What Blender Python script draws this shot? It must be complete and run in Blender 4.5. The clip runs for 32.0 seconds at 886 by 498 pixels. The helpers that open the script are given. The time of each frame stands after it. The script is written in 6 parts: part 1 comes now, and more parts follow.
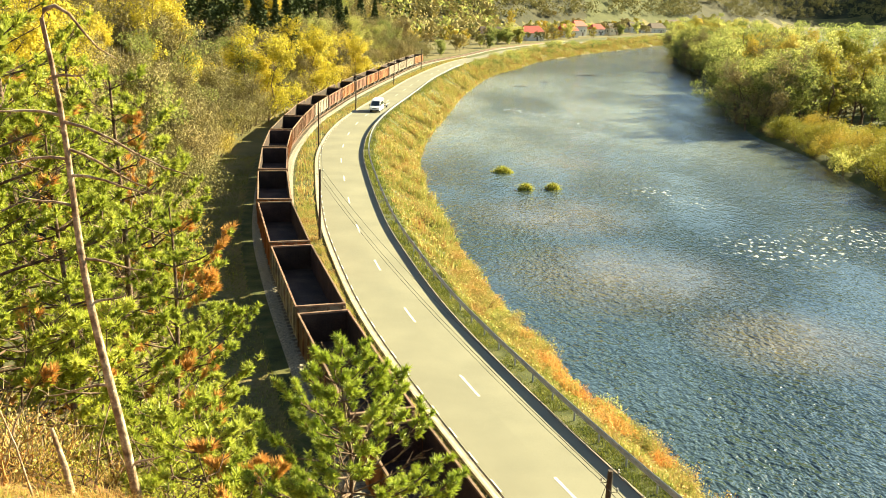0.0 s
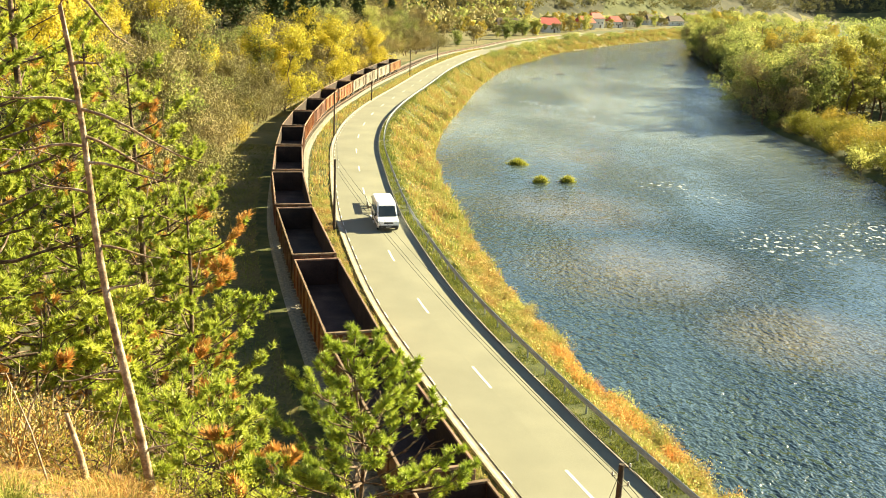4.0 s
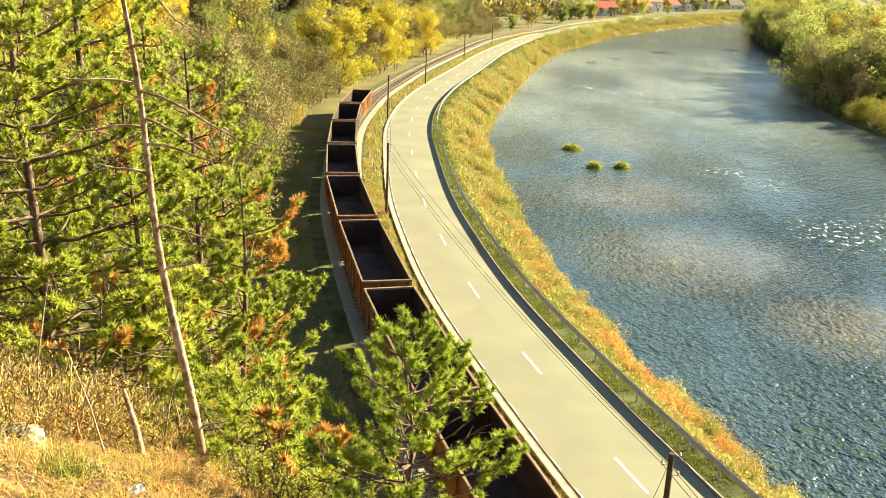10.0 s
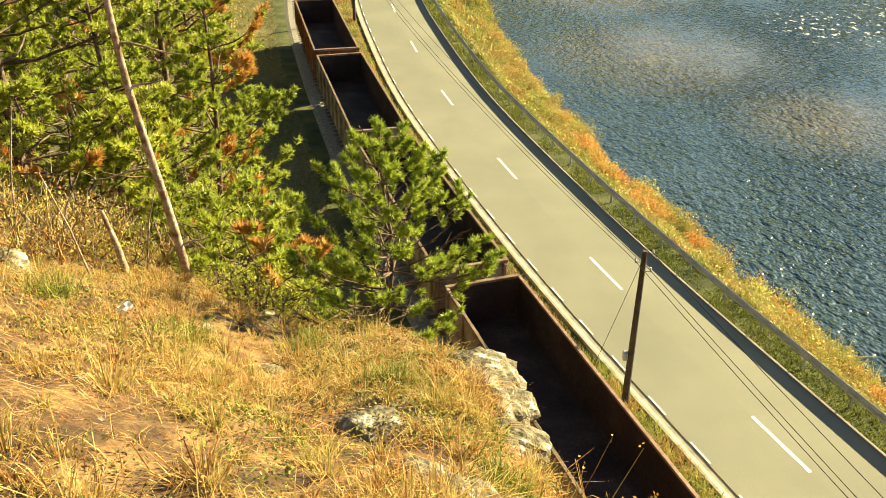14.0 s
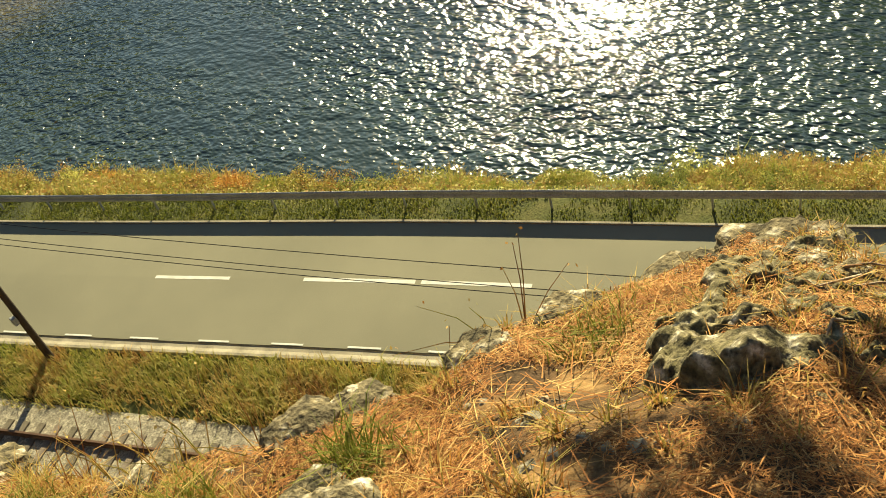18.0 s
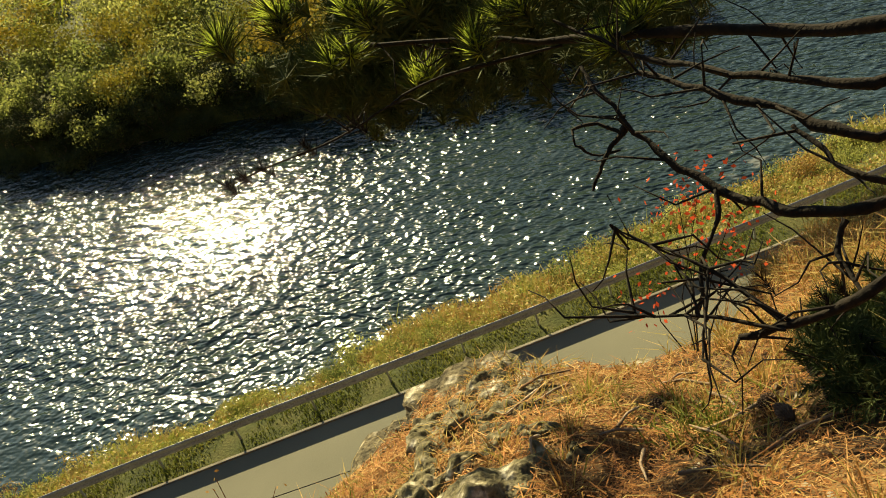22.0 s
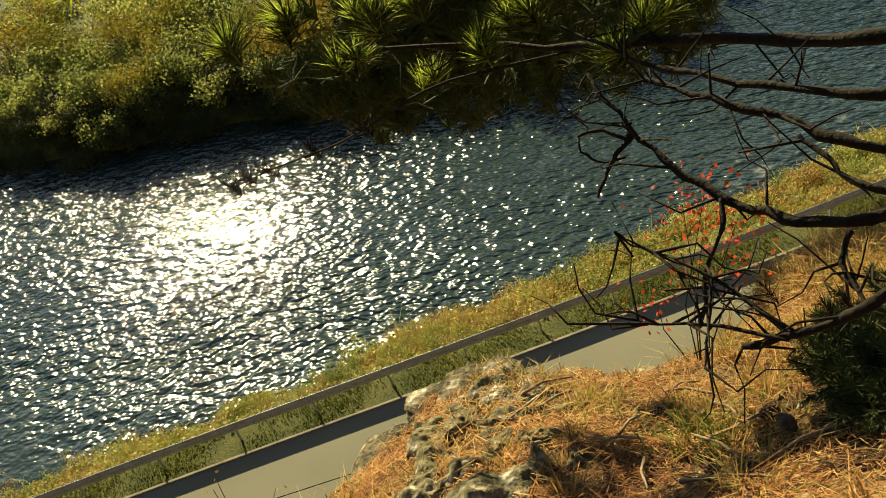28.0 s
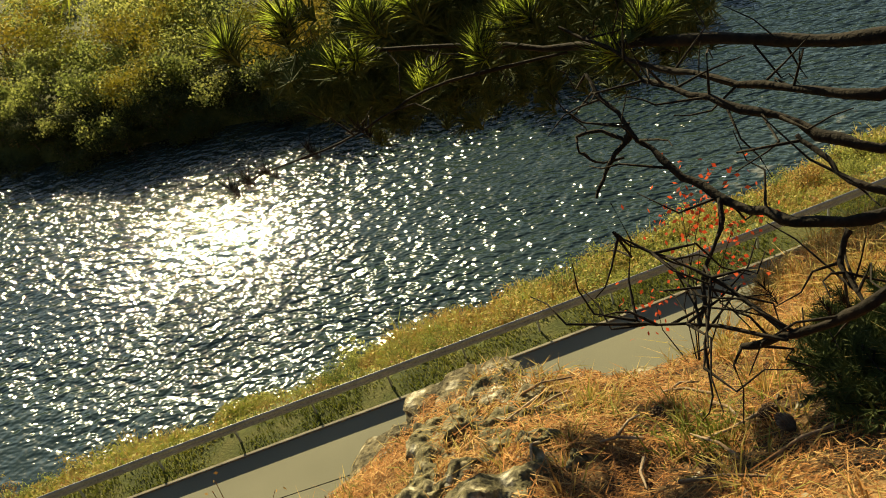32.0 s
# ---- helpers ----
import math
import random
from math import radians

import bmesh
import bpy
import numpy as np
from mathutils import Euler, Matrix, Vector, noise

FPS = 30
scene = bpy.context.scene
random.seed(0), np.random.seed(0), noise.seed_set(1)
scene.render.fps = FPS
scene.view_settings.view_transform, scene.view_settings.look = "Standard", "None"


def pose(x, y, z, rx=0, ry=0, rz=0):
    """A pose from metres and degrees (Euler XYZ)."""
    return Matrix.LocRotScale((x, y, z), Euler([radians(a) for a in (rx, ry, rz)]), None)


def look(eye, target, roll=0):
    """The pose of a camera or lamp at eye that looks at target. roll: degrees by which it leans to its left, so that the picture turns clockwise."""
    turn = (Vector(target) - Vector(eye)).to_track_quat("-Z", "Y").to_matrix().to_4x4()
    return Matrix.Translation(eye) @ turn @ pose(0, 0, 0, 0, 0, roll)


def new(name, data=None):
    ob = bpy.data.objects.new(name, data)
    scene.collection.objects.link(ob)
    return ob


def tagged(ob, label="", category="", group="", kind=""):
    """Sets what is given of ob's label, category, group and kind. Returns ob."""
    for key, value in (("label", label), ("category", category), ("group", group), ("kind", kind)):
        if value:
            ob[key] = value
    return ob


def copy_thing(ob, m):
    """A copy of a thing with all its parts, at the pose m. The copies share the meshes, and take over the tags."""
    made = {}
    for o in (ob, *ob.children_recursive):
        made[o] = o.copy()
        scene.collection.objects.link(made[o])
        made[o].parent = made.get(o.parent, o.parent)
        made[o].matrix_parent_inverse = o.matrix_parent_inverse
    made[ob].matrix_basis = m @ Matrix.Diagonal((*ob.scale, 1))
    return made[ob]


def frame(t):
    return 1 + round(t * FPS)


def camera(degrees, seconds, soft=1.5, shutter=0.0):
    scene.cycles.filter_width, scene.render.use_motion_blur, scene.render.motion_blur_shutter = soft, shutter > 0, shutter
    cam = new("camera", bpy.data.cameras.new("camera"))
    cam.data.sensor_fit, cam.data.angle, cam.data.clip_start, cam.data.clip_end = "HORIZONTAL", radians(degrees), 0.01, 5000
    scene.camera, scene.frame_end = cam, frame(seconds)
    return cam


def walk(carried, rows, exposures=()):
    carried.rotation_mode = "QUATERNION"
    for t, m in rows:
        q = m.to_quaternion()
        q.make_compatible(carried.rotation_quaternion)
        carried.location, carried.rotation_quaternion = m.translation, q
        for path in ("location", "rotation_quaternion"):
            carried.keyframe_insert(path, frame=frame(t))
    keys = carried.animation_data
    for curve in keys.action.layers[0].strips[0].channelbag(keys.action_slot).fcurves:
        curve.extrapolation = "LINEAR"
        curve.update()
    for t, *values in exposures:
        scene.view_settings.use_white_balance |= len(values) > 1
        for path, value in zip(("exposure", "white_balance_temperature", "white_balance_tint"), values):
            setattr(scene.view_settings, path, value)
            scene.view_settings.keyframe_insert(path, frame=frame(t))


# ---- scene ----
# Camera: hand-held on the slope above the line, it only turns.
EYE = (0.0, 0.0, 20.0)
TURNS = [
    (0.0, 75.00, -1.45, 0.39), (0.5, 75.02, -1.65, 0.46), (1.0, 75.06, -1.49, 0.58), (1.5, 74.93, -1.69, 0.77),
    (2.0, 74.87, -1.72, 0.91), (2.5, 74.84, -1.61, 0.98), (3.0, 74.84, -1.54, 1.09), (3.5, 74.64, -1.82, 1.23),
    (5.5, 74.25, -1.84, 1.77), (6.0, 74.18, -1.83, 2.06), (6.5, 74.12, -1.77, 2.36), (7.0, 74.07, -1.85, 2.79),
    (7.5, 74.03, -1.78, 3.17), (8.0, 73.98, -1.80, 3.51), (8.5, 73.95, -1.76, 3.76), (9.0, 73.90, -1.79, 4.03),
    (9.5, 73.70, -1.98, 4.40), (10.0, 73.38, -1.86, 4.66), (10.5, 72.88, -1.60, 4.79), (11.0, 72.15, -1.59, 4.85),
    (11.5, 71.11, -1.35, 4.54), (12.0, 69.22, -1.29, 3.97), (12.5, 67.90, -1.25, 3.87), (13.0, 66.48, -1.01, 3.82),
    (13.5, 64.39, -0.91, 3.54), (14.0, 61.78, -0.39, 2.43), (14.5, 57.96, -0.06, 0.22), (15.0, 53.03, 2.38, -6.65),
    (15.5, 47.62, 6.11, -19.77), (17.5, 47.32, 11.18, -41.18), (18.0, 47.04, 13.14, -53.08), (18.5, 47.28, 14.77, -65.50),
    (19.0, 48.71, 16.24, -73.24), (19.5, 49.97, 16.72, -78.25), (20.0, 51.10, 16.64, -81.66), (20.5, 51.95, 16.46, -83.91),
    (21.0, 52.53, 15.93, -84.06), (21.5, 52.60, 15.88, -82.87), (22.0, 52.44, 15.83, -82.44), (22.5, 52.39, 15.80, -82.40),
    (23.0, 52.51, 15.86, -82.39), (23.5, 52.68, 15.99, -82.40), (24.0, 52.76, 16.00, -82.37), (24.5, 52.79, 15.90, -82.28),
    (25.0, 52.81, 15.81, -82.19), (25.5, 52.82, 15.71, -82.09), (27.5, 52.91, 15.26, -81.68), (28.0, 52.91, 15.25, -81.67),
    (28.5, 52.92, 15.23, -81.64), (29.0, 52.92, 15.22, -81.61), (29.5, 52.93, 15.21, -81.59), (30.0, 52.93, 15.22, -81.59),
    (30.5, 52.93, 15.22, -81.59), (31.0, 52.92, 15.25, -81.61), (31.5, 52.94, 15.21, -81.56), (32.0, 52.92, 15.32, -81.83)]
cam = camera(50.57, 32.0, 0.95)
walk(cam, [(t, pose(*EYE, rx, ry, rz)) for t, rx, ry, rz in TURNS],
     exposures=[(0, 1.93, 7650, 2), (9, 1.96, 7700, 2), (13, 1.85, 8000, 2), (14, 1.6, 8100, 2), (15, 1.3, 8100, 2), (17.5, 0.95, 8100, 2), (19, 0.75, 8300, 2), (21, 0.6, 8400, 2), (32, 0.6, 8400, 2)])

# ---- light: low autumn sun over the river, clear sky
SUN_AZ, SUN_EL = 57.0, 26.5
world = bpy.data.worlds.new("sky")
scene.world = world
world.use_nodes = True
_n, _l = world.node_tree.nodes, world.node_tree.links
sky = _n.new("ShaderNodeTexSky")
sky.sky_type, sky.sun_disc = "NISHITA", False
sky.sun_elevation, sky.sun_rotation = radians(SUN_EL), radians(SUN_AZ)
sky.altitude, sky.dust_density, sky.air_density = 400, 0.4, 1.0
sky.ozone_density = 3.0
_l.new(sky.outputs[0], _n["Background"].inputs["Color"])
_n["Background"].inputs["Strength"].default_value = 0.062
sun_data = bpy.data.lights.new("sun", "SUN")
sun_data.energy, sun_data.angle, sun_data.color = 6.5, radians(0.5), (1.0, 0.91, 0.66)
sun = new("sun", sun_data)
_a, _e = radians(SUN_AZ), radians(SUN_EL)
sun.matrix_world = look((60, 40, 60), (60 - math.sin(_a) * math.cos(_e), 40 - math.cos(_a) * math.cos(_e), 60 - math.sin(_e)))

# ---- materials
def material(name, stops, scale=2.0, rough=0.85, bump=0.3, bump_scale=25.0, metal=0.0, spec=0.3, island=0.0, fine=0.35, coords="Position", sub=0.0, random_object=0.0):
    """Two scales of colour variation and a fine relief. stops: colours of the coarse ramp."""
    m = bpy.data.materials.new(name)
    m.use_nodes = True
    nt = m.node_tree
    N, L = nt.nodes, nt.links
    b = N["Principled BSDF"]
    if coords == "Position":
        co = N.new("ShaderNodeNewGeometry").outputs["Position"]
    else:
        co = N.new("ShaderNodeTexCoord").outputs["Object"]
    n1 = N.new("ShaderNodeTexNoise")
    n1.inputs["Scale"].default_value, n1.inputs["Detail"].default_value = scale, 6
    n2 = N.new("ShaderNodeTexNoise")
    n2.inputs["Scale"].default_value, n2.inputs["Detail"].default_value = bump_scale, 4
    L.new(co, n1.inputs["Vector"])
    L.new(co, n2.inputs["Vector"])
    ramp = N.new("ShaderNodeValToRGB")
    el = ramp.color_ramp.elements
    while len(el) < len(stops):
        el.new(0.5)
    for i, c in enumerate(stops):
        el[i].position = 0.3 + 0.4 * i / max(1, len(stops) - 1)
        el[i].color = (*c, 1)
    fac = n1.outputs["Fac"]
    if island:
        g = N.new("ShaderNodeNewGeometry")
        mx = N.new("ShaderNodeMix")
        mx.inputs[0].default_value = island
        rr = N.new("ShaderNodeMapRange")
        rr.inputs["To Min"].default_value, rr.inputs["To Max"].default_value = 0.25, 0.75
        L.new(g.outputs["Random Per Island"], rr.inputs["Value"])
        L.new(fac, mx.inputs[2])
        L.new(rr.outputs[0], mx.inputs[3])
        fac = mx.outputs[0]
    L.new(fac, ramp.inputs["Fac"])
    hsv = N.new("ShaderNodeHueSaturation")
    mr = N.new("ShaderNodeMapRange")
    mr.inputs["From Min"].default_value, mr.inputs["From Max"].default_value = 0.25, 0.75
    mr.inputs["To Min"].default_value, mr.inputs["To Max"].default_value = 1 - fine, 1 + fine
    L.new(n2.outputs["Fac"], mr.inputs["Value"])
    val = mr.outputs[0]
    if random_object:
        oi = N.new("ShaderNodeObjectInfo")
        r2 = N.new("ShaderNodeMapRange")
        r2.inputs["To Min"].default_value, r2.inputs["To Max"].default_value = 1 - random_object, 1 + random_object
        L.new(oi.outputs["Random"], r2.inputs["Value"])
        mm = N.new("ShaderNodeMath")
        mm.operation = "MULTIPLY"
        L.new(val, mm.inputs[0])
        L.new(r2.outputs[0], mm.inputs[1])
        val = mm.outputs[0]
        r3 = N.new("ShaderNodeMapRange")
        r3.inputs["To Min"].default_value, r3.inputs["To Max"].default_value = 0.5 + 0.06 * random_object, 0.5 - 0.06 * random_object
        L.new(oi.outputs["Random"], r3.inputs["Value"])
        L.new(r3.outputs[0], hsv.inputs["Hue"])
    L.new(val, hsv.inputs["Value"])
    L.new(ramp.outputs["Color"], hsv.inputs["Color"])
    L.new(hsv.outputs["Color"], b.inputs["Base Color"])
    b.inputs["Roughness"].default_value, b.inputs["Metallic"].default_value = rough, metal
    b.inputs["Specular IOR Level"].default_value = spec
    if sub:
        tr = N.new("ShaderNodeBsdfTranslucent")
        ms = N.new("ShaderNodeMixShader")
        ms.inputs[0].default_value = sub
        L.new(hsv.outputs["Color"], tr.inputs["Color"])
        L.new(b.outputs[0], ms.inputs[1])
        L.new(tr.outputs[0], ms.inputs[2])
        L.new(ms.outputs[0], N["Material Output"].inputs["Surface"])
    if bump:
        bp = N.new("ShaderNodeBump")
        bp.inputs["Strength"].default_value, bp.inputs["Distance"].default_value = bump, 0.6 / bump_scale
        L.new(n2.outputs["Fac"], bp.inputs["Height"])
        L.new(bp.outputs[0], b.inputs["Normal"])
    return m


M_DRY = material("dry_slope", [(0.03, 0.02, 0.011), (0.1, 0.055, 0.025), (0.26, 0.155, 0.065)], 3.2, 0.95, 0.8, 30)
M_VERGE = material("verge_soil", [(0.03, 0.038, 0.012), (0.065, 0.075, 0.02), (0.12, 0.11, 0.038)], 0.7, 0.95, 0.6, 12)
M_MEADOW = material("meadow", [(0.07, 0.07, 0.022), (0.12, 0.105, 0.035), (0.17, 0.13, 0.055)], 0.12, 0.95, 0.4, 4)
# blue-green of the distance haze is mixed into the hill's own colour
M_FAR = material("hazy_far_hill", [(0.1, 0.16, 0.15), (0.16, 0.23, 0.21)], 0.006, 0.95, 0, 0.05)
M_HILLGRASS = material("hill_grass", [(0.045, 0.055, 0.015), (0.075, 0.08, 0.022)], 0.03, 0.95, 0, 0.3)
M_SPRING = material("bright_meadow", [(0.1, 0.15, 0.03), (0.15, 0.19, 0.04)], 0.03, 0.95, 0, 0.3)
M_EAST = material("far_bank_grass", [(0.03, 0.038, 0.012), (0.06, 0.07, 0.018), (0.1, 0.1, 0.03)], 0.2, 0.95, 0.5, 3)
M_FOREST_FLOOR = material("forest_floor", [(0.018, 0.022, 0.008), (0.035, 0.035, 0.014), (0.055, 0.05, 0.02)], 0.1, 0.95, 0.5, 2)
M_BED = material("river_bed", [(0.1, 0.09, 0.06), (0.2, 0.17, 0.11)], 0.5, 0.9, 0.4, 4)
M_ROAD = material("asphalt", [(0.175, 0.171, 0.127), (0.218, 0.211, 0.155)], 0.25, 0.9, 0.25, 40, spec=0.2, fine=0.1)
M_CONCRETE = material("concrete", [(0.18, 0.16, 0.12), (0.32, 0.29, 0.22)], 1.5, 0.9, 0.4, 30)
M_PAINT = material("road_paint", [(0.5, 0.5, 0.46), (0.65, 0.65, 0.6)], 3, 0.8, 0.1, 40, fine=0.1)
M_BALLAST = material("ballast", [(0.14, 0.125, 0.095), (0.36, 0.33, 0.26)], 6, 0.95, 1.0, 18, fine=0.7)
M_RAIL = material("rail_steel", [(0.1, 0.06, 0.04), (0.2, 0.12, 0.08)], 3, 0.5, 0.1, 40, metal=0.6)
M_SLEEPER = material("sleeper", [(0.1, 0.08, 0.06), (0.2, 0.17, 0.13)], 4, 0.9, 0.4, 30, coords="Object", random_object=0.25)
M_WAGON = material("wagon_paint", [(0.07, 0.032, 0.018), (0.14, 0.07, 0.04), (0.22, 0.15, 0.1)], 0.9, 0.75, 0.25, 18, coords="Object", random_object=0.35)
M_WAGON_PALE = material("wagon_pale_paint", [(0.1, 0.07, 0.05), (0.24, 0.2, 0.15), (0.36, 0.33, 0.27)], 0.8, 0.75, 0.25, 18, coords="Object", random_object=0.15)
M_WAGON_ORANGE = material("wagon_orange_rust", [(0.11, 0.04, 0.018), (0.24, 0.09, 0.035), (0.32, 0.15, 0.06)], 0.8, 0.8, 0.25, 18, coords="Object", random_object=0.15)
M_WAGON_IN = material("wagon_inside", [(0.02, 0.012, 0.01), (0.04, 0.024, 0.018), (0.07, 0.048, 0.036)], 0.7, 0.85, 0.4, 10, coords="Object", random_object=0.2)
M_RIM = material("wagon_rim", [(0.14, 0.075, 0.045), (0.26, 0.18, 0.12)], 2, 0.7, 0.2, 20, coords="Object", random_object=0.25)
M_DARK = material("dark_iron", [(0.02, 0.018, 0.016), (0.05, 0.04, 0.035)], 2, 0.7, 0.2, 20, coords="Object")
M_GALV = material("galvanised", [(0.24, 0.26, 0.28), (0.36, 0.38, 0.4)], 2, 0.5, 0.1, 20, metal=0.15)
M_POLE = material("pole_wood", [(0.035, 0.026, 0.02), (0.08, 0.06, 0.045)], 3, 0.9, 0.4, 30, coords="Object")
M_WIRE = material("wire", [(0.03, 0.03, 0.03), (0.05, 0.05, 0.05)], 1, 0.6, 0)
M_WHITE = material("white_paint", [(0.8, 0.8, 0.8), (0.86, 0.86, 0.86)], 1, 0.35, 0, coords="Object", spec=0.5, fine=0.03)
M_GLASS = material("dark_glass", [(0.02, 0.03, 0.03), (0.04, 0.05, 0.05)], 1, 0.06, 0, coords="Object", spec=0.8, fine=0.1)
M_TYRE = material("tyre", [(0.015, 0.015, 0.015), (0.03, 0.03, 0.03)], 4, 0.9, 0.2, 30, coords="Object")
M_PLASTIC = material("black_plastic", [(0.02, 0.02, 0.02), (0.04, 0.04, 0.04)], 4, 0.6, 0.1, 30, coords="Object")
M_LAMP = material("lamp_glass", [(0.6, 0.6, 0.6), (0.8, 0.8, 0.8)], 4, 0.15, 0, coords="Object", spec=0.8)
M_ROCK = material("limestone", [(0.04, 0.035, 0.022), (0.12, 0.1, 0.062), (0.2, 0.165, 0.1), (0.62, 0.57, 0.46)], 8, 0.95, 1.0, 36, fine=0.7)
M_OUTCROP = material("mossy_limestone", [(0.03, 0.026, 0.016), (0.085, 0.074, 0.038), (0.14, 0.12, 0.066), (0.22, 0.19, 0.12), (0.6, 0.55, 0.44)], 11, 0.95, 1.0, 40, fine=0.75)
M_BARK = material("pine_bark", [(0.04, 0.025, 0.017), (0.11, 0.07, 0.048), (0.24, 0.18, 0.135)], 9, 0.95, 1.0, 30)
M_DEADWOOD = material("dead_wood", [(0.12, 0.07, 0.045), (0.3, 0.21, 0.14), (0.52, 0.43, 0.33)], 9, 0.9, 0.7, 40)
# near black: the old pine's backlit silhouette is put into the wood colour
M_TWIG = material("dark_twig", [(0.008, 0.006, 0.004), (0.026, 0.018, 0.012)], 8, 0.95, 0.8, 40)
M_NEEDLE = material("pine_needles", [(0.18, 0.235, 0.026), (0.36, 0.41, 0.06), (0.6, 0.59, 0.14)], 1.3, 0.5, 0, island=0.5, spec=0.45, sub=0.45, random_object=0.12)
M_NEEDLE_YOUNG = material("young_pine_needles", [(0.17, 0.24, 0.028), (0.3, 0.38, 0.05), (0.5, 0.54, 0.1)], 1.3, 0.5, 0, island=0.5, spec=0.45, sub=0.3)
M_NEEDLE_DEAD = material("dead_needles", [(0.5, 0.23, 0.065), (0.66, 0.4, 0.13)], 2, 0.8, 0, island=0.5, sub=0.2)
# lighter copy of the needle colour for tufts with sun behind them
M_NEEDLE_SUNLIT = material("sunlit_needles", [(0.28, 0.38, 0.05), (0.5, 0.58, 0.1)], 2, 0.5, 0, island=0.5, sub=0.5)
M_GRASS_DRY = material("dry_grass", [(0.2, 0.075, 0.028), (0.42, 0.21, 0.065), (0.58, 0.42, 0.16), (0.42, 0.33, 0.1), (0.22, 0.26, 0.05)], 1.3, 0.8, 0, island=0.6, sub=0.3)
M_LITTER = material("needle_litter", [(0.11, 0.04, 0.015), (0.38, 0.16, 0.05), (0.57, 0.39, 0.17)], 1.0, 0.9, 0, island=0.6)
M_BANK = material("bank_plants", [(0.24, 0.1, 0.045), (0.46, 0.29, 0.11), (0.46, 0.4, 0.14), (0.32, 0.34, 0.08), (0.12, 0.16, 0.03)], 0.5, 0.85, 0, island=0.42, sub=0.22)
M_GREEN = material("green_grass", [(0.08, 0.11, 0.018), (0.18, 0.205, 0.035), (0.34, 0.31, 0.08)], 0.4, 0.85, 0, island=0.5, sub=0.2)
M_ISLET = material("islet_grass", [(0.2, 0.24, 0.03), (0.38, 0.38, 0.06), (0.46, 0.4, 0.1)], 1.5, 0.85, 0, island=0.5, sub=0.4)
M_REED = material("orange_reeds", [(0.42, 0.16, 0.05), (0.55, 0.3, 0.09), (0.62, 0.46, 0.18)], 0.5, 0.85, 0, island=0.6, sub=0.35)
M_LEAF_GREEN = material("green_leaves", [(0.1, 0.125, 0.035), (0.26, 0.285, 0.08), (0.48, 0.47, 0.16)], 0.25, 0.7, 0, island=0.5, spec=0.2, sub=0.62, random_object=0.35)
M_LEAF_YELLOW = material("yellow_leaves", [(0.24, 0.2, 0.035), (0.38, 0.32, 0.05), (0.48, 0.42, 0.08)], 0.25, 0.8, 0, island=0.3, sub=0.2, random_object=0.35)
M_LEAF_GOLD = material("golden_leaves", [(0.36, 0.29, 0.035), (0.52, 0.43, 0.05), (0.62, 0.54, 0.09)], 0.25, 0.8, 0, island=0.4, sub=0.35, random_object=0.12)
M_PALE_TWIG = material("pale_twigs", [(0.17, 0.135, 0.08), (0.27, 0.22, 0.13)], 0.3, 0.9, 0, island=0.5)
M_LEAF_BROWN = material("brown_leaves", [(0.14, 0.125, 0.045), (0.24, 0.205, 0.075), (0.33, 0.28, 0.1)], 0.25, 0.85, 0, island=0.5, sub=0.14, random_object=0.35)
# shade on the backlit far bank is put into this leaf colour
M_LEAF_SHADED = material("shaded_leaves", [(0.025, 0.035, 0.01), (0.05, 0.06, 0.015), (0.09, 0.09, 0.025)], 0.15, 0.85, 0, island=0.5, sub=0.08)
M_LEAF_RED = material("red_leaves", [(0.5, 0.05, 0.025), (0.65, 0.12, 0.05)], 2, 0.8, 0, island=0.5, sub=0.5)
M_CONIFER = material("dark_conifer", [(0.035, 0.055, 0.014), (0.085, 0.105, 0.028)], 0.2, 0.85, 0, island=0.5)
M_ROOF_RED = material("red_roof", [(0.4, 0.06, 0.05), (0.5, 0.1, 0.08)], 1, 0.7, 0.2, 10)
M_ROOF_DARK = material("dark_roof", [(0.08, 0.06, 0.05), (0.14, 0.1, 0.08)], 1, 0.8, 0.2, 10)
M_PLASTER = material("plaster", [(0.6, 0.57, 0.5), (0.75, 0.72, 0.66)], 0.6, 0.9, 0.1, 10)


# ---- small tools
def mesh_np(name, V, F, smooth=False):
    """A mesh from vertex rows and faces that all have the same number of corners."""
    V, F = np.asarray(V, np.float32), np.asarray(F, np.int32)
    me = bpy.data.meshes.new(name)
    me.vertices.add(len(V))
    me.vertices.foreach_set("co", V.ravel())
    k = F.shape[1]
    me.loops.add(F.size)
    me.loops.foreach_set("vertex_index", F.ravel())
    me.polygons.add(len(F))
    me.polygons.foreach_set("loop_start", np.arange(0, F.size, k, dtype=np.int32))
    me.polygons.foreach_set("loop_total", np.full(len(F), k, np.int32))
    me.polygons.foreach_set("use_smooth", np.full(len(F), smooth, bool))
    me.update(calc_edges=True)
    return me


def thing_mesh(name, me, mat, parent=None, label="", **tags):
    me.materials.append(mat)
    ob = new(name, me)
    if parent is not None:
        ob.parent = parent
    if label or tags:
        tagged(ob, label, **tags)
    return ob


def part(name, bm, mat, parent, label=""):
    me = bpy.data.meshes.new(name)
    bm.to_mesh(me)
    bm.free()
    return thing_mesh(name, me, mat, parent, label)


def empty(name, m, label, category, group="", kind=""):
    ob = new(name)
    ob.empty_display_size = 0.2
    ob.matrix_basis = m
    return tagged(ob, label, category, group, kind)


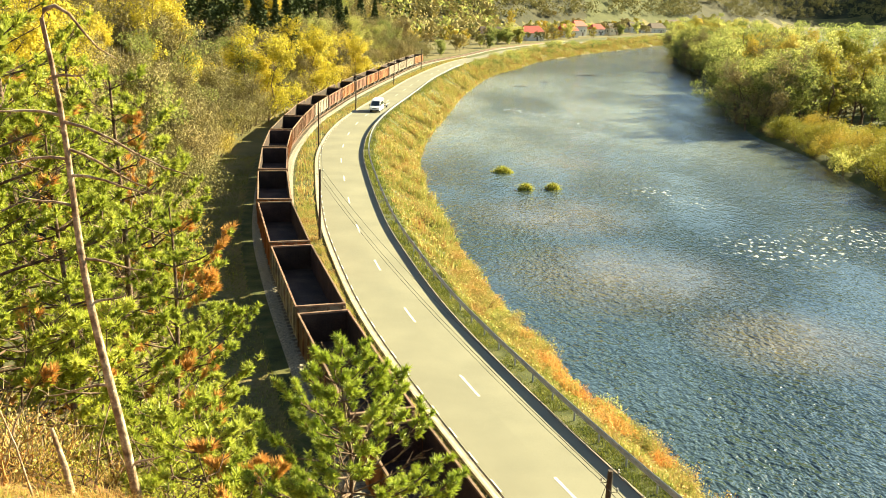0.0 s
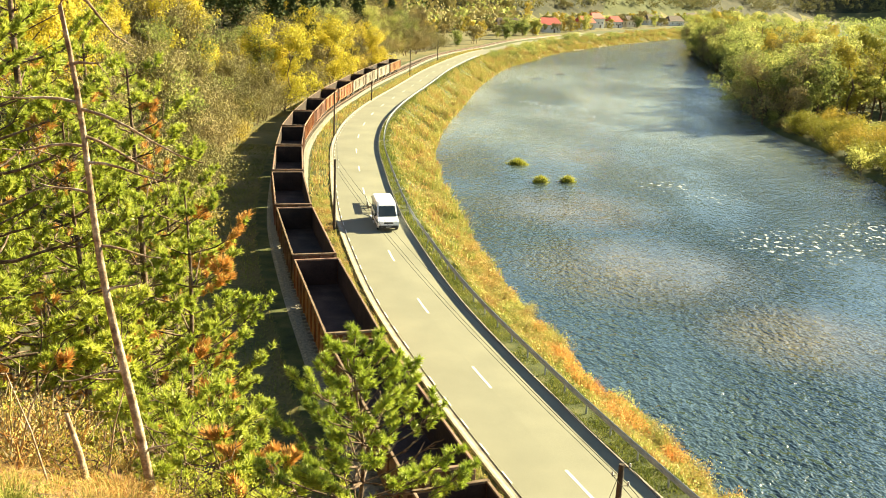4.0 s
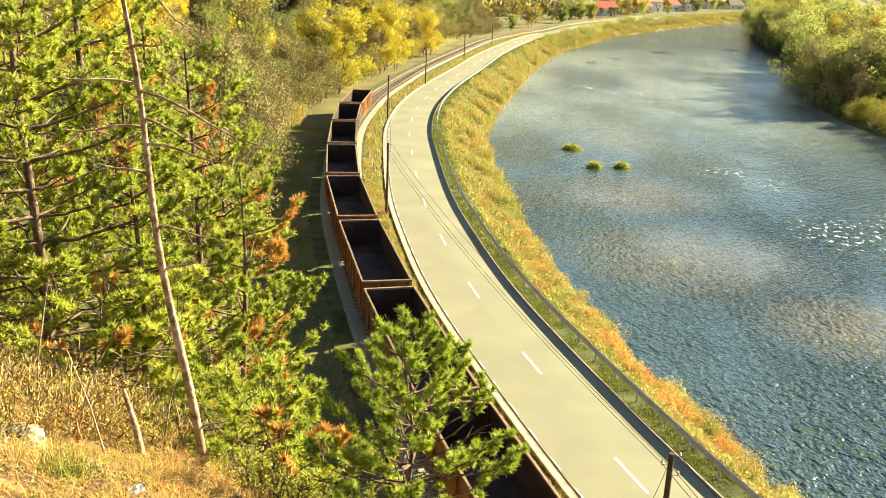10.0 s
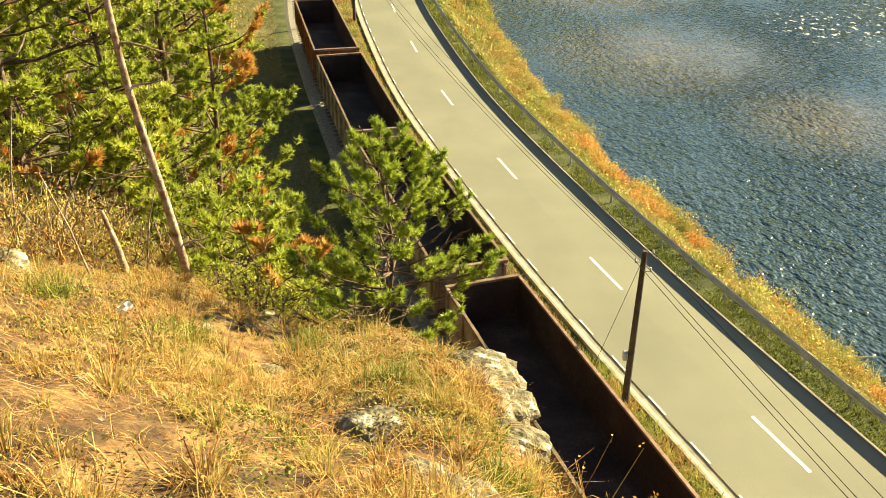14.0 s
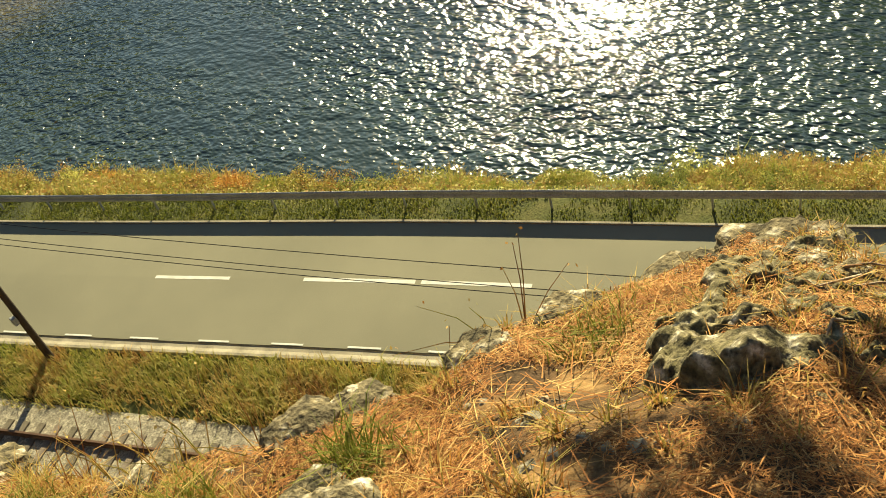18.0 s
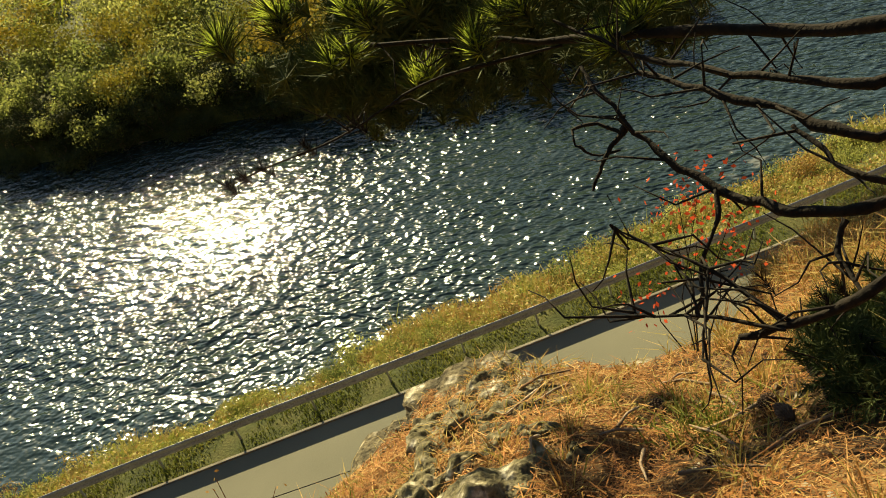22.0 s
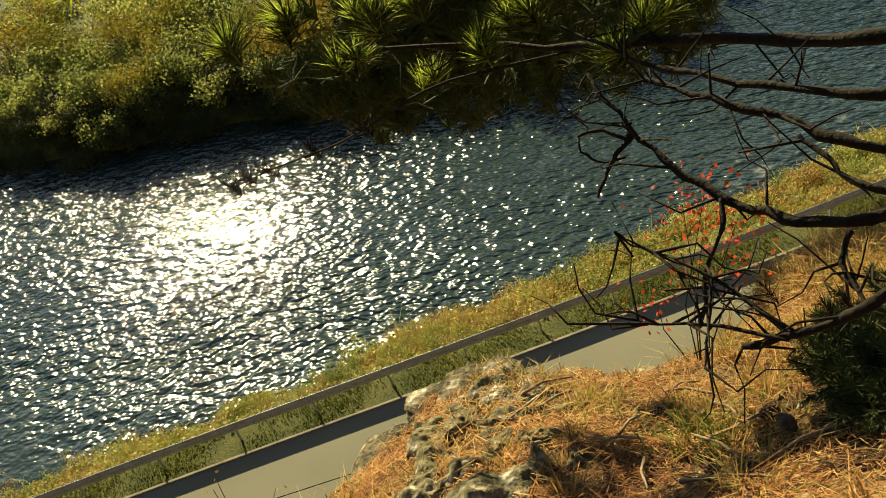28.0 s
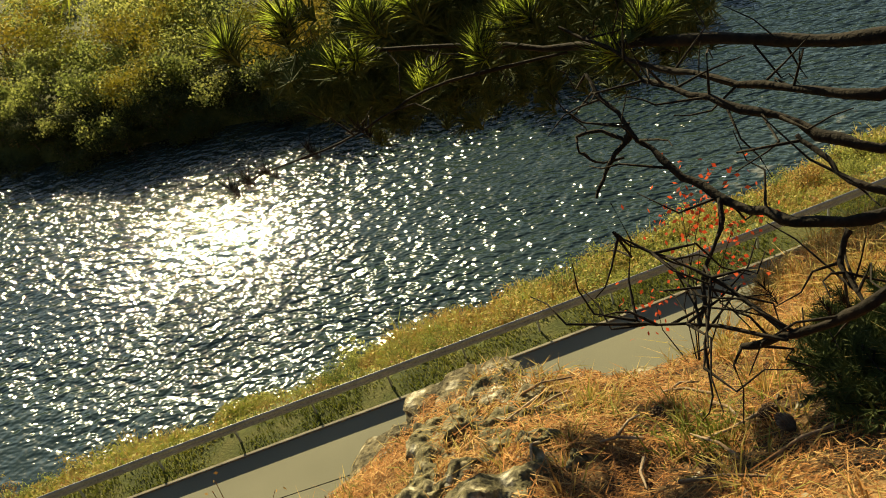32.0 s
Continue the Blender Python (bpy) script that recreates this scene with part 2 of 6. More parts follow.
def box(bm, cx, cy, cz, sx, sy, sz, bevel=0.0, m=None):
    r = bmesh.ops.create_cube(bm, size=1.0, matrix=(m or Matrix()) @ Matrix.Translation((cx, cy, cz)) @ Matrix.Diagonal((sx, sy, sz, 1)))
    if bevel:
        es = list({e for v in r["verts"] for e in v.link_edges})
        bmesh.ops.bevel(bm, geom=es, offset=bevel, segments=1, affect="EDGES")
    return bm


def cyl(bm, a, b, r1, r2, n=8):
    a, b = Vector(a), Vector(b)
    d = b - a
    q = d.to_track_quat("Z", "Y").to_matrix().to_4x4()
    bmesh.ops.create_cone(bm, cap_ends=True, segments=n, radius1=r1, radius2=r2, depth=d.length, matrix=Matrix.Translation((a + b) / 2) @ q)
    return bm


def tubes(lines, sides=5):
    """Tapered tubes along polylines: each line is (points, radii). Returns V, F (quads)."""
    VV, FF, base = [], [], 0
    ang = np.linspace(0, 2 * np.pi, sides, endpoint=False)
    for P, R in lines:
        P, R = np.asarray(P, float), np.asarray(R, float)
        T = np.gradient(P, axis=0)
        T /= np.linalg.norm(T, axis=1)[:, None] + 1e-9
        up = np.where(np.abs(T[:, 2:3]) > 0.9, np.array([[1.0, 0, 0]]), np.array([[0, 0, 1.0]]))
        A = np.cross(T, up)
        A /= np.linalg.norm(A, axis=1)[:, None] + 1e-9
        B = np.cross(T, A)
        ring = P[:, None] + R[:, None, None] * (np.cos(ang)[None, :, None] * A[:, None] + np.sin(ang)[None, :, None] * B[:, None])
        n = len(P)
        VV.append(ring.reshape(-1, 3))
        i, j = np.meshgrid(np.arange(n - 1), np.arange(sides), indexing="ij")
        j2 = (j + 1) % sides
        FF.append(base + np.stack([i * sides + j, i * sides + j2, (i + 1) * sides + j2, (i + 1) * sides + j], -1).reshape(-1, 4))
        base += n * sides
    return np.vstack(VV), np.vstack(FF)


def lattice(ix, iy, seed):
    h = np.sin(ix * 127.1 + iy * 311.7 + seed * 74.7) * 43758.5453
    return h - np.floor(h)


def vnoise(x, y, seed=0):
    """Smooth value noise, 0 to 1."""
    ix, iy = np.floor(x), np.floor(y)
    fx, fy = x - ix, y - iy
    fx, fy = fx * fx * (3 - 2 * fx), fy * fy * (3 - 2 * fy)
    a, b = lattice(ix, iy, seed), lattice(ix + 1, iy, seed)
    c, d = lattice(ix, iy + 1, seed), lattice(ix + 1, iy + 1, seed)
    return (a * (1 - fx) + b * fx) * (1 - fy) + (c * (1 - fx) + d * fx) * fy


def fbm(x, y, seed=0, octaves=4):
    z, a = 0, 0.5
    for o in range(octaves):
        z = z + a * vnoise(x * 2 ** o, y * 2 ** o, seed + o * 13)
        a *= 0.5
    return z


class Line:
    """A smooth plan curve through its control points; distance s runs from south to north."""

    def __init__(self, pts, step=1.0):
        P = np.array(pts, float)
        out = []
        for i in range(len(P) - 1):
            p0, p1, p2, p3 = P[max(i - 1, 0)], P[i], P[i + 1], P[min(i + 2, len(P) - 1)]
            l, l0, l2 = np.linalg.norm(p2 - p1), np.linalg.norm(p1 - p0) + 1e-9, np.linalg.norm(p3 - p2) + 1e-9
            m1 = (p2 - p0) / (l + l0) if i else (p2 - p1) / l
            m2 = (p3 - p1) / (l + l2) if i < len(P) - 2 else (p2 - p1) / l
            t = np.linspace(0, 1, max(int(l / step), 2), endpoint=False)[:, None]
            out.append((2 * t**3 - 3 * t**2 + 1) * p1 + (t**3 - 2 * t**2 + t) * m1 * l + (3 * t**2 - 2 * t**3) * p2 + (t**3 - t**2) * m2 * l)
        out.append(P[-1:])
        C = np.vstack(out)
        for _ in range(12):
            C[1:-1] = 0.25 * C[:-2] + 0.5 * C[1:-1] + 0.25 * C[2:]
        self.C = C
        self.s = np.r_[0, np.cumsum(np.linalg.norm(np.diff(C, axis=0), axis=1))]
        T = np.gradient(C, axis=0)
        self.T = T / np.linalg.norm(T, axis=1)[:, None]

    def at(self, s, d=0.0):
        """The point s metres along and d metres to the river's side."""
        x, y = np.interp(s, self.s, self.C[:, 0]), np.interp(s, self.s, self.C[:, 1])
        tx, ty = np.interp(s, self.s, self.T[:, 0]), np.interp(s, self.s, self.T[:, 1])
        k = np.sqrt(tx * tx + ty * ty)
        return x + d * ty / k, y - d * tx / k

    def heading(self, s):
        return math.degrees(math.atan2(np.interp(s, self.s, self.T[:, 1]), np.interp(s, self.s, self.T[:, 0])))

    def near(self, x, y):
        """For arrays of points: the signed distance (river's side positive) and s."""
        x, y = np.ravel(x).astype(float), np.ravel(y).astype(float)
        C, T, S = self.C[::3], self.T[::3], self.s[::3]
        D, SS = np.empty(len(x)), np.empty(len(x))
        for a in range(0, len(x), 4000):
            q = slice(a, a + 4000)
            dx, dy = x[q, None] - C[None, :, 0], y[q, None] - C[None, :, 1]
            i = np.argmin(dx * dx + dy * dy, axis=1)
            r = np.arange(len(i))
            ddx, ddy = dx[r, i], dy[r, i]
            side = ddx * T[i, 1] - ddy * T[i, 0]
            along = ddx * T[i, 0] + ddy * T[i, 1]
            far = np.abs(along) > 6
            D[q] = np.where(far, np.sign(side) * np.hypot(ddx, ddy), side)
            SS[q] = S[i] + np.clip(along, -3, 3)
        return D, SS


def s_of(line, y):
    """s where the line passes this y (it runs north all along)."""
    return float(np.interp(y, line.C[:, 1], line.s))


def smooth(a, b, x):
    t = np.clip((x - a) / (b - a), 0, 1)
    return t * t * (3 - 2 * t)

# ---- the plan: road, railway and the far bank
ROAD = Line([(400, -740), (268, -495), (138, -255), (68, -115), (37.7, -45.1), (26.9, -16.3), (21.5, -3.8), (17.75, 5.3), (13.2, 17.0), (10.0, 24.6),
             (5.6, 35.4), (1.35, 47.2), (-2.35, 58.7), (-5.3, 70.5), (-8.2, 84), (-12.2, 110), (-13.7, 122.4), (-14.6, 142.5), (-13.8, 164),
             (-10.7, 197), (-6.1, 244.5), (4, 309), (14, 345), (27, 394), (60, 470), (106, 560), (158, 650), (230, 745), (420, 950)])
RAIL = Line([(388, -744), (257, -500), (129, -259), (59, -119), (29, -50), (18.2, -20), (13, -4), (9.6, 5), (6.4, 13.2), (3.2, 21.4), (-0.3, 30.8),
             (-4.6, 42.9), (-6.9, 50.5), (-9.7, 60), (-14.2, 77), (-17.35, 93.3), (-19.8, 108.5), (-21.1, 119.2), (-21.9, 133.7), (-22.3, 151.4),
             (-21.6, 168.5), (-20, 195), (-15.7, 237.5), (-9.8, 287.5), (-3, 318), (6, 348), (18, 394), (50, 474), (96, 566), (148, 656), (220, 752), (410, 958)])
FARBANK = Line([(470, -740), (340, -490), (210, -250), (140, -120), (95, -50), (70, -16), (58, -4), (50, 2), (47, 8), (46.6, 21), (47, 28), (46, 36),
                (47.5, 50), (50, 70), (55, 100), (57.5, 129), (59.5, 156), (58, 176), (64, 217), (78, 267), (105.5, 450), (150, 580), (250, 760), (440, 940)])
HALF = 2.75          # half the carriageway
WATER = -4.0
RAIL_TOP = 0.2
BANK_S = [-200, -5, 5, 20, 60, 100, 300, 450, 600]        # y of the plan
BANK_D = [13, 11.0, 10.0, 9.0, 10.0, 10.5, 10.5, 13, 15]   # road centre to the water's edge

# the spur on which the camera stands: slope and cliff edge by bearing
SPUR_AZ = [-180, -120, -90, -60, -33, -20, -14, -5, 0, 4, 9, 13.5, 21, 30, 40, 52, 65, 72, 84, 88, 92, 96, 105, 130, 180]
SPUR_K = [-0.4, -0.3, -0.1, 0.08, 0.27, 0.38, 0.43, 0.43, 0.45, 0.5, 0.55, 0.56, 0.58, 0.58, 0.57, 0.56, 0.5, 0.5, 0.52, 0.51, 0.5, 0.48, 0.45, 0.2, -0.4]
SPUR_E = [40, 40, 30, 20, 15.5, 9.9, 9.0, 7.4, 6.4, 5.0, 4.1, 3.6, 3.05, 3.2, 3.1, 3.3, 3.8, 3.65, 3.35, 3.6, 4.1, 5.0, 6.0, 9, 40]
SPUR_F = [0.3, 0.3, 0.4, 0.6, 0.75, 0.8, 0.9, 1.5, 2.2, 3, 3.5, 4, 4, 4, 4, 4, 4, 4, 3.5, 3, 3, 2.5, 2, 0.6, 0.3]


def spur_z(x, y):
    rho, az = np.hypot(x, y), np.degrees(np.arctan2(x, y))
    k, e, f = np.interp(az, SPUR_AZ, SPUR_K), np.interp(az, SPUR_AZ, SPUR_E), np.interp(az, SPUR_AZ, SPUR_F)
    e = e + 0.5 * (vnoise(x * 1.3, y * 1.3, 5) - 0.5)
    over = np.maximum(rho - e, 0)
    z = 18.3 - k * np.minimum(rho, e) - f * over
    return z + (0.35 * (fbm(x * 0.7, y * 0.7, 3) - 0.47) + 0.16 * (fbm(x * 2.6, y * 2.6, 15) - 0.47)) * np.minimum(1, rho / 2.5)


def land(x, y):
    """Ground height and zone: 0 dry slope, 1 verge, 2 meadow, 3 forest floor, 4 river bed."""
    shape = np.shape(x)
    x, y = np.ravel(x).astype(float), np.ravel(y).astype(float)
    d, s = ROAD.near(x, y)
    u, _ = RAIL.near(x, y)
    fb, _ = FARBANK.near(x, y)
    sy = np.interp(s, ROAD.s, ROAD.C[:, 1])
    edge = np.interp(sy, BANK_S, BANK_D) + 1.2 * (vnoise(s * 0.15, s * 0 + 3.3, 9) - 0.5)
    n = fbm(x * 0.12, y * 0.12, 1) - 0.47
    # corridor and near bank
    t = (d - 4.4) / (edge - 4.4)
    z = np.where(d < 4.4, -0.09, -0.09 - 3.95 * np.clip(t, 0, 1) ** 0.85 - 1.4 * smooth(1.0, 1.6, t))
    z = np.where((d > 4.3) & (d < edge), z + 0.5 * n + 0.5 * (fbm(x * 0.6, y * 0.6, 45) - 0.47), z)
    zone = np.where(d > edge + 0.2, 4, 1)
    # far bank, meadows and far hills to the east
    cut = smooth(90, 65, sy)
    far = -5.6 + 3.0 * (cut * smooth(-1.3, 0.9, fb) + (1 - cut) * smooth(-2.5, 2.5, fb) * 0.8) + np.clip(fb, 0, 60) * 0.01 + 0.5 * n
    far = far + 90 * smooth(500, 1500, fb) * (0.6 + 0.8 * fbm(x / 500, y / 500, 21))
    z = np.where(d > edge + 3, np.maximum(z, far), z)
    zone = np.where((fb > -1.0) & (d > edge + 3), np.where(fb > 300, 3, 5), zone)
    # hillside to the west
    w0 = 8.5 + 75 * smooth(300, 480, sy) + 2.5 * (vnoise(s * 0.03, s * 0, 31) - 0.5)
    w = -u - w0
    hill = -0.2 + 0.62 * np.maximum(w, 0) * (1 - 0.35 * smooth(40, 200, w)) * (0.85 + 0.4 * fbm(x / 60, y / 60, 7)) + 1.2 * n * smooth(0, 10, w)
    hill = np.minimum(hill, 170 + 0 * hill)
    z = np.where(u < -3.2, np.where(w > 0, hill, -0.25 + 0.25 * n), z)
    zone = np.where(u < -3.2, np.where(w > 3, 3, 2), zone)
    sp = spur_z(x, y)
    ok = (u < -2.6) & (np.hypot(x, y) < 60)
    sp = np.where(ok, sp, -99)
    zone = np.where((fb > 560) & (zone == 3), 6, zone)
    az = np.degrees(np.arctan2(x, y))
    zone = np.where((az > 11.4) & (az < 12.6) & (y > 1100) & (u < -20), 7, zone)
    zone = np.where((az > 8) & (az < 13.5) & (y > 700) & (u < -75) & (zone == 3), 8, zone)
    zone = np.where(sp > z, 0, zone)
    z = np.maximum(z, sp)
    return z.reshape(shape), zone.reshape(shape)


def warped(lo, hi, inner_lo, inner_hi, step, grow):
    a = list(np.arange(inner_lo, inner_hi, step))
    h, v, up = step, inner_hi, []
    while v < hi:
        up.append(v)
        h *= grow
        v += h
    h, v, dn = step, inner_lo - step, []
    while v > lo:
        dn.append(v)
        h *= grow
        v -= h
    return np.array([lo] + dn[::-1] + a + up + [hi])


gx = warped(-2600, 2600, -9, 12, 0.17, 1.022)
gy = warped(-1500, 3600, -3, 14, 0.17, 1.018)
GX, GY = np.meshgrid(gx, gy)
GZ, ZONE = land(GX, GY)
ny, nx = GX.shape
ii = (np.arange(ny - 1)[:, None] * nx + np.arange(nx - 1)[None, :]).ravel()
me = mesh_np("ground", np.stack([GX, GY, GZ], -1).reshape(-1, 3), np.stack([ii, ii + 1, ii + nx + 1, ii + nx], -1), smooth=True)
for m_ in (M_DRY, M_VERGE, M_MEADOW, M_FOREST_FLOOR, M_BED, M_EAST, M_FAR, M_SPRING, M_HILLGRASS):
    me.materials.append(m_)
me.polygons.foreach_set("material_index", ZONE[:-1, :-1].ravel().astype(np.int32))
ground = tagged(new("ground", me), "dry grassy hillside, verges and meadows along the river", "ground", kind="structure")


def strip(line, s0, s1, step, offs, zs, name):
    """A ribbon along a line: cross-section offsets and heights."""
    S = np.linspace(s0, s1, max(2, int((s1 - s0) / step)))
    V = []
    for d, z in zip(offs, zs):
        x, y = line.at(S, d)
        V.append(np.stack([x, y, np.full_like(x, z)], -1))
    V = np.stack(V, 1)
    n, k = V.shape[:2]
    i = (np.arange(n - 1)[:, None] * k + np.arange(k - 1)[None, :]).ravel()
    return mesh_np(name, V.reshape(-1, 3), np.stack([i, i + 1, i + k + 1, i + k], -1))


SR0, SR1 = s_of(ROAD, -300), s_of(ROAD, 740)
road = thing_mesh("road", strip(ROAD, SR0, SR1, 1.2, [-HALF, -HALF, -1.3, 0, 1.3, HALF, HALF], [-0.3, 0, 0.03, 0.045, 0.03, 0, -0.3], "road"), M_ROAD,
                  label="pale worn asphalt road with a broken centre line", category="road", kind="structure")
gutter = thing_mesh("gutter", strip(ROAD, SR0, s_of(ROAD, 330), 1.2, [-3.25, -3.25, -3.15, -2.95, -2.8, -2.77, -2.77], [-0.4, 0.06, 0.06, -0.03, -0.03, -0.0, -0.4], "gutter"), M_CONCRETE,
                    label="narrow concrete drain channel beside the road", category="gutter", kind="structure")
kerb = thing_mesh("kerb", strip(ROAD, SR0, s_of(ROAD, 330), 1.2, [HALF + 0.003, HALF + 0.003, HALF + 0.12, HALF + 0.12], [-0.3, 0.035, 0.035, -0.3], "kerb"), M_CONCRETE,
                  label="flush pale concrete kerb along the river side", category="kerb", kind="structure")
ballast = thing_mesh("ballast", strip(RAIL, s_of(RAIL, -300), s_of(RAIL, 500), 1.2, [-2.7, -1.7, -0.7, 0.7, 1.7, 2.9], [-0.35, 0.0, 0.01, 0.01, 0.0, -0.35], "ballast"), M_BALLAST,
                     label="grey crushed-stone ballast of the railway", category="ballast", kind="structure")

# ---- water
def water_material():
    m = bpy.data.materials.new("river_water")
    m.use_nodes = True
    N, L = m.node_tree.nodes, m.node_tree.links
    b = N["Principled BSDF"]
    co = N.new("ShaderNodeNewGeometry").outputs["Position"]

    def noise_of(scale, detail, stretch=(1, 1, 1), turn=0.0):
        mp = N.new("ShaderNodeMapping")
        mp.inputs["Scale"].default_value = stretch
        mp.inputs["Rotation"].default_value = (0, 0, radians(turn))
        L.new(co, mp.inputs["Vector"])
        n = N.new("ShaderNodeTexNoise")
        n.inputs["Scale"].default_value, n.inputs["Detail"].default_value = scale, detail
        L.new(mp.outputs[0], n.inputs["Vector"])
        return n.outputs["Fac"]

    def ramp_of(fac, p0, c0, p1, c1):
        r = N.new("ShaderNodeValToRGB")
        el = r.color_ramp.elements
        el[0].position, el[0].color = p0, (*c0, 1)
        el[1].position, el[1].color = p1, (*c1, 1)
        L.new(fac, r.inputs["Fac"])
        return r.outputs["Color"]

    def blend(fac, a, c):
        x = N.new("ShaderNodeMix")
        x.data_type = "RGBA"
        L.new(fac, x.inputs[0])
        L.new(a, x.inputs[6])
        L.new(c, x.inputs[7])
        return x.outputs[2]

    def math_of(op, a, c):
        x = N.new("ShaderNodeMath")
        x.operation = op
        for k, v in ((0, a), (1, c)):
            if isinstance(v, (int, float)):
                x.inputs[k].default_value = v
            else:
                L.new(v, x.inputs[k])
        return x.outputs[0]

    # deep teal, greyer streaks along the current, brown gravel shoals
    deep = ramp_of(noise_of(0.05, 6, (1, 0.35, 1), 10), 0.35, (0.015, 0.029, 0.027), 0.65, (0.034, 0.054, 0.05))
    shoal = None
    for cx, cy, r in ((16.5, 82, 15), (13, 106, 14), (18, 143, 10), (26, 66, 10)):
        d = N.new("ShaderNodeVectorMath")
        d.operation = "DISTANCE"
        L.new(co, d.inputs[0])
        d.inputs[1].default_value = (cx, cy, WATER)
        mr = N.new("ShaderNodeMapRange")
        mr.interpolation_type = "SMOOTHSTEP"
        mr.inputs["From Min"].default_value, mr.inputs["From Max"].default_value = r, r * 0.15
        L.new(d.outputs["Value"], mr.inputs["Value"])
        shoal = mr.outputs[0] if shoal is None else math_of("MAXIMUM", shoal, mr.outputs[0])
    shoal = math_of("MULTIPLY", shoal, math_of("ADD", noise_of(0.22, 5), 0.3))
    brown = ramp_of(noise_of(1.4, 5), 0.3, (0.065, 0.06, 0.04), 0.7, (0.145, 0.125, 0.08))
    col = blend(shoal, deep, brown)
    # sky reflection on the far reach, painted as a pale streaky patch
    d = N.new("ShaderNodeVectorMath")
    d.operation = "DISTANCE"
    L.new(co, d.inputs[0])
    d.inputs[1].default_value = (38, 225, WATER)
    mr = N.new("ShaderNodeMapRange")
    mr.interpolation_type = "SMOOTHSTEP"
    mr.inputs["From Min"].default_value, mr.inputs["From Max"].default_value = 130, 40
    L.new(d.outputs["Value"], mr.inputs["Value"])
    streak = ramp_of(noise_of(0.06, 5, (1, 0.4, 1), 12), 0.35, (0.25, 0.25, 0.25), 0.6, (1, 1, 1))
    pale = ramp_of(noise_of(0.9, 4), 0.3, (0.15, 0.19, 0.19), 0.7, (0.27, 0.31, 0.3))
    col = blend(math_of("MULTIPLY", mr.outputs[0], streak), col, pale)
    # flecks of foam on the riffles
    riffle = ramp_of(noise_of(0.045, 3, (1, 0.6, 1)), 0.6, (0, 0, 0), 0.72, (1, 1, 1))
    for cx, cy, r in ((35, 93, 9), (45, 99, 8), (27, 121, 5)):
        d = N.new("ShaderNodeVectorMath")
        d.operation = "DISTANCE"
        L.new(co, d.inputs[0])
        d.inputs[1].default_value = (cx, cy, WATER)
        mr = N.new("ShaderNodeMapRange")
        mr.inputs["From Min"].default_value, mr.inputs["From Max"].default_value = r, r * 0.3
        L.new(d.outputs["Value"], mr.inputs["Value"])
        riffle = math_of("MAXIMUM", riffle, mr.outputs[0])
    fleck = ramp_of(noise_of(1.5, 5, (1, 0.7, 1)), 0.58, (0, 0, 0), 0.64, (1, 1, 1))
    sep = math_of("MULTIPLY", riffle, fleck)
    white = N.new("ShaderNodeRGB")
    white.outputs[0].default_value = (0.42, 0.42, 0.38, 1)
    col = blend(sep, col, white.outputs[0])
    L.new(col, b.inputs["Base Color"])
    L.new(math_of("ADD", math_of("MULTIPLY", sep, 0.5), 0.1), b.inputs["Roughness"])
    b.inputs["IOR"].default_value = 1.74
    # ripples of three sizes
    h = math_of("ADD", math_of("MULTIPLY", noise_of(2.9, 1, (1, 0.62, 1), 22), 0.9), math_of("MULTIPLY", noise_of(1.0, 1, (1, 0.6, 1), -15), 0.7))
    h = math_of("ADD", h, math_of("MULTIPLY", noise_of(0.3, 3, (1, 0.5, 1), -10), 0.9))
    bp = N.new("ShaderNodeBump")
    calm = N.new("ShaderNodeMapRange")
    calm.inputs["From Min"].default_value, calm.inputs["From Max"].default_value = 0.4, 0.6
    calm.inputs["To Min"].default_value, calm.inputs["To Max"].default_value = 0.35, 1.0
    L.new(noise_of(0.09, 6, (1, 0.45, 1), 12), calm.inputs["Value"])
    L.new(calm.outputs[0], bp.inputs["Strength"])
    bp.inputs["Distance"].default_value = 0.33
    L.new(h, bp.inputs["Height"])
    L.new(bp.outputs[0], b.inputs["Normal"])
    return m


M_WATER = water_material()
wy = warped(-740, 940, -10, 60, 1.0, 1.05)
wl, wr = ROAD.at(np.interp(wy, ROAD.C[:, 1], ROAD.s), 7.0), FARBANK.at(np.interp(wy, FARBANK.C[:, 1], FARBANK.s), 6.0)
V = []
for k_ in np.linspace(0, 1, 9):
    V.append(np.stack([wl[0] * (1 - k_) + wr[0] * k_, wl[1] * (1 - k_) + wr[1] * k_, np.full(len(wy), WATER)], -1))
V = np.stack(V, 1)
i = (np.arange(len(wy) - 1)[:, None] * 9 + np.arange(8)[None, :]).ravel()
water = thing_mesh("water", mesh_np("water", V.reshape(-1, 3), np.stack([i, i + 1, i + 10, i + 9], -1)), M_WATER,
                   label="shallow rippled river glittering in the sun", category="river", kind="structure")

# ---- railway track
def rails():
    for name, g in (("rail_west", -0.7525), ("rail_east", 0.7525)):
        offs = [g - 0.07, g - 0.07, g - 0.036, g - 0.036, g + 0.036, g + 0.036, g + 0.07, g + 0.07]
        zs = [0.02, 0.06, 0.09, RAIL_TOP, RAIL_TOP, 0.09, 0.06, 0.02]
        thing_mesh(name, strip(RAIL, s_of(RAIL, -300), s_of(RAIL, 480), 1.2, offs, zs, name), M_RAIL,
                   label="rusty brown steel rail on the ballast", category="rail", kind="structure")


rails()
SL_A, SL_B = s_of(RAIL, 15), s_of(RAIL, 190)


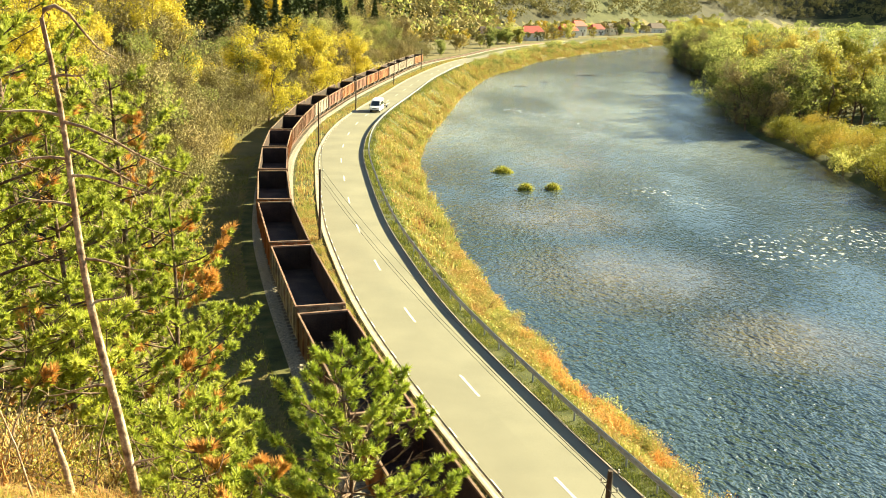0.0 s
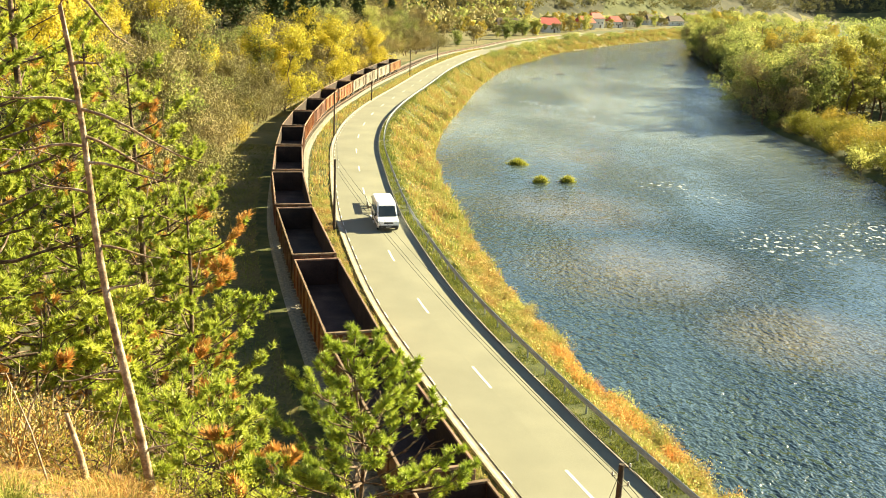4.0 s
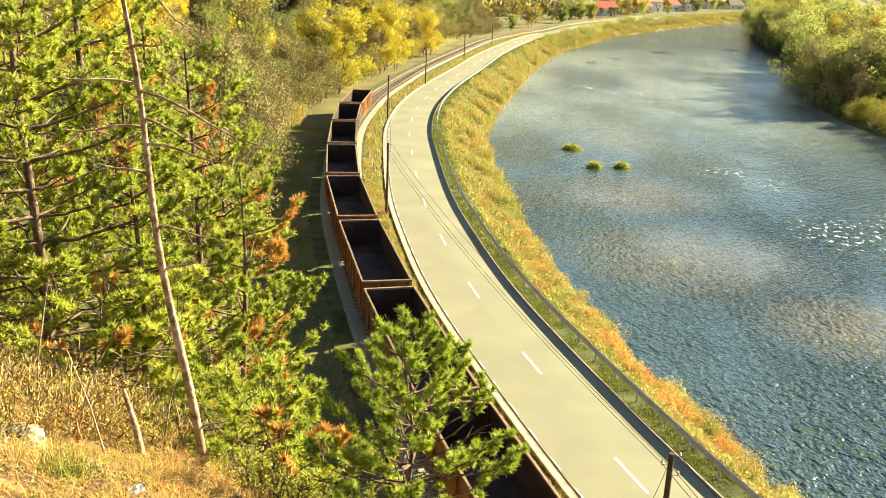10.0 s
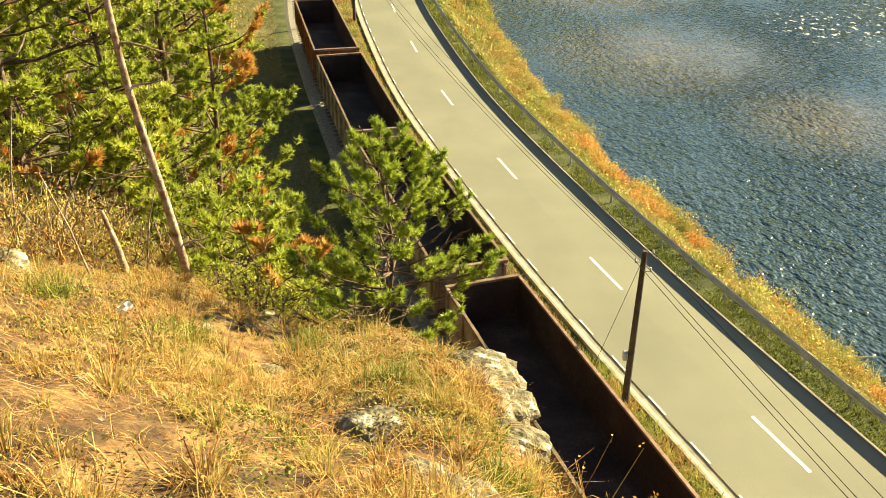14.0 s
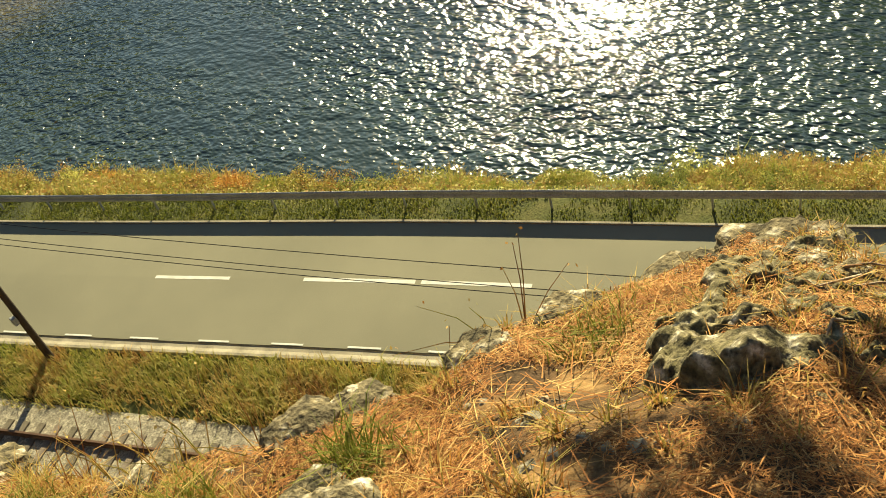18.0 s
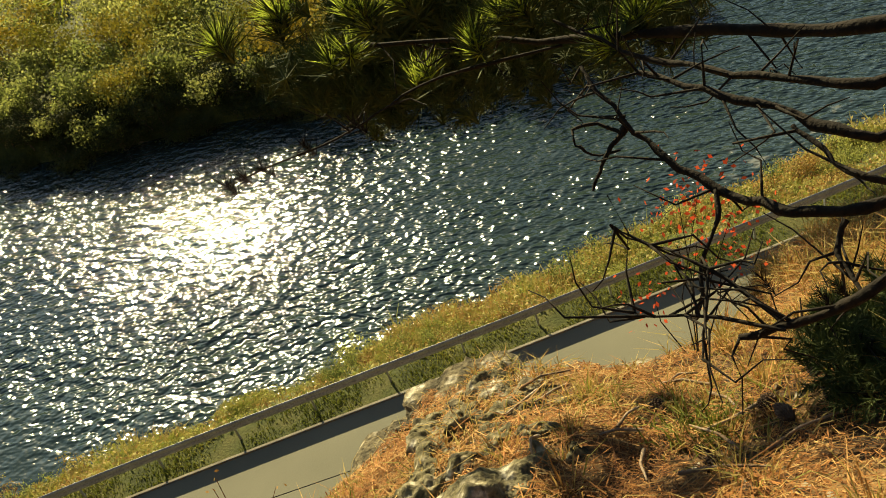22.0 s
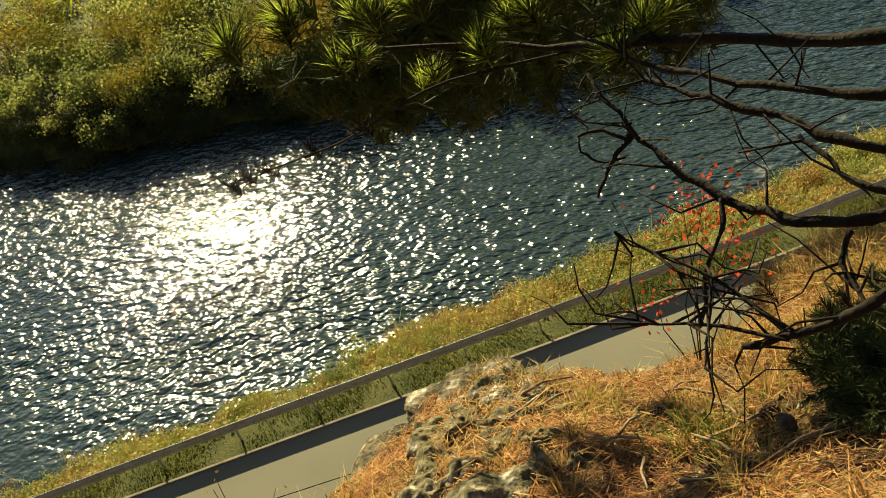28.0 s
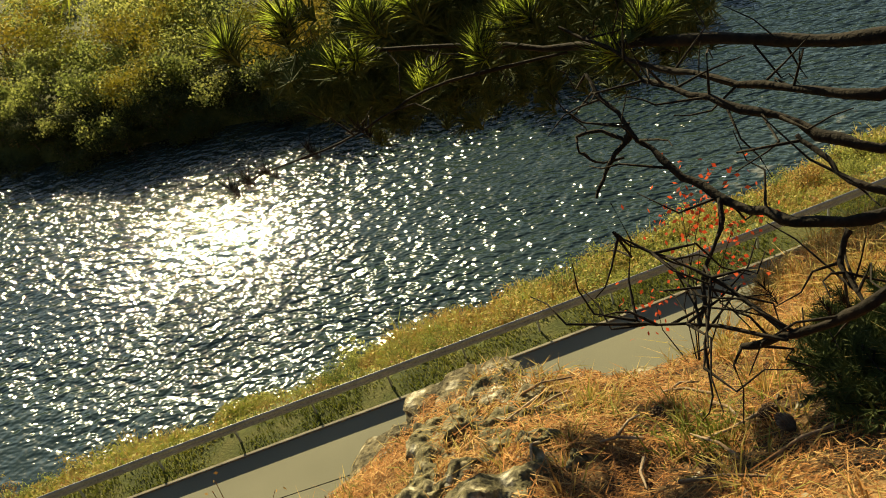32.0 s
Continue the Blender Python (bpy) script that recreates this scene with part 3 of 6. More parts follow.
def sleepers():
    bm = bmesh.new()
    box(bm, 0, 0, 0.0, 0.24, 2.5, 0.1, 0.015)
    me = bpy.data.meshes.new("sleeper")
    bm.to_mesh(me)
    bm.free()
    me.materials.append(M_SLEEPER)
    n = int((SL_B - SL_A) / 0.62)
    for i in range(n):
        s = SL_A + i * 0.62
        x, y = RAIL.at(s)
        ob = new("sleeper", me)
        ob.parent = ballast
        ob.matrix_basis = pose(float(x), float(y), 0.0, 0, 0, RAIL.heading(s))
    # the rest of the line, up to the bend
    S = np.arange(SL_B, s_of(RAIL, 400), 0.62)
    V, F = [], []
    for i, s in enumerate(S):
        for k, (a, b, z) in enumerate(((-0.12, -1.25, -0.05), (0.12, -1.25, -0.05), (0.12, 1.25, -0.05), (-0.12, 1.25, -0.05), (-0.1, -1.23, 0.05), (0.1, -1.23, 0.05), (0.1, 1.23, 0.05), (-0.1, 1.23, 0.05))):
            x, y = RAIL.at(s + a, b)
            V.append((float(x), float(y), z))
        F += [[i * 8 + c for c in f] for f in ((4, 5, 6, 7), (0, 1, 5, 4), (1, 2, 6, 5), (2, 3, 7, 6), (3, 0, 4, 7))]
    thing_mesh("far_sleepers", mesh_np("far_sleepers", V, F), M_SLEEPER, ballast, "weathered brown sleepers", kind="stuff")


# ---- road markings, each dash a piece of its own
def dashes():
    def dash(s0, ln, d, wd):
        S = np.linspace(s0, s0 + ln, 4)
        V = []
        for o in (-wd / 2, wd / 2):
            x, y = ROAD.at(S, d + o)
            z = 0.049 if abs(d) < 1 else 0.014
            V.append(np.stack([x, y, np.full_like(x, z)], -1))
        V = np.stack(V, 1).reshape(-1, 3)
        i = np.arange(3) * 2
        ob = thing_mesh("dash", mesh_np("dash", V, np.stack([i, i + 1, i + 3, i + 2], -1)), M_PAINT, road)
        return ob

    s_first = float(ROAD.near(np.array([6.2]), np.array([34.0]))[1][0])
    for k in range(-1, 26):
        dash(s_first + 11.85 * k, 2.95, 0.0, 0.14)
    s_long = float(ROAD.near(np.array([15.4]), np.array([13.7]))[1][0])
    dash(s_long, 3.55, 0.0, 0.16)
    dash(s_long + 3.75, 3.9, 0.0, 0.16)
    for k in range(60):
        dash(s_first - 26 + k * 2.6, 1.1, -HALF + 0.06, 0.07)


dashes()


# ---- guard rail on the river side
def guardrail():
    g = empty("guardrail", pose(0, 0, 0), "long galvanised steel crash barrier on short posts along the verge", "guardrail", kind="structure")
    D = HALF + 0.85
    bm = bmesh.new()
    box(bm, 0, 0, 0.26, 0.06, 0.09, 0.86, 0.01)
    pm = bpy.data.meshes.new("post")
    bm.to_mesh(pm)
    bm.free()
    pm.materials.append(M_GALV)
    s0 = float(ROAD.near(np.array([16.8]), np.array([17.1]))[1][0])
    prof_d = [0.0, -0.045, -0.045, 0.0, -0.045, -0.045, 0.0, 0.012, 0.012]
    prof_z = [0.42, 0.455, 0.535, 0.585, 0.635, 0.715, 0.75, 0.75, 0.42]
    for k in range(-14, 110):
        s = s0 + 2.52 * k
        x, y = ROAD.at(s, D)
        ob = new("post", pm)
        ob.parent = g
        ob.matrix_basis = pose(float(x), float(y), 0, 0, 0, ROAD.heading(s))
    for k in range(-7, 55):
        s = s0 + 5.04 * k
        me = strip(ROAD, s, s + 5.08, 1.3, [D - 0.07 + a for a in prof_d], prof_z, "beam")
        thing_mesh("beam", me, M_GALV, g)


guardrail()


# ---- telegraph poles and their wires
POLES = [(21.4, -19.2), (5.3, 26.3), (-10.4, 76.5), (-17.4, 127.6), (-16.4, 169.9), (-12.4, 219.4), (-7.5, 268.2)]


def utility_pole(x, y, h, lean):
    g = empty("utility_pole", pose(x, y, 0, 0, lean, 0), "dark tarred wooden telegraph pole with short insulator brackets", "utility pole", "poles along the line")
    bm = bmesh.new()
    cyl(bm, (0, 0, -0.6), (0, 0, h), 0.13, 0.085, 10)
    part("shaft", bm, M_POLE, g)
    for z, sd in ((h - 0.12, 1), (h - 0.42, -1), (h - 0.75, 1)):
        bm = bmesh.new()
        cyl(bm, (0.07 * sd, 0, z), (0.26 * sd, 0, z + 0.02), 0.012, 0.012, 6)
        cyl(bm, (0.26 * sd, 0, z - 0.02), (0.26 * sd, 0, z + 0.1), 0.012, 0.012, 6)
        br = part("bracket", bm, M_DARK, g)
        bm = bmesh.new()
        cyl(bm, (0.26 * sd, 0, z + 0.06), (0.26 * sd, 0, z + 0.16), 0.04, 0.025, 8)
        part("insulator", bm, M_PLASTER, br, "small pale ceramic insulator")
    return g


def poles():
    hs = [6.0, 6.0, 6.05, 6.0, 6.0, 6.0, 6.0]
    for (x, y), h in zip(POLES, hs):
        utility_pole(x, y, h, 0.6)
    # a guy wire and its small box on the nearest one
    lines = []
    for a, b in zip(range(len(POLES) - 1), range(1, len(POLES))):
        for dx, dz in ((0.26, -0.02), (-0.26, -0.32), (0.26, -0.65)):
            p, q = np.array([POLES[a][0] + dx, POLES[a][1], hs[a] + dz]), np.array([POLES[b][0] + dx, POLES[b][1], hs[b] + dz])
            t = np.linspace(0, 1, 16)[:, None]
            P = p * (1 - t) + q * t
            P[:, 2] -= 0.85 * 4 * (t * (1 - t))[:, 0]
            V, F = tubes([(P, np.full(16, 0.014))], 4)
            thing_mesh("overhead_wire", mesh_np("overhead_wire", V, F), M_WIRE, label="thin dark telephone wire between two poles", category="wire", group="overhead wires")
    bx, by = POLES[1]
    V, F = tubes([(np.array([[bx, by, 5.6], [bx - 1.3, by + 0.9, 0.0]]), np.array([0.01, 0.01]))], 4)
    thing_mesh("guy_wire", mesh_np("guy_wire", V, F), M_WIRE, label="thin stay wire from the pole to the verge", category="wire")
    bm = bmesh.new()
    box(bm, bx - 0.17, by, 2.0, 0.16, 0.22, 0.3, 0.02)
    part("junction_box", bm, M_GALV, None)
    tagged(bpy.data.objects["junction_box"], "small grey metal box fixed to the pole", "junction box")


poles()

# ---- open goods wagons
WL, WW, WH = 13.2, 2.86, 2.92      # body length, width, height of the rim over the rail


def goods_wagon(paint, label):
    """One wagon, its origin on the rails under its middle, running along +x."""
    g = empty("open_goods_wagon", pose(0, 0, 0), label, "goods wagon", "wagons of the train")
    hl, hw, fl = WL / 2, WW / 2, 1.22
    bm = bmesh.new()
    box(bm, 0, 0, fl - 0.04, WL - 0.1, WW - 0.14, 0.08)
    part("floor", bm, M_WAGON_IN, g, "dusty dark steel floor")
    for sd in (-1, 1):
        bm = bmesh.new()
        box(bm, 0, sd * (hw - 0.045), (fl + WH) / 2 - 0.05, WL - 0.02, 0.05, WH - fl + 0.02)
        side = part("side_wall", bm, paint, g)
        bm = bmesh.new()
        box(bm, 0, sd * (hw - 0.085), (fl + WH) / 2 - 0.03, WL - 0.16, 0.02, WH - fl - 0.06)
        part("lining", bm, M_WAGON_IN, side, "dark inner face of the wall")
        bm = bmesh.new()
        box(bm, 0, sd * (hw - 0.05), WH - 0.03, WL, 0.12, 0.09, 0.015)
        part("top_rim", bm, M_RIM, side, "worn pale rust rim")
        for i in range(9):
            x = -hl + 0.35 + i * (WL - 0.7) / 8
            bm = bmesh.new()
            box(bm, x, sd * (hw + 0.03), (fl + WH) / 2 - 0.08, 0.12, 0.09, WH - fl - 0.06, 0.012)
            part("stanchion", bm, paint, side)
        bm = bmesh.new()
        box(bm, 0, sd * (hw - 0.12), fl - 0.16, WL - 0.3, 0.12, 0.26, 0.015)
        part("sole_bar", bm, paint, g)
        for i in range(2):
            bm = bmesh.new()
            xc = -2.2 + 4.4 * i
            for dx in (-0.8, 0.8):
                box(bm, xc + dx, sd * (hw + 0.02), 2.0, 0.05, 0.03, 1.1)
            box(bm, xc, sd * (hw + 0.01), 2.45, 1.6, 0.03, 0.06)
            part("side_door", bm, paint, side)
    for sd in (-1, 1):
        bm = bmesh.new()
        box(bm, sd * (hl - 0.04), 0, (fl + WH) / 2 - 0.05, 0.05, WW - 0.16, WH - fl + 0.02)
        end = part("end_wall", bm, paint, g)
        bm = bmesh.new()
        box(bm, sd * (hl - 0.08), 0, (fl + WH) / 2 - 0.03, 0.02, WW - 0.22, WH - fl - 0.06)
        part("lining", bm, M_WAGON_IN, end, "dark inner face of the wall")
        bm = bmesh.new()
        box(bm, sd * (hl - 0.0), 0, WH - 0.02, 0.17, WW, 0.12, 0.015)
        part("top_rim", bm, M_RIM, end, "worn pale rust rim")
        for y in (-1.3, -0.45, 0.45, 1.3):
            bm = bmesh.new()
            box(bm, sd * (hl + 0.04), y, 2.0, 0.12, 0.13, 1.55, 0.012)
            part("end_post", bm, M_RIM, end)
        bm = bmesh.new()
        box(bm, sd * (hl + 0.03), 0, 2.1, 0.07, 2.5, 0.1, 0.01)
        part("cross_rail", bm, M_RIM, end)
        bm = bmesh.new()
        box(bm, sd * (hl + 0.02), 0, 1.06, 0.2, 2.5, 0.3, 0.02)
        part("buffer_beam", bm, M_DARK, g)
        for y in (-0.875, 0.875):
            bm = bmesh.new()
            cyl(bm, (sd * (hl + 0.1), y, 1.06), (sd * (hl + 0.5), y, 1.06), 0.09, 0.09, 10)
            cyl(bm, (sd * (hl + 0.5), y, 1.06), (sd * (hl + 0.54), y, 1.06), 0.21, 0.21, 14)
            part("buffer", bm, M_DARK, g)
        bx = sd * 4.5
        bm = bmesh.new()
        for y in (-1.0, 1.0):
            box(bm, bx, y, 0.55, 2.3, 0.1, 0.28, 0.03)
        box(bm, bx, 0, 0.62, 0.4, 2.0, 0.24, 0.02)
        bogie = part("bogie", bm, M_DARK, g)
        for dx in (-0.9, 0.9):
            bm = bmesh.new()
            cyl(bm, (bx + dx, -0.9, 0.46), (bx + dx, 0.9, 0.46), 0.07, 0.07, 8)
            for y in (-0.75, 0.75):
                cyl(bm, (bx + dx, y - 0.06, 0.46), (bx + dx, y + 0.06, 0.46), 0.46, 0.46, 18)
            part("wheelset", bm, M_DARK, bogie)
    return g


KINDS = {"o": goods_wagon(M_WAGON_ORANGE, "orange-rusted empty open goods wagon with ribbed steel sides"),
         "p": goods_wagon(M_WAGON_PALE, "weathered pale grey empty open goods wagon with ribbed sides"),
         "b": goods_wagon(M_WAGON, "rusty brown empty open goods wagon with ribbed steel sides")}
WAGONS, seen_kinds = [], set()
for kind_ in "opppoobobpbboboopbob":
    WAGONS.append(copy_thing(KINDS[kind_], pose(0, 0, 0)) if kind_ in seen_kinds else KINDS[kind_])
    seen_kinds.add(kind_)


# ---- white minibus and its car trailer
def minibus():
    g = empty("minibus", pose(0, 0, 0), "white high-roofed minibus with dark tinted side windows towing a trailer", "van")
    L2, W2 = 2.95, 1.0
    # body: side profile swept across the width, front towards +x
    prof = [(-L2, 0.35), (L2 - 0.1, 0.35), (L2, 0.55), (L2 - 0.05, 0.95), (L2 - 0.35, 1.12), (L2 - 0.95, 1.28), (L2 - 1.75, 2.2), (L2 - 2.2, 2.45), (-L2 + 0.35, 2.5), (-L2 + 0.05, 2.35)]
    bm = bmesh.new()
    rings = []
    for y, k in ((-W2, 0.93), (-W2 * 0.98, 0.98), (-W2 * 0.8, 1.0), (W2 * 0.8, 1.0), (W2 * 0.98, 0.98), (W2, 0.93)):
        ring = []
        for x, z in prof:
            yy = y * (1 - 0.09 * max(0, z - 1.1) / 1.4)
            zz = 0.35 + (z - 0.35) * (k if z > 1.2 else 1)
            ring.append(bm.verts.new((x * (0.985 if abs(y) > 0.9 else 1), yy, zz)))
        rings.append(ring)
    n = len(prof)
    for a, b in zip(rings[:-1], rings[1:]):
        for i in range(n):
            bm.faces.new((a[i], a[(i + 1) % n], b[(i + 1) % n], b[i]))
    bm.faces.new(rings[0][::-1])
    bm.faces.new(rings[-1])
    bmesh.ops.recalc_face_normals(bm, faces=bm.faces)
    body = part("body", bm, M_WHITE, g)

    def plate(name, pts, mat, parent, label="", thick=0.02):
        bm = bmesh.new()
        vs = [bm.verts.new(p) for p in pts]
        f = bm.faces.new(vs)
        r = bmesh.ops.extrude_face_region(bm, geom=[f])
        f.normal_update()
        nv = f.normal * thick
        for v in r["geom"]:
            if isinstance(v, bmesh.types.BMVert):
                v.co += nv
        bmesh.ops.recalc_face_normals(bm, faces=bm.faces)
        return part(name, bm, mat, parent, label)

    wx0, wz0, wx1, wz1 = L2 - 0.93, 1.3, L2 - 1.68, 2.14
    plate("windscreen", [(wx0 + 0.03, -0.86, wz0), (wx0 + 0.03, 0.86, wz0), (wx1 + 0.03, 0.78, wz1), (wx1 + 0.03, -0.78, wz1)], M_GLASS, g, "large raked dark windscreen")
    for sd in (-1, 1):
        def yy(z):
            return sd * (W2 * (1 - 0.09 * max(0, z - 1.1) / 1.4) + 0.004)
        for a0, a1, c0, c1 in ((L2 - 1.2, L2 - 2.05, L2 - 1.75, L2 - 2.05), (0.75, -0.75, 0.75, -0.75), (-0.85, -2.55, -0.85, -2.55)):
            plate("side_window", [(a0, yy(1.32), 1.32), (a1, yy(1.32), 1.32), (c1, yy(2.02), 2.02), (c0, yy(2.02), 2.02)], M_GLASS, g)
        bm = bmesh.new()
        box(bm, 0.0, sd * (W2 + 0.012), 0.78, 4.6, 0.03, 0.12, 0.01)
        part("rub_strip", bm, M_PLASTIC, g)
        bm = bmesh.new()
        box(bm, L2 - 1.15, sd * (W2 + 0.14), 1.42, 0.14, 0.2, 0.34, 0.04)
        part("wing_mirror", bm, M_PLASTIC, g)
        bm = bmesh.new()
        box(bm, L2 - 0.22, sd * 0.72, 0.93, 0.3, 0.34, 0.2, 0.05)
        part("headlight", bm, M_LAMP, g)
        for wxp in (L2 - 0.95, -L2 + 1.15):
            bm = bmesh.new()
            cyl(bm, (wxp, sd * 0.78, 0.34), (wxp, sd * 1.0, 0.34), 0.34, 0.34, 18)
            wheel = part("wheel", bm, M_TYRE, g)
            bm = bmesh.new()
            cyl(bm, (wxp, sd * 0.98, 0.34), (wxp, sd * 1.015, 0.34), 0.2, 0.17, 12)
            part("rim", bm, M_GALV, wheel)
    bm = bmesh.new()
    box(bm, L2 - 0.02, 0, 0.5, 0.16, 1.9, 0.26, 0.05)
    bumper = part("bumper", bm, M_PLASTIC, g)
    bm = bmesh.new()
    box(bm, L2 - 0.06, 0, 0.86, 0.1, 0.9, 0.16, 0.02)
    part("grille", bm, M_PLASTIC, g)
    bm = bmesh.new()
    box(bm, L2 + 0.065, 0, 0.5, 0.015, 0.5, 0.1)
    part("number_plate", bm, M_PAINT, bumper, "white plate with a plain dark bar")
    bm = bmesh.new()
    box(bm, L2 + 0.075, 0, 0.5, 0.006, 0.4, 0.045)
    part("plate_bar", bm, M_PLASTIC, bumper)
    g.scale = (0.92, 0.88, 0.88)
    return g


def car_trailer():
    g = empty("car_trailer", pose(0, 0, 0), "pale metal flatbed car trailer with two runways", "trailer")
    for sd in (-1, 1):
        bm = bmesh.new()
        box(bm, 0, sd * 0.7, 0.62, 4.4, 0.46, 0.06, 0.01)
        part("runway", bm, M_CONCRETE, g, "pale aluminium runway plank")
        bm = bmesh.new()
        box(bm, 0, sd * 0.96, 0.62, 4.5, 0.05, 0.14, 0.01)
        part("edge_rail", bm, M_GALV, g)
        for x in (-0.55, 0.3):
            bm = bmesh.new()
            cyl(bm, (x, sd * 0.75, 0.3), (x, sd * 0.95, 0.3), 0.3, 0.3, 16)
            wheel = part("wheel", bm, M_TYRE, g)
            bm = bmesh.new()
            cyl(bm, (x, sd * 0.93, 0.3), (x, sd * 0.965, 0.3), 0.17, 0.15, 12)
            part("rim", bm, M_GALV, wheel)
        bm = bmesh.new()
        cyl(bm, (2.2, sd * 0.6, 0.5), (3.5, 0.0, 0.5), 0.05, 0.05, 6)
        part("drawbar", bm, M_DARK, g)
    for x in (-2.1, -1.3, 0.9, 1.6, 2.1):
        bm = bmesh.new()
        box(bm, x, 0, 0.54, 0.1, 1.85, 0.1, 0.01)
        part("cross_member", bm, M_DARK, g)
    bm = bmesh.new()
    cyl(bm, (3.0, 0, 0.25), (3.0, 0, 0.85), 0.035, 0.035, 8)
    part("jockey_stand", bm, M_DARK, g)
    bm = bmesh.new()
    box(bm, 1.95, 0, 0.85, 0.3, 0.3, 0.35, 0.03)
    part("winch", bm, M_DARK, g)
    return g


VAN, TRAILER = minibus(), car_trailer()

# ---- plants
RNG = np.random.default_rng(7)


def zland(x, y):
    return float(land(np.array([x]), np.array([y]))[0][0])


def leaf_quads(C, size, rng, flat=0.0, out=None):
    """Small bent leaves as diamonds, at centres C with sizes size; out: directions that they roughly face."""
    n = len(C)
    a = rng.normal(size=(n, 3))
    a[:, 2] *= 1 - flat
    a /= np.linalg.norm(a, axis=1)[:, None] + 1e-9
    if out is None:
        b = np.cross(a, rng.normal(size=(n, 3)))
    else:
        b = np.cross(a, out + rng.normal(size=(n, 3)) * 0.9)
    b /= np.linalg.norm(b, axis=1)[:, None] + 1e-9
    if out is not None:
        a = np.cross(b, out + rng.normal(size=(n, 3)) * 0.7)
        a /= np.linalg.norm(a, axis=1)[:, None] + 1e-9
    s = np.broadcast_to(np.asarray(size, float), (n,))[:, None]
    V = np.stack([C - a * s * 0.5, C + b * s * 0.32, C + a * s * 0.5, C - b * s * 0.32], 1).reshape(-1, 3)
    return V, np.arange(4 * n).reshape(-1, 4)


def blades(P, height, width, rng, lean=0.35, out=None):
    """Grass blades: one thin bent triangle pair each, rooted at P; out: the bearings towards which they lean."""
    n = len(P)
    az = rng.uniform(0, 2 * np.pi, n)
    h = np.broadcast_to(np.asarray(height, float), (n,)) * rng.uniform(0.6, 1.3, n)
    side = np.stack([np.cos(az), np.sin(az), np.zeros(n)], -1) * (np.broadcast_to(np.asarray(width, float), (n,)) * 0.5)[:, None]
    la = rng.uniform(0, 2 * np.pi, n) if out is None else out + rng.normal(size=n) * 0.4
    ll = rng.uniform(0, 1, n) * lean * 2
    bend = np.stack([np.cos(la) * ll, np.sin(la) * ll, np.zeros(n)], -1) * h[:, None]
    mid = P + bend * 0.35 + np.array([0, 0, 1.0]) * (h * 0.6)[:, None]
    top = P + bend + np.array([0, 0, 1.0]) * (h * (1 - 0.35 * ll))[:, None]
    V = np.stack([P - side, P + side, mid + side * 0.7, top, mid - side * 0.7], 1).reshape(-1, 3)
    i = np.arange(n)[:, None] * 5
    F = np.concatenate([i + np.array([[0, 1, 2, 4]]), i + np.array([[4, 2, 3, 3]])], 0)
    return V, F


def blade_mesh(name, P, height, width, rng, lean=0.35, out=None):
    V, F = blades(P, height, width, rng, lean, out)
    n = len(P)
    i = np.arange(n)[:, None] * 5
    T = np.concatenate([i + np.array([[0, 1, 2]]), i + np.array([[0, 2, 4]]), i + np.array([[4, 2, 3]])], 0)
    return mesh_np(name, V, T)


def needles(C, D, rng, n=26, ln=0.13, w=0.006, spread=0.85, brush=0.09):
    """Shoots like bottle brushes: behind each tip C, n needles stand off the axis D by up to spread radians, over a length brush."""
    k = len(C)
    ax = np.repeat(D, n, axis=0)
    p = rng.normal(size=(k * n, 3))
    p -= ax * (p * ax).sum(1)[:, None]
    p /= np.linalg.norm(p, axis=1)[:, None] + 1e-9
    th = spread * rng.uniform(0.2, 1.15, (k * n, 1))
    d = ax * np.cos(th) + p * np.sin(th)
    base = np.repeat(C, n, axis=0) - ax * rng.uniform(0, 1, (k * n, 1)) * brush
    L = ln * rng.uniform(0.7, 1.15, (k * n, 1))
    s = np.cross(d, rng.normal(size=(k * n, 3)))
    s /= np.linalg.norm(s, axis=1)[:, None] + 1e-9
    V = np.stack([base - s * w / 2, base + s * w / 2, base + d * L + np.array([0, 0, 0.008])], 1).reshape(-1, 3)
    return V, np.arange(3 * k * n).reshape(-1, 3)


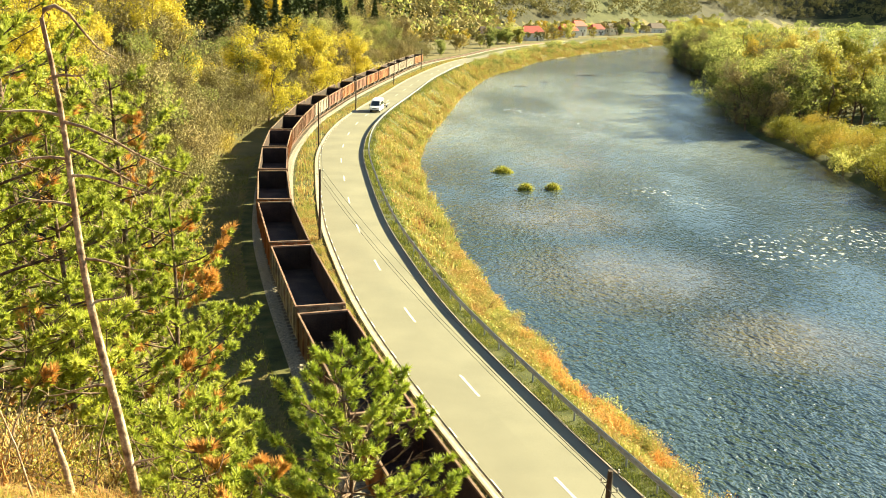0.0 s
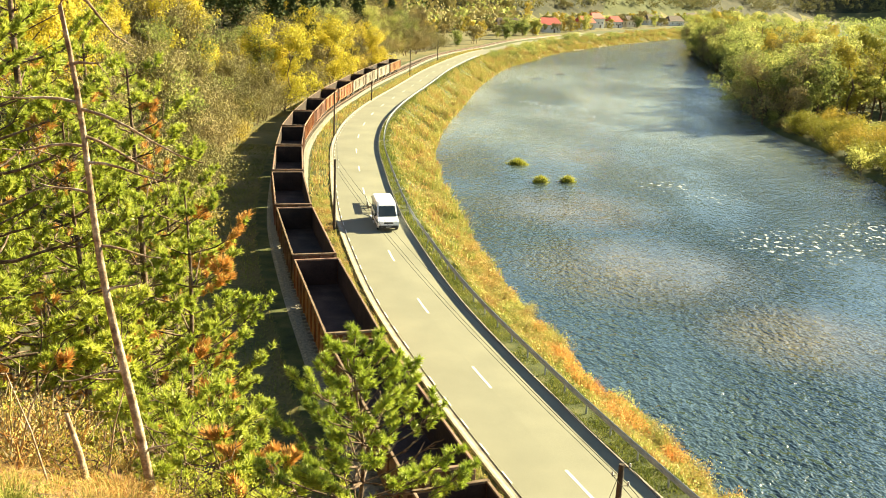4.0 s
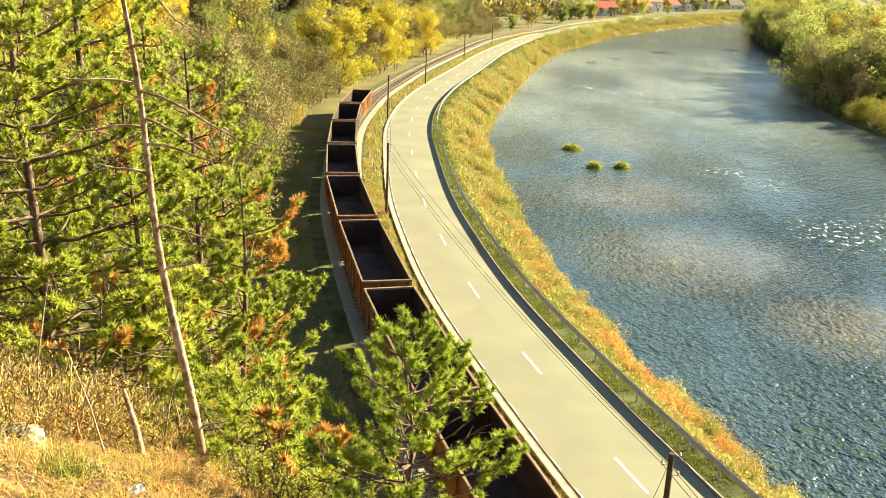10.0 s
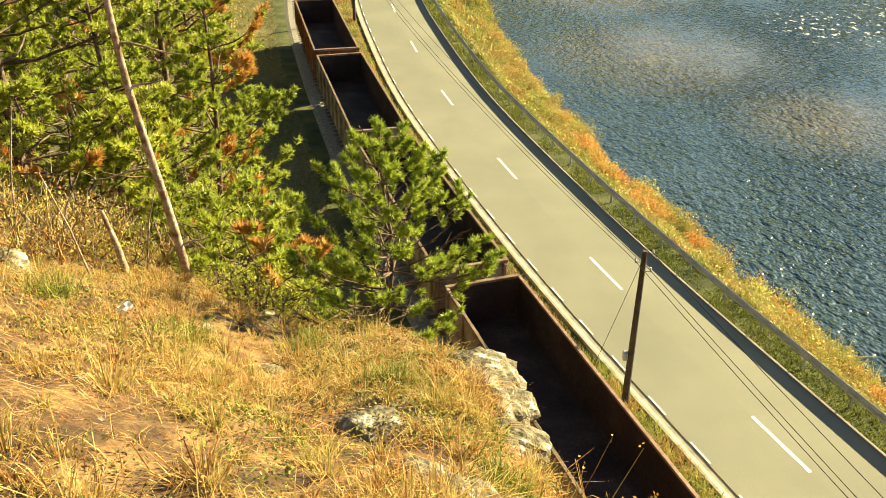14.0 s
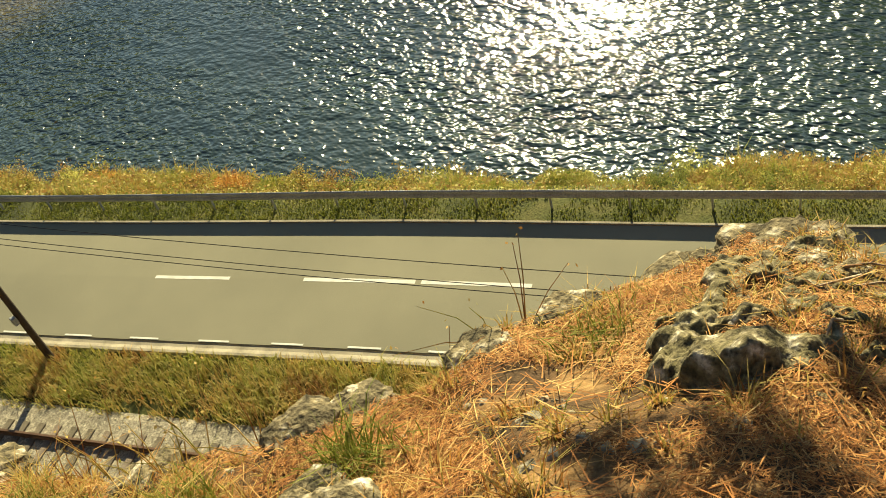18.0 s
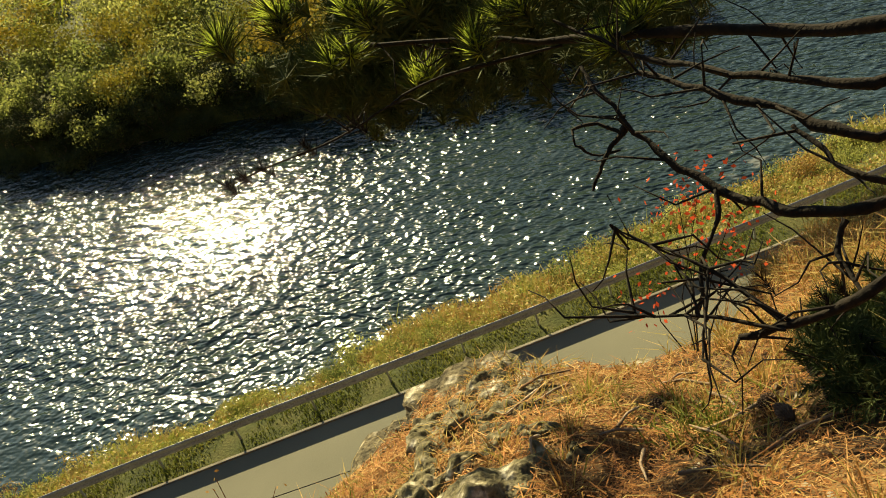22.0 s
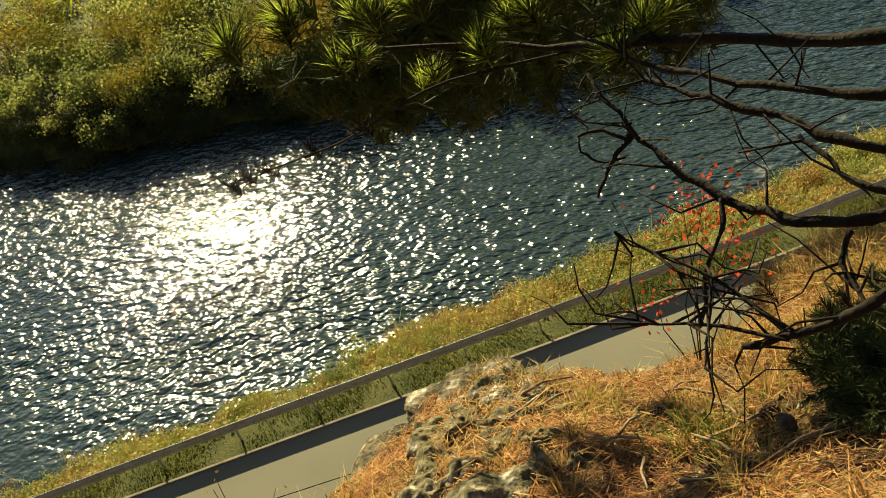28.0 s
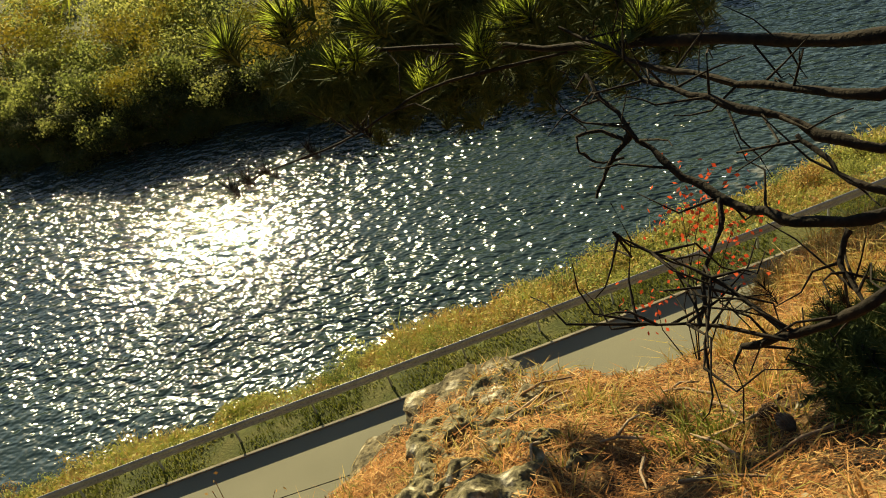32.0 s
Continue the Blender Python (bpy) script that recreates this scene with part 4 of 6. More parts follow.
def pine_tree(x, y, top_z, spread, seed, dead=0.05, lean=(0, 0), first=0.12, needle_n=22, w=0.009, label="", gap=0.42, dens=1.0, base_z=None, ln_needle=0.115, spread_needle=0.85, rise=0.0, brush=0.16, whorl=(4, 7), mat=None, taper=0.5):
    """A young black pine: bark trunk, whorls of branches, needle tufts."""
    rng = np.random.default_rng(seed)
    z0 = zland(x, y) - 0.15 if base_z is None else base_z
    H = top_z - z0
    g = empty("pine_tree", pose(x, y, z0), label or "young black pine with long green needles and some dead orange tufts", "pine", "pines on the slope")
    t = np.linspace(0, 1, 12)
    trunk = np.stack([lean[0] * t**1.5 + 0.05 * np.sin(t * 7 + seed), lean[1] * t**1.5 + 0.05 * np.cos(t * 5 + seed), H * t], -1)
    r0 = 0.0125 * H
    V, F = tubes([(trunk, r0 * (1 - 0.85 * t))], 8)
    thing_mesh("trunk", mesh_np("trunk", V, F, True), M_BARK, g)
    lines, C, D, withered = [], [], [], []
    z = H * first
    while z < H - 0.05:
        f = z / H
        p0 = np.array([np.interp(z, trunk[:, 2], trunk[:, 0]), np.interp(z, trunk[:, 2], trunk[:, 1]), z])
        reach = spread * (1 - f) ** taper * (0.45 + 0.55 * min(1, f / 0.13)) + (0.12 if taper < 0.6 else 0.05)
        turn = rng.uniform(0, 2 * np.pi)
        nb = rng.integers(*whorl)
        for b in range(nb):
            a = turn + 2 * np.pi * b / nb + rng.normal() * 0.25
            ln = reach * rng.uniform(0.55, 1.15)
            q = np.linspace(0, 1, 6)
            up = 0.15 + 0.5 * f + rise
            P = p0 + np.stack([np.cos(a) * q * ln, np.sin(a) * q * ln, ln * (up * q - 0.25 * q + 0.36 * q**2.5)], -1)
            P[1:, :2] += rng.normal(size=(5, 2)) * 0.04 * ln
            lines.append((P, (0.006 + 0.011 * ln) * (1 - 0.75 * q)))
            live = rng.uniform() > 0.12 + 0.35 * max(0, 0.25 - f) / 0.25
            ends = [(P[-1], P[-1] - P[-2])]
            m = max(1, int(ln * 5.5 * dens))
            for j in range(m):
                qq = rng.uniform(0.3, 1.0) ** 0.5
                c = np.array([np.interp(qq, q, P[:, c_]) for c_ in range(3)])
                aa = a + rng.choice([-1, 1]) * rng.uniform(0.4, 1.1)
                tl = (1 if taper < 0.6 else 1.05 - 0.7 * f) * rng.uniform(0.1, 0.34) * (1.15 - 0.5 * qq) * min(1.3, 0.5 + ln * 0.5)
                e = c + np.array([np.cos(aa), np.sin(aa), rng.uniform(0.2, 0.8)]) * tl
                lines.append((np.stack([c, (c + e) / 2 + [0, 0, -0.01], e]), np.array([0.006, 0.005, 0.003])))
                ends.append((e, e - c))
            if live:
                brown = rng.uniform() < dead
                for e, d in ends:
                    withered.append(brown and rng.uniform() < 0.8)
                    d = d / (np.linalg.norm(d) + 1e-9) + np.array([0, 0, 0.85])
                    C.append(e)
                    D.append(d / np.linalg.norm(d))
        z += gap * rng.uniform(0.75, 1.2)
    C.append(trunk[-1]), D.append(np.array([0, 0, 1.0])), withered.append(False)
    V, F = tubes(lines, 4)
    thing_mesh("branchwork", mesh_np("branchwork", V, F, True), M_BARK, g)
    C, D = np.array(C), np.array(D)
    gone = np.array(withered)
    V, F = needles(C[~gone], D[~gone], rng, needle_n, ln_needle, w, spread_needle, brush)
    thing_mesh("crown", mesh_np("crown", V, F), mat or M_NEEDLE, g)
    if gone.any():
        V, F = needles(C[gone], D[gone], rng, needle_n, 0.14, w * 1.1)
        thing_mesh("dead_foliage", mesh_np("dead_foliage", V, F), M_NEEDLE_DEAD, g, "withered orange needles")
    return g


def polar(az, d):
    return d * math.sin(radians(az)), d * math.cos(radians(az))


# the young pine at the cliff edge, in full sun
_x, _y = polar(-6.1, 8.6)
pine_tree(_x, _y, 16.75, 1.18, 11, dead=0.0, rise=0.12, lean=(0.0, 0.05), first=0.03, needle_n=72, w=0.011, gap=0.22, dens=2.9, ln_needle=0.078, spread_needle=1.35, brush=0.075,
          whorl=(6, 9), taper=0.78, mat=M_NEEDLE_YOUNG, label="bright green young pine at the edge of the rock", base_z=14.15)
PINES = [(-16.8, 14.5, 16.9, 1.7), (-19.5, 16.5, 18.6, 2.1), (-23.0, 14.2, 18.2, 1.9), (-25.2, 17.5, 21.6, 2.3), (-28.5, 13.2, 21.2, 2.2), (-32.5, 15.5, 22.0, 2.3),
         (-22.0, 21.0, 18.8, 2.2), (-17.8, 20.0, 16.2, 2.0), (-15.4, 11.6, 14.6, 1.2), (-17.6, 11.2, 15.2, 1.2), (-27.5, 22.5, 20.5, 2.2), (-21.0, 12.2, 15.8, 1.3), (-25.5, 12.3, 16.0, 1.3), (-30.5, 19.5, 21.5, 2.2),
         (-11.6, 9.4, 14.55, 0.75), (-15.4, 9.9, 15.3, 0.8)]
for k, (az, d, tz, sp) in enumerate(PINES):
    _x, _y = polar(az, d)
    pine_tree(_x, _y, tz, sp, 40 + k, dead=0.085, needle_n=46, w=0.021, gap=0.45, dens=2.4, first=0.05, ln_needle=0.105, spread_needle=1.3, brush=0.09)


# ---- the leaning dead trunk with a bent tip
def snag():
    a, b = polar(-19.45, 9.6), polar(-23.0, 9.6)
    z0 = zland(*a) - 0.1
    g = empty("dead_pine", pose(a[0], a[1], z0), "tall thin bare dead pine with a bent tip and broken branches", "dead tree")
    ex, ey, H = b[0] - a[0], b[1] - a[1], 19.72 - z0
    t = np.linspace(0, 1, 14)
    P = np.stack([ex * t**0.8 + 0.03 * np.sin(t * 9), ey * t + 0.02 * np.cos(t * 8), H * t], -1)
    tip = np.array([[0.03, 0.0, 0.08], [0.13, 0.0, 0.12], [0.25, 0.02, 0.05], [0.36, 0.03, -0.1], [0.48, 0.05, -0.25], [0.66, 0.08, -0.36]])
    P = np.vstack([P, P[-1] + tip])
    R = np.r_[0.056 * (1 - 0.6 * t), 0.024, 0.02, 0.015, 0.012, 0.008, 0.004]
    V, F = tubes([(P, R)], 8)
    thing_mesh("trunk", mesh_np("trunk", V, F, True), M_DEADWOOD, g)
    rng = np.random.default_rng(3)
    spec = [(0.82, 1, 1.25, -0.33), (0.77, 1, 0.75, -0.5), (0.83, -1, 0.8, 0.1), (0.72, 1, 0.9, -0.12), (0.75, -1, 0.95, -0.1), (0.56, 1, 0.6, -0.2), (0.47, 1, 0.35, 0.25), (0.30, -1, 0.75, -0.25), (0.12, 1, 0.36, 0.3), (0.66, -1, 0.5, 0.2), (0.9, 1, 0.3, 0.1)]
    for f, sd, ln, dz in spec:
        p = np.array([np.interp(f * H, P[:14, 2], P[:14, c]) for c in range(3)])
        q = np.linspace(0, 1, 6)
        B = p + np.stack([sd * q * ln, 0.3 * q * ln * rng.uniform(-1, 1) + 0 * q, dz * ln * q + 0.03 * np.sin(q * 6) * ln], -1)
        lines = [(B, 0.016 * (1 - 0.75 * q) + 0.002)]
        for j in range(4):
            qq = rng.uniform(0.35, 0.95)
            c = np.array([np.interp(qq, q, B[:, c_]) for c_ in range(3)])
            e = c + np.array([sd * rng.uniform(-0.05, 0.2), rng.uniform(-0.1, 0.1), rng.uniform(-0.22, 0.12)])
            lines.append((np.stack([c, (c + e) / 2 + [0.01, 0, 0.01], e]), np.array([0.005, 0.004, 0.002])))
        V, F = tubes(lines, 5)
        thing_mesh("branch", mesh_np("branch", V, F, True), M_DEADWOOD, g)


snag()


def stick(name, pts, r, label, mat=None):
    P = np.array(pts, float)
    V, F = tubes([(P, np.linspace(r, r * 0.45, len(P)))], 6)
    return thing_mesh(name, mesh_np(name, V, F, True), mat or M_DEADWOOD, label=label, category="branch", group="dead sticks")


for az, d, tall, lx in ((-23.3, 9.3, 0.75, -0.2), (-27.5, 9.2, 1.3, 0.55), (-25.5, 8.6, 1.1, -0.35), (-29.5, 9.6, 1.6, 0.25), (-22.2, 9.9, 1.2, 0.3)):
    _x, _y = polar(az, d)
    _z = zland(_x, _y)
    stick("dead_stick", [(_x, _y, _z - 0.1), (_x + lx * 0.4, _y, _z + tall * 0.5), (_x + lx, _y + 0.05, _z + tall)], 0.045 if tall < 1 else 0.012,
          "bleached broken stick standing in the dry grass")


# ---- broadleaved trees and bushes, a few kinds, then copies
def broadleaf(name, h, wd, mat, seed, n, leaf, label, category, stems=1, low=0.25, group="", wood=None, twigs=0):
    rng = np.random.default_rng(seed)
    g = empty(name, pose(0, 0, 0), label, category, group)
    lines, tips = [], []
    for s in range(stems):
        a = rng.uniform(0, 2 * np.pi)
        off = 0 if stems == 1 else wd * 0.22
        lean = 0.12 if stems == 1 else 0.5
        t = np.linspace(0, 1, 7)
        hh = h * rng.uniform(0.78, 0.95)
        P = np.stack([np.cos(a) * (off + lean * wd * 0.5 * t**1.3), np.sin(a) * (off + lean * wd * 0.5 * t**1.3), hh * t - 0.3], -1)
        P[1:, :2] += rng.normal(size=(6, 2)) * 0.03 * h
        lines.append((P, (0.018 * h / stems**0.5 + 0.02) * (1 - 0.85 * t)))
        for b in range(9 if stems == 1 else 5):
            f = rng.uniform(low, 0.92)
            p = np.array([np.interp(f, t, P[:, c]) for c in range(3)])
            aa = rng.uniform(0, 2 * np.pi)
            ln = wd * 0.5 * (1.1 - 0.6 * f) * rng.uniform(0.6, 1.1)
            q = np.linspace(0, 1, 4)
            B = p + np.stack([np.cos(aa) * q * ln, np.sin(aa) * q * ln, ln * (0.55 * q + 0.15 * q * q)], -1)
            lines.append((B, (0.008 * h / stems**0.5) * (1 - 0.8 * q) + 0.006))
            tips += [B[-1], B[2], (B[2] + B[1]) / 2]
        tips += [P[-1], P[-2]]
    V, F = tubes(lines, 5)
    thing_mesh("trunk", mesh_np("trunk", V, F, True), wood or M_BARK, g)
    tips = np.array(tips)
    if twigs:
        c = tips[rng.integers(0, len(tips), twigs)] + rng.normal(size=(twigs, 3)) * wd * 0.07
        d = np.stack([c[:, 0] * 0.5, c[:, 1] * 0.5, 0 * c[:, 0]], -1) / wd + rng.normal(size=(twigs, 3)) * 0.28 + [0, 0, 0.8]
        sd = np.cross(d, rng.normal(size=(twigs, 3)))
        sd *= 0.016 / (np.linalg.norm(sd, axis=1)[:, None] + 1e-9)
        ln = rng.uniform(0.6, 1.7, (twigs, 1)) * h / 8
        thing_mesh("twig_spray", mesh_np("twig_spray", np.stack([c - sd, c + sd, c + d * ln], 1).reshape(-1, 3), np.arange(3 * twigs).reshape(-1, 3)), M_PALE_TWIG, g, "fine bare pale twigs", kind="stuff")
    extra = tips[rng.integers(0, len(tips), len(tips))] + rng.normal(size=tips.shape) * [wd * 0.12, wd * 0.12, h * 0.07]
    K = np.vstack([tips, extra])
    idx = rng.integers(0, len(K), n)
    sig = wd * 0.05 + 0.08
    puff = rng.normal(size=(n, 3))
    puff /= np.linalg.norm(puff, axis=1)[:, None]
    C = K[idx] + puff * [sig, sig, sig * 0.8] * 2.1 * rng.uniform(0.3, 1, (n, 1)) ** 0.5
    C[:, 2] = np.maximum(C[:, 2], 0.15)
    hub = C - [0, 0, h * 0.45]
    V, F = leaf_quads(C, leaf * rng.uniform(0.6, 1.3, n), rng, 0, puff + hub / (np.linalg.norm(hub, axis=1)[:, None] + 0.01))
    thing_mesh("crown", mesh_np("crown", V, F), mat, g)
    return g


def conifer(h, seed):
    rng = np.random.default_rng(seed)
    g = empty("spruce_tree", pose(0, 0, 0), "dark green spruce on the hillside", "conifer", "spruces on the hillside")
    bm = bmesh.new()
    cyl(bm, (0, 0, -0.5), (0, 0, h), 0.016 * h, 0.02, 7)
    part("trunk", bm, M_BARK, g)
    n = 2200
    f = rng.uniform(0.2, 1, n) ** 0.9
    a = rng.uniform(0, 2 * np.pi, n)
    lay = np.floor(f * 14) / 14
    r = h * 0.235 * (1 - lay) ** 0.9 * np.sqrt(rng.uniform(0.1, 1, n)) * (0.75 + 0.35 * np.sin(a * 5 + lay * 40))
    C = np.stack([np.cos(a) * r, np.sin(a) * r, h * (lay + 0.06 * rng.uniform(size=n)) - 0.35 * r], -1)
    V, F = leaf_quads(C, 0.045 * h * rng.uniform(0.6, 1.3, n), rng, 0.5)
    thing_mesh("crown", mesh_np("crown", V, F), M_CONIFER, g)
    return g


def scatter(protos, spots, rng, smin=0.75, smax=1.25, sink=0.15):
    """The prototypes stand on the first spots, copies on the rest."""
    xs, ys = np.array([s[0] for s in spots]), np.array([s[1] for s in spots])
    zs = land(xs, ys)[0]
    for i, (sp, z) in enumerate(zip(spots, zs)):
        k = sp[2] if len(sp) > 2 else rng.integers(0, len(protos))
        sc = rng.uniform(smin, smax) * (sp[3] if len(sp) > 3 else 1)
        m = pose(sp[0], sp[1], float(z) - sink, 0, 0, rng.uniform(0, 360)) @ Matrix.Diagonal((sc, sc, sc * rng.uniform(0.9, 1.12), 1))
        if k not in scatter.used:
            scatter.used.add(k)
            protos[k].matrix_basis = m
        else:
            c = protos[k].copy()
            scene.collection.objects.link(c)
            for ch in protos[k].children:
                cc = ch.copy()
                scene.collection.objects.link(cc)
                cc.parent = c
            c.matrix_basis = m


def grove(protos, spots, rng, **kw):
    scatter.used = set()
    scatter(protos, spots, rng, **kw)
    for i, p in enumerate(protos):
        if i not in scatter.used:
            for ch in list(p.children):
                bpy.data.objects.remove(ch)
            bpy.data.objects.remove(p)


def west_woods():
    rng = np.random.default_rng(21)
    G = "autumn trees beside the railway"
    protos = [
        broadleaf("birch_tree", 9, 5.2, M_LEAF_GOLD, 1, 13000, 0.19, "tall autumn tree with bright yellow leaves", "tree", 5, 0.06, G, twigs=200),
        broadleaf("alder_tree", 8, 5.5, M_LEAF_BROWN, 2, 7000, 0.18, "half-bare tree with olive brown leaves", "tree", 5, 0.05, G, twigs=700),
        broadleaf("hazel_bush", 5.5, 5.5, M_LEAF_BROWN, 3, 5200, 0.17, "dense half-bare brown bush", "bush", 7, 0.1, G, twigs=700),
        broadleaf("maple_tree", 8.5, 6, M_LEAF_GREEN, 4, 7000, 0.2, "round olive green tree", "tree", 3, 0.08, G, twigs=500),
        broadleaf("willow_bush", 4.5, 5, M_LEAF_YELLOW, 5, 2600, 0.2, "yellowish bush by the track", "bush", 6, 0.1, G, twigs=400),
    ]
    spots = []
    for s in np.arange(s_of(RAIL, 62), s_of(RAIL, 330), 3.6):
        x, y = RAIL.at(s, -rng.uniform(8.3, 10.5))
        spots.append((float(x), float(y), int(rng.choice([2, 2, 1, 2, 4, 1])), 0.9))
        x, y = RAIL.at(s + rng.uniform(-2, 2), -rng.uniform(12.5, 18))
        spots.append((float(x), float(y), int(rng.choice([1, 1, 2, 1, 3])), 1.15))
        if rng.uniform() < 0.75:
            x, y = RAIL.at(s + rng.uniform(-2, 2), -rng.uniform(20, 34))
            spots.append((float(x), float(y), int(rng.choice([1, 1, 3, 1, 0])), 1.2))
    for s in np.arange(s_of(RAIL, 24), s_of(RAIL, 62), 5):
        x, y = RAIL.at(s, -rng.uniform(24, 34))
        spots.append((float(x), float(y), int(rng.choice([1, 2])), 0.75))
    # the bright yellow crowns over the bend
    for az, d, sc in ((-7.7, 198, 1.75), (-8.7, 190, 1.6), (-11.4, 156, 1.35), (-12.2, 160, 1.3), (-17.2, 134, 1.35), (-5.6, 232, 1.1), (-16.4, 140, 1.2), (-20.5, 122, 1.2)):
        x, y = polar(az, d)
        spots.append((x, y, 0, sc))
    grove(protos, spots, rng)
    spots = []
    for _ in range(34):
        s = s_of(RAIL, rng.uniform(150, 330))
        x, y = RAIL.at(s, -rng.uniform(30, 62))
        spots.append((float(x), float(y)))
    for az in np.arange(-17, -1, 0.42):
        x, y = polar(az, 195 + (az + 17) * 5.6 + rng.uniform(0, 45))
        if RAIL.near(np.array([x]), np.array([y]))[0][0] < -13:
            spots.append((x, y, int(rng.integers(0, 2)), rng.uniform(0.9, 1.35)))
    for az, d in ((-8.3, 205), (-7.6, 230), (-6.9, 215), (-6.3, 240), (-5.6, 228), (-5.0, 250), (-4.4, 236), (-3.8, 262), (-3.2, 250), (-2.6, 270), (-2.0, 262), (-1.5, 280),
                  (-15.2, 175), (-14.2, 190), (-13.2, 178), (-12.3, 196), (-11.2, 186), (-10.2, 205), (-9.4, 196), (-16.4, 200), (-13.6, 215), (-10.8, 225)):
        x, y = polar(az, d)
        if RAIL.near(np.array([x]), np.array([y]))[0][0] < -11:
            spots.append((x, y, int(rng.integers(0, 2)), 1.05))
    grove([conifer(14, 1), conifer(16, 2)], spots, rng)


west_woods()


def east_bank():
    rng = np.random.default_rng(22)
    G = "trees on the far bank"
    protos = [
        broadleaf("willow_tree", 11, 8, M_LEAF_GREEN, 31, 7000, 0.27, "broad olive green willow on the far bank", "tree", 3, 0.12, G),
        broadleaf("poplar_tree", 13, 6.5, M_LEAF_GREEN, 32, 6500, 0.27, "tall green riverside tree", "tree", 1, 0.15, G),
        broadleaf("sallow_bush", 4.5, 5, M_LEAF_YELLOW, 33, 2800, 0.22, "yellow-green willow bush at the water's edge", "bush", 7, 0.05, G),
        broadleaf("riverside_bush", 3.2, 4, M_LEAF_GREEN, 34, 2600, 0.23, "low green bush at the water's edge", "bush", 6, 0.05, G),
        broadleaf("rusty_bush", 2.2, 3, M_BANK, 35, 1800, 0.14, "low golden brown bush", "bush", 7, 0.05, G),
    ]
    spots = []
    for s in np.arange(s_of(FARBANK, 185), s_of(FARBANK, 520), 5.0):
        for lo, hi, ks in ((1.5, 5, (0, 0, 1, 7)), (6, 14, (0, 1, 6, 7)), (15, 26, (0, 1, 6, 7)), (26, 45, (0, 1, 6))):
            x, y = FARBANK.at(s + rng.uniform(-2, 2), rng.uniform(lo, hi))
            spots.append((float(x), float(y), int(rng.choice(ks)), 1.25))
    for s in np.arange(s_of(FARBANK, 95), s_of(FARBANK, 185), 2.6):
        x, y = FARBANK.at(s, rng.uniform(1.0, 5.5))
        spots.append((float(x), float(y), int(rng.choice([2, 2, 3, 4])), 0.9))
        x, y = FARBANK.at(s, rng.uniform(5, 13))
        spots.append((float(x), float(y), int(rng.choice([2, 2, 3]))))
        if rng.uniform() < 0.35:
            x, y = FARBANK.at(s, rng.uniform(24, 45))
            spots.append((float(x), float(y), int(rng.choice([0, 1]))))
    # opposite the camera
    for s in np.arange(s_of(FARBANK, 3), s_of(FARBANK, 95), 1.7):
        x, y = FARBANK.at(s, rng.uniform(0.2, 2.6))
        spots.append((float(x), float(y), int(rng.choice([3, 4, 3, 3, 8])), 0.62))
        # two rows of dark-leaved bushes paint the shaded foot of the bank
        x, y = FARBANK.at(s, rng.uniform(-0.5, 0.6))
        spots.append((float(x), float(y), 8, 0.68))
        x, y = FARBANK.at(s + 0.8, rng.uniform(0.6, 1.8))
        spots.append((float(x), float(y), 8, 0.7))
        x, y = FARBANK.at(s, rng.uniform(3, 9))
        spots.append((float(x), float(y), int(rng.choice([3, 3, 3, 2])), 0.85))
        for _ in range(3):
            x, y = FARBANK.at(s, rng.uniform(8, 64))
            spots.append((float(x), float(y), int(rng.choice([3, 3, 3, 2])), rng.uniform(0.6, 1.1)))
    # a stand of alders opposite the bend, coloured dark for their shaded side
    protos.append(broadleaf("alder_tree", 9, 5.5, M_LEAF_SHADED, 36, 4600, 0.26, "alder coloured dark for shade on the far bank", "tree", 3, 0.05, G))
    protos.append(broadleaf("poplar_tree", 12, 6, M_LEAF_YELLOW, 44, 6200, 0.26, "tall yellowing riverside tree", "tree", 2, 0.1, G))
    protos.append(broadleaf("brown_tree", 10, 7, M_LEAF_BROWN, 45, 5600, 0.25, "half-bare brownish riverside tree", "tree", 4, 0.1, G, twigs=1500))
    protos.append(broadleaf("shaded_bush", 2.6, 3.6, M_LEAF_SHADED, 46, 3600, 0.17, "bush coloured dark for shade, hanging over the water's edge", "bush", 7, 0.02, G))
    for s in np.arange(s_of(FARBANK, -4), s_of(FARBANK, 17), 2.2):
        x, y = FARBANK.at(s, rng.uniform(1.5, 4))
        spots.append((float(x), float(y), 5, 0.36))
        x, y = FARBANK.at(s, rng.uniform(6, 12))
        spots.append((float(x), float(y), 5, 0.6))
    grove(protos, spots, rng)
    # low bushes on the near bank
    G = "bushes on the near bank"
    low = [broadleaf("bank_bush", 1.7, 2.2, M_LEAF_GREEN, 37, 1700, 0.13, "low olive green bush on the river bank", "bush", 8, 0.05, G),
           broadleaf("golden_bush", 1.5, 2.1, M_BANK, 38, 1700, 0.12, "low golden bush on the river bank", "bush", 8, 0.05, G),
           broadleaf("rusty_shrub", 1.3, 2.0, M_GRASS_DRY, 39, 1700, 0.11, "low rusty orange bush on the river bank", "bush", 8, 0.05, G)]
    spots = []
    for s in np.r_[np.arange(s_of(ROAD, -22), s_of(ROAD, 22), 0.55), np.arange(s_of(ROAD, 22), s_of(ROAD, 130), 1.15)]:
        yy = float(np.interp(s, ROAD.s, ROAD.C[:, 1]))
        e = float(np.interp(yy, BANK_S, BANK_D))
        x, y = ROAD.at(s, 5.3 + (e - 5.3) * rng.uniform(0.1, 1.0) ** 0.7)
        k = int(np.clip(np.floor(3.2 * vnoise(np.array([s * 0.13]), np.array([1.5]), 77)[0] + rng.normal() * 0.4), 0, 2)) if yy > 14 else int(rng.choice([0, 0, 1]))
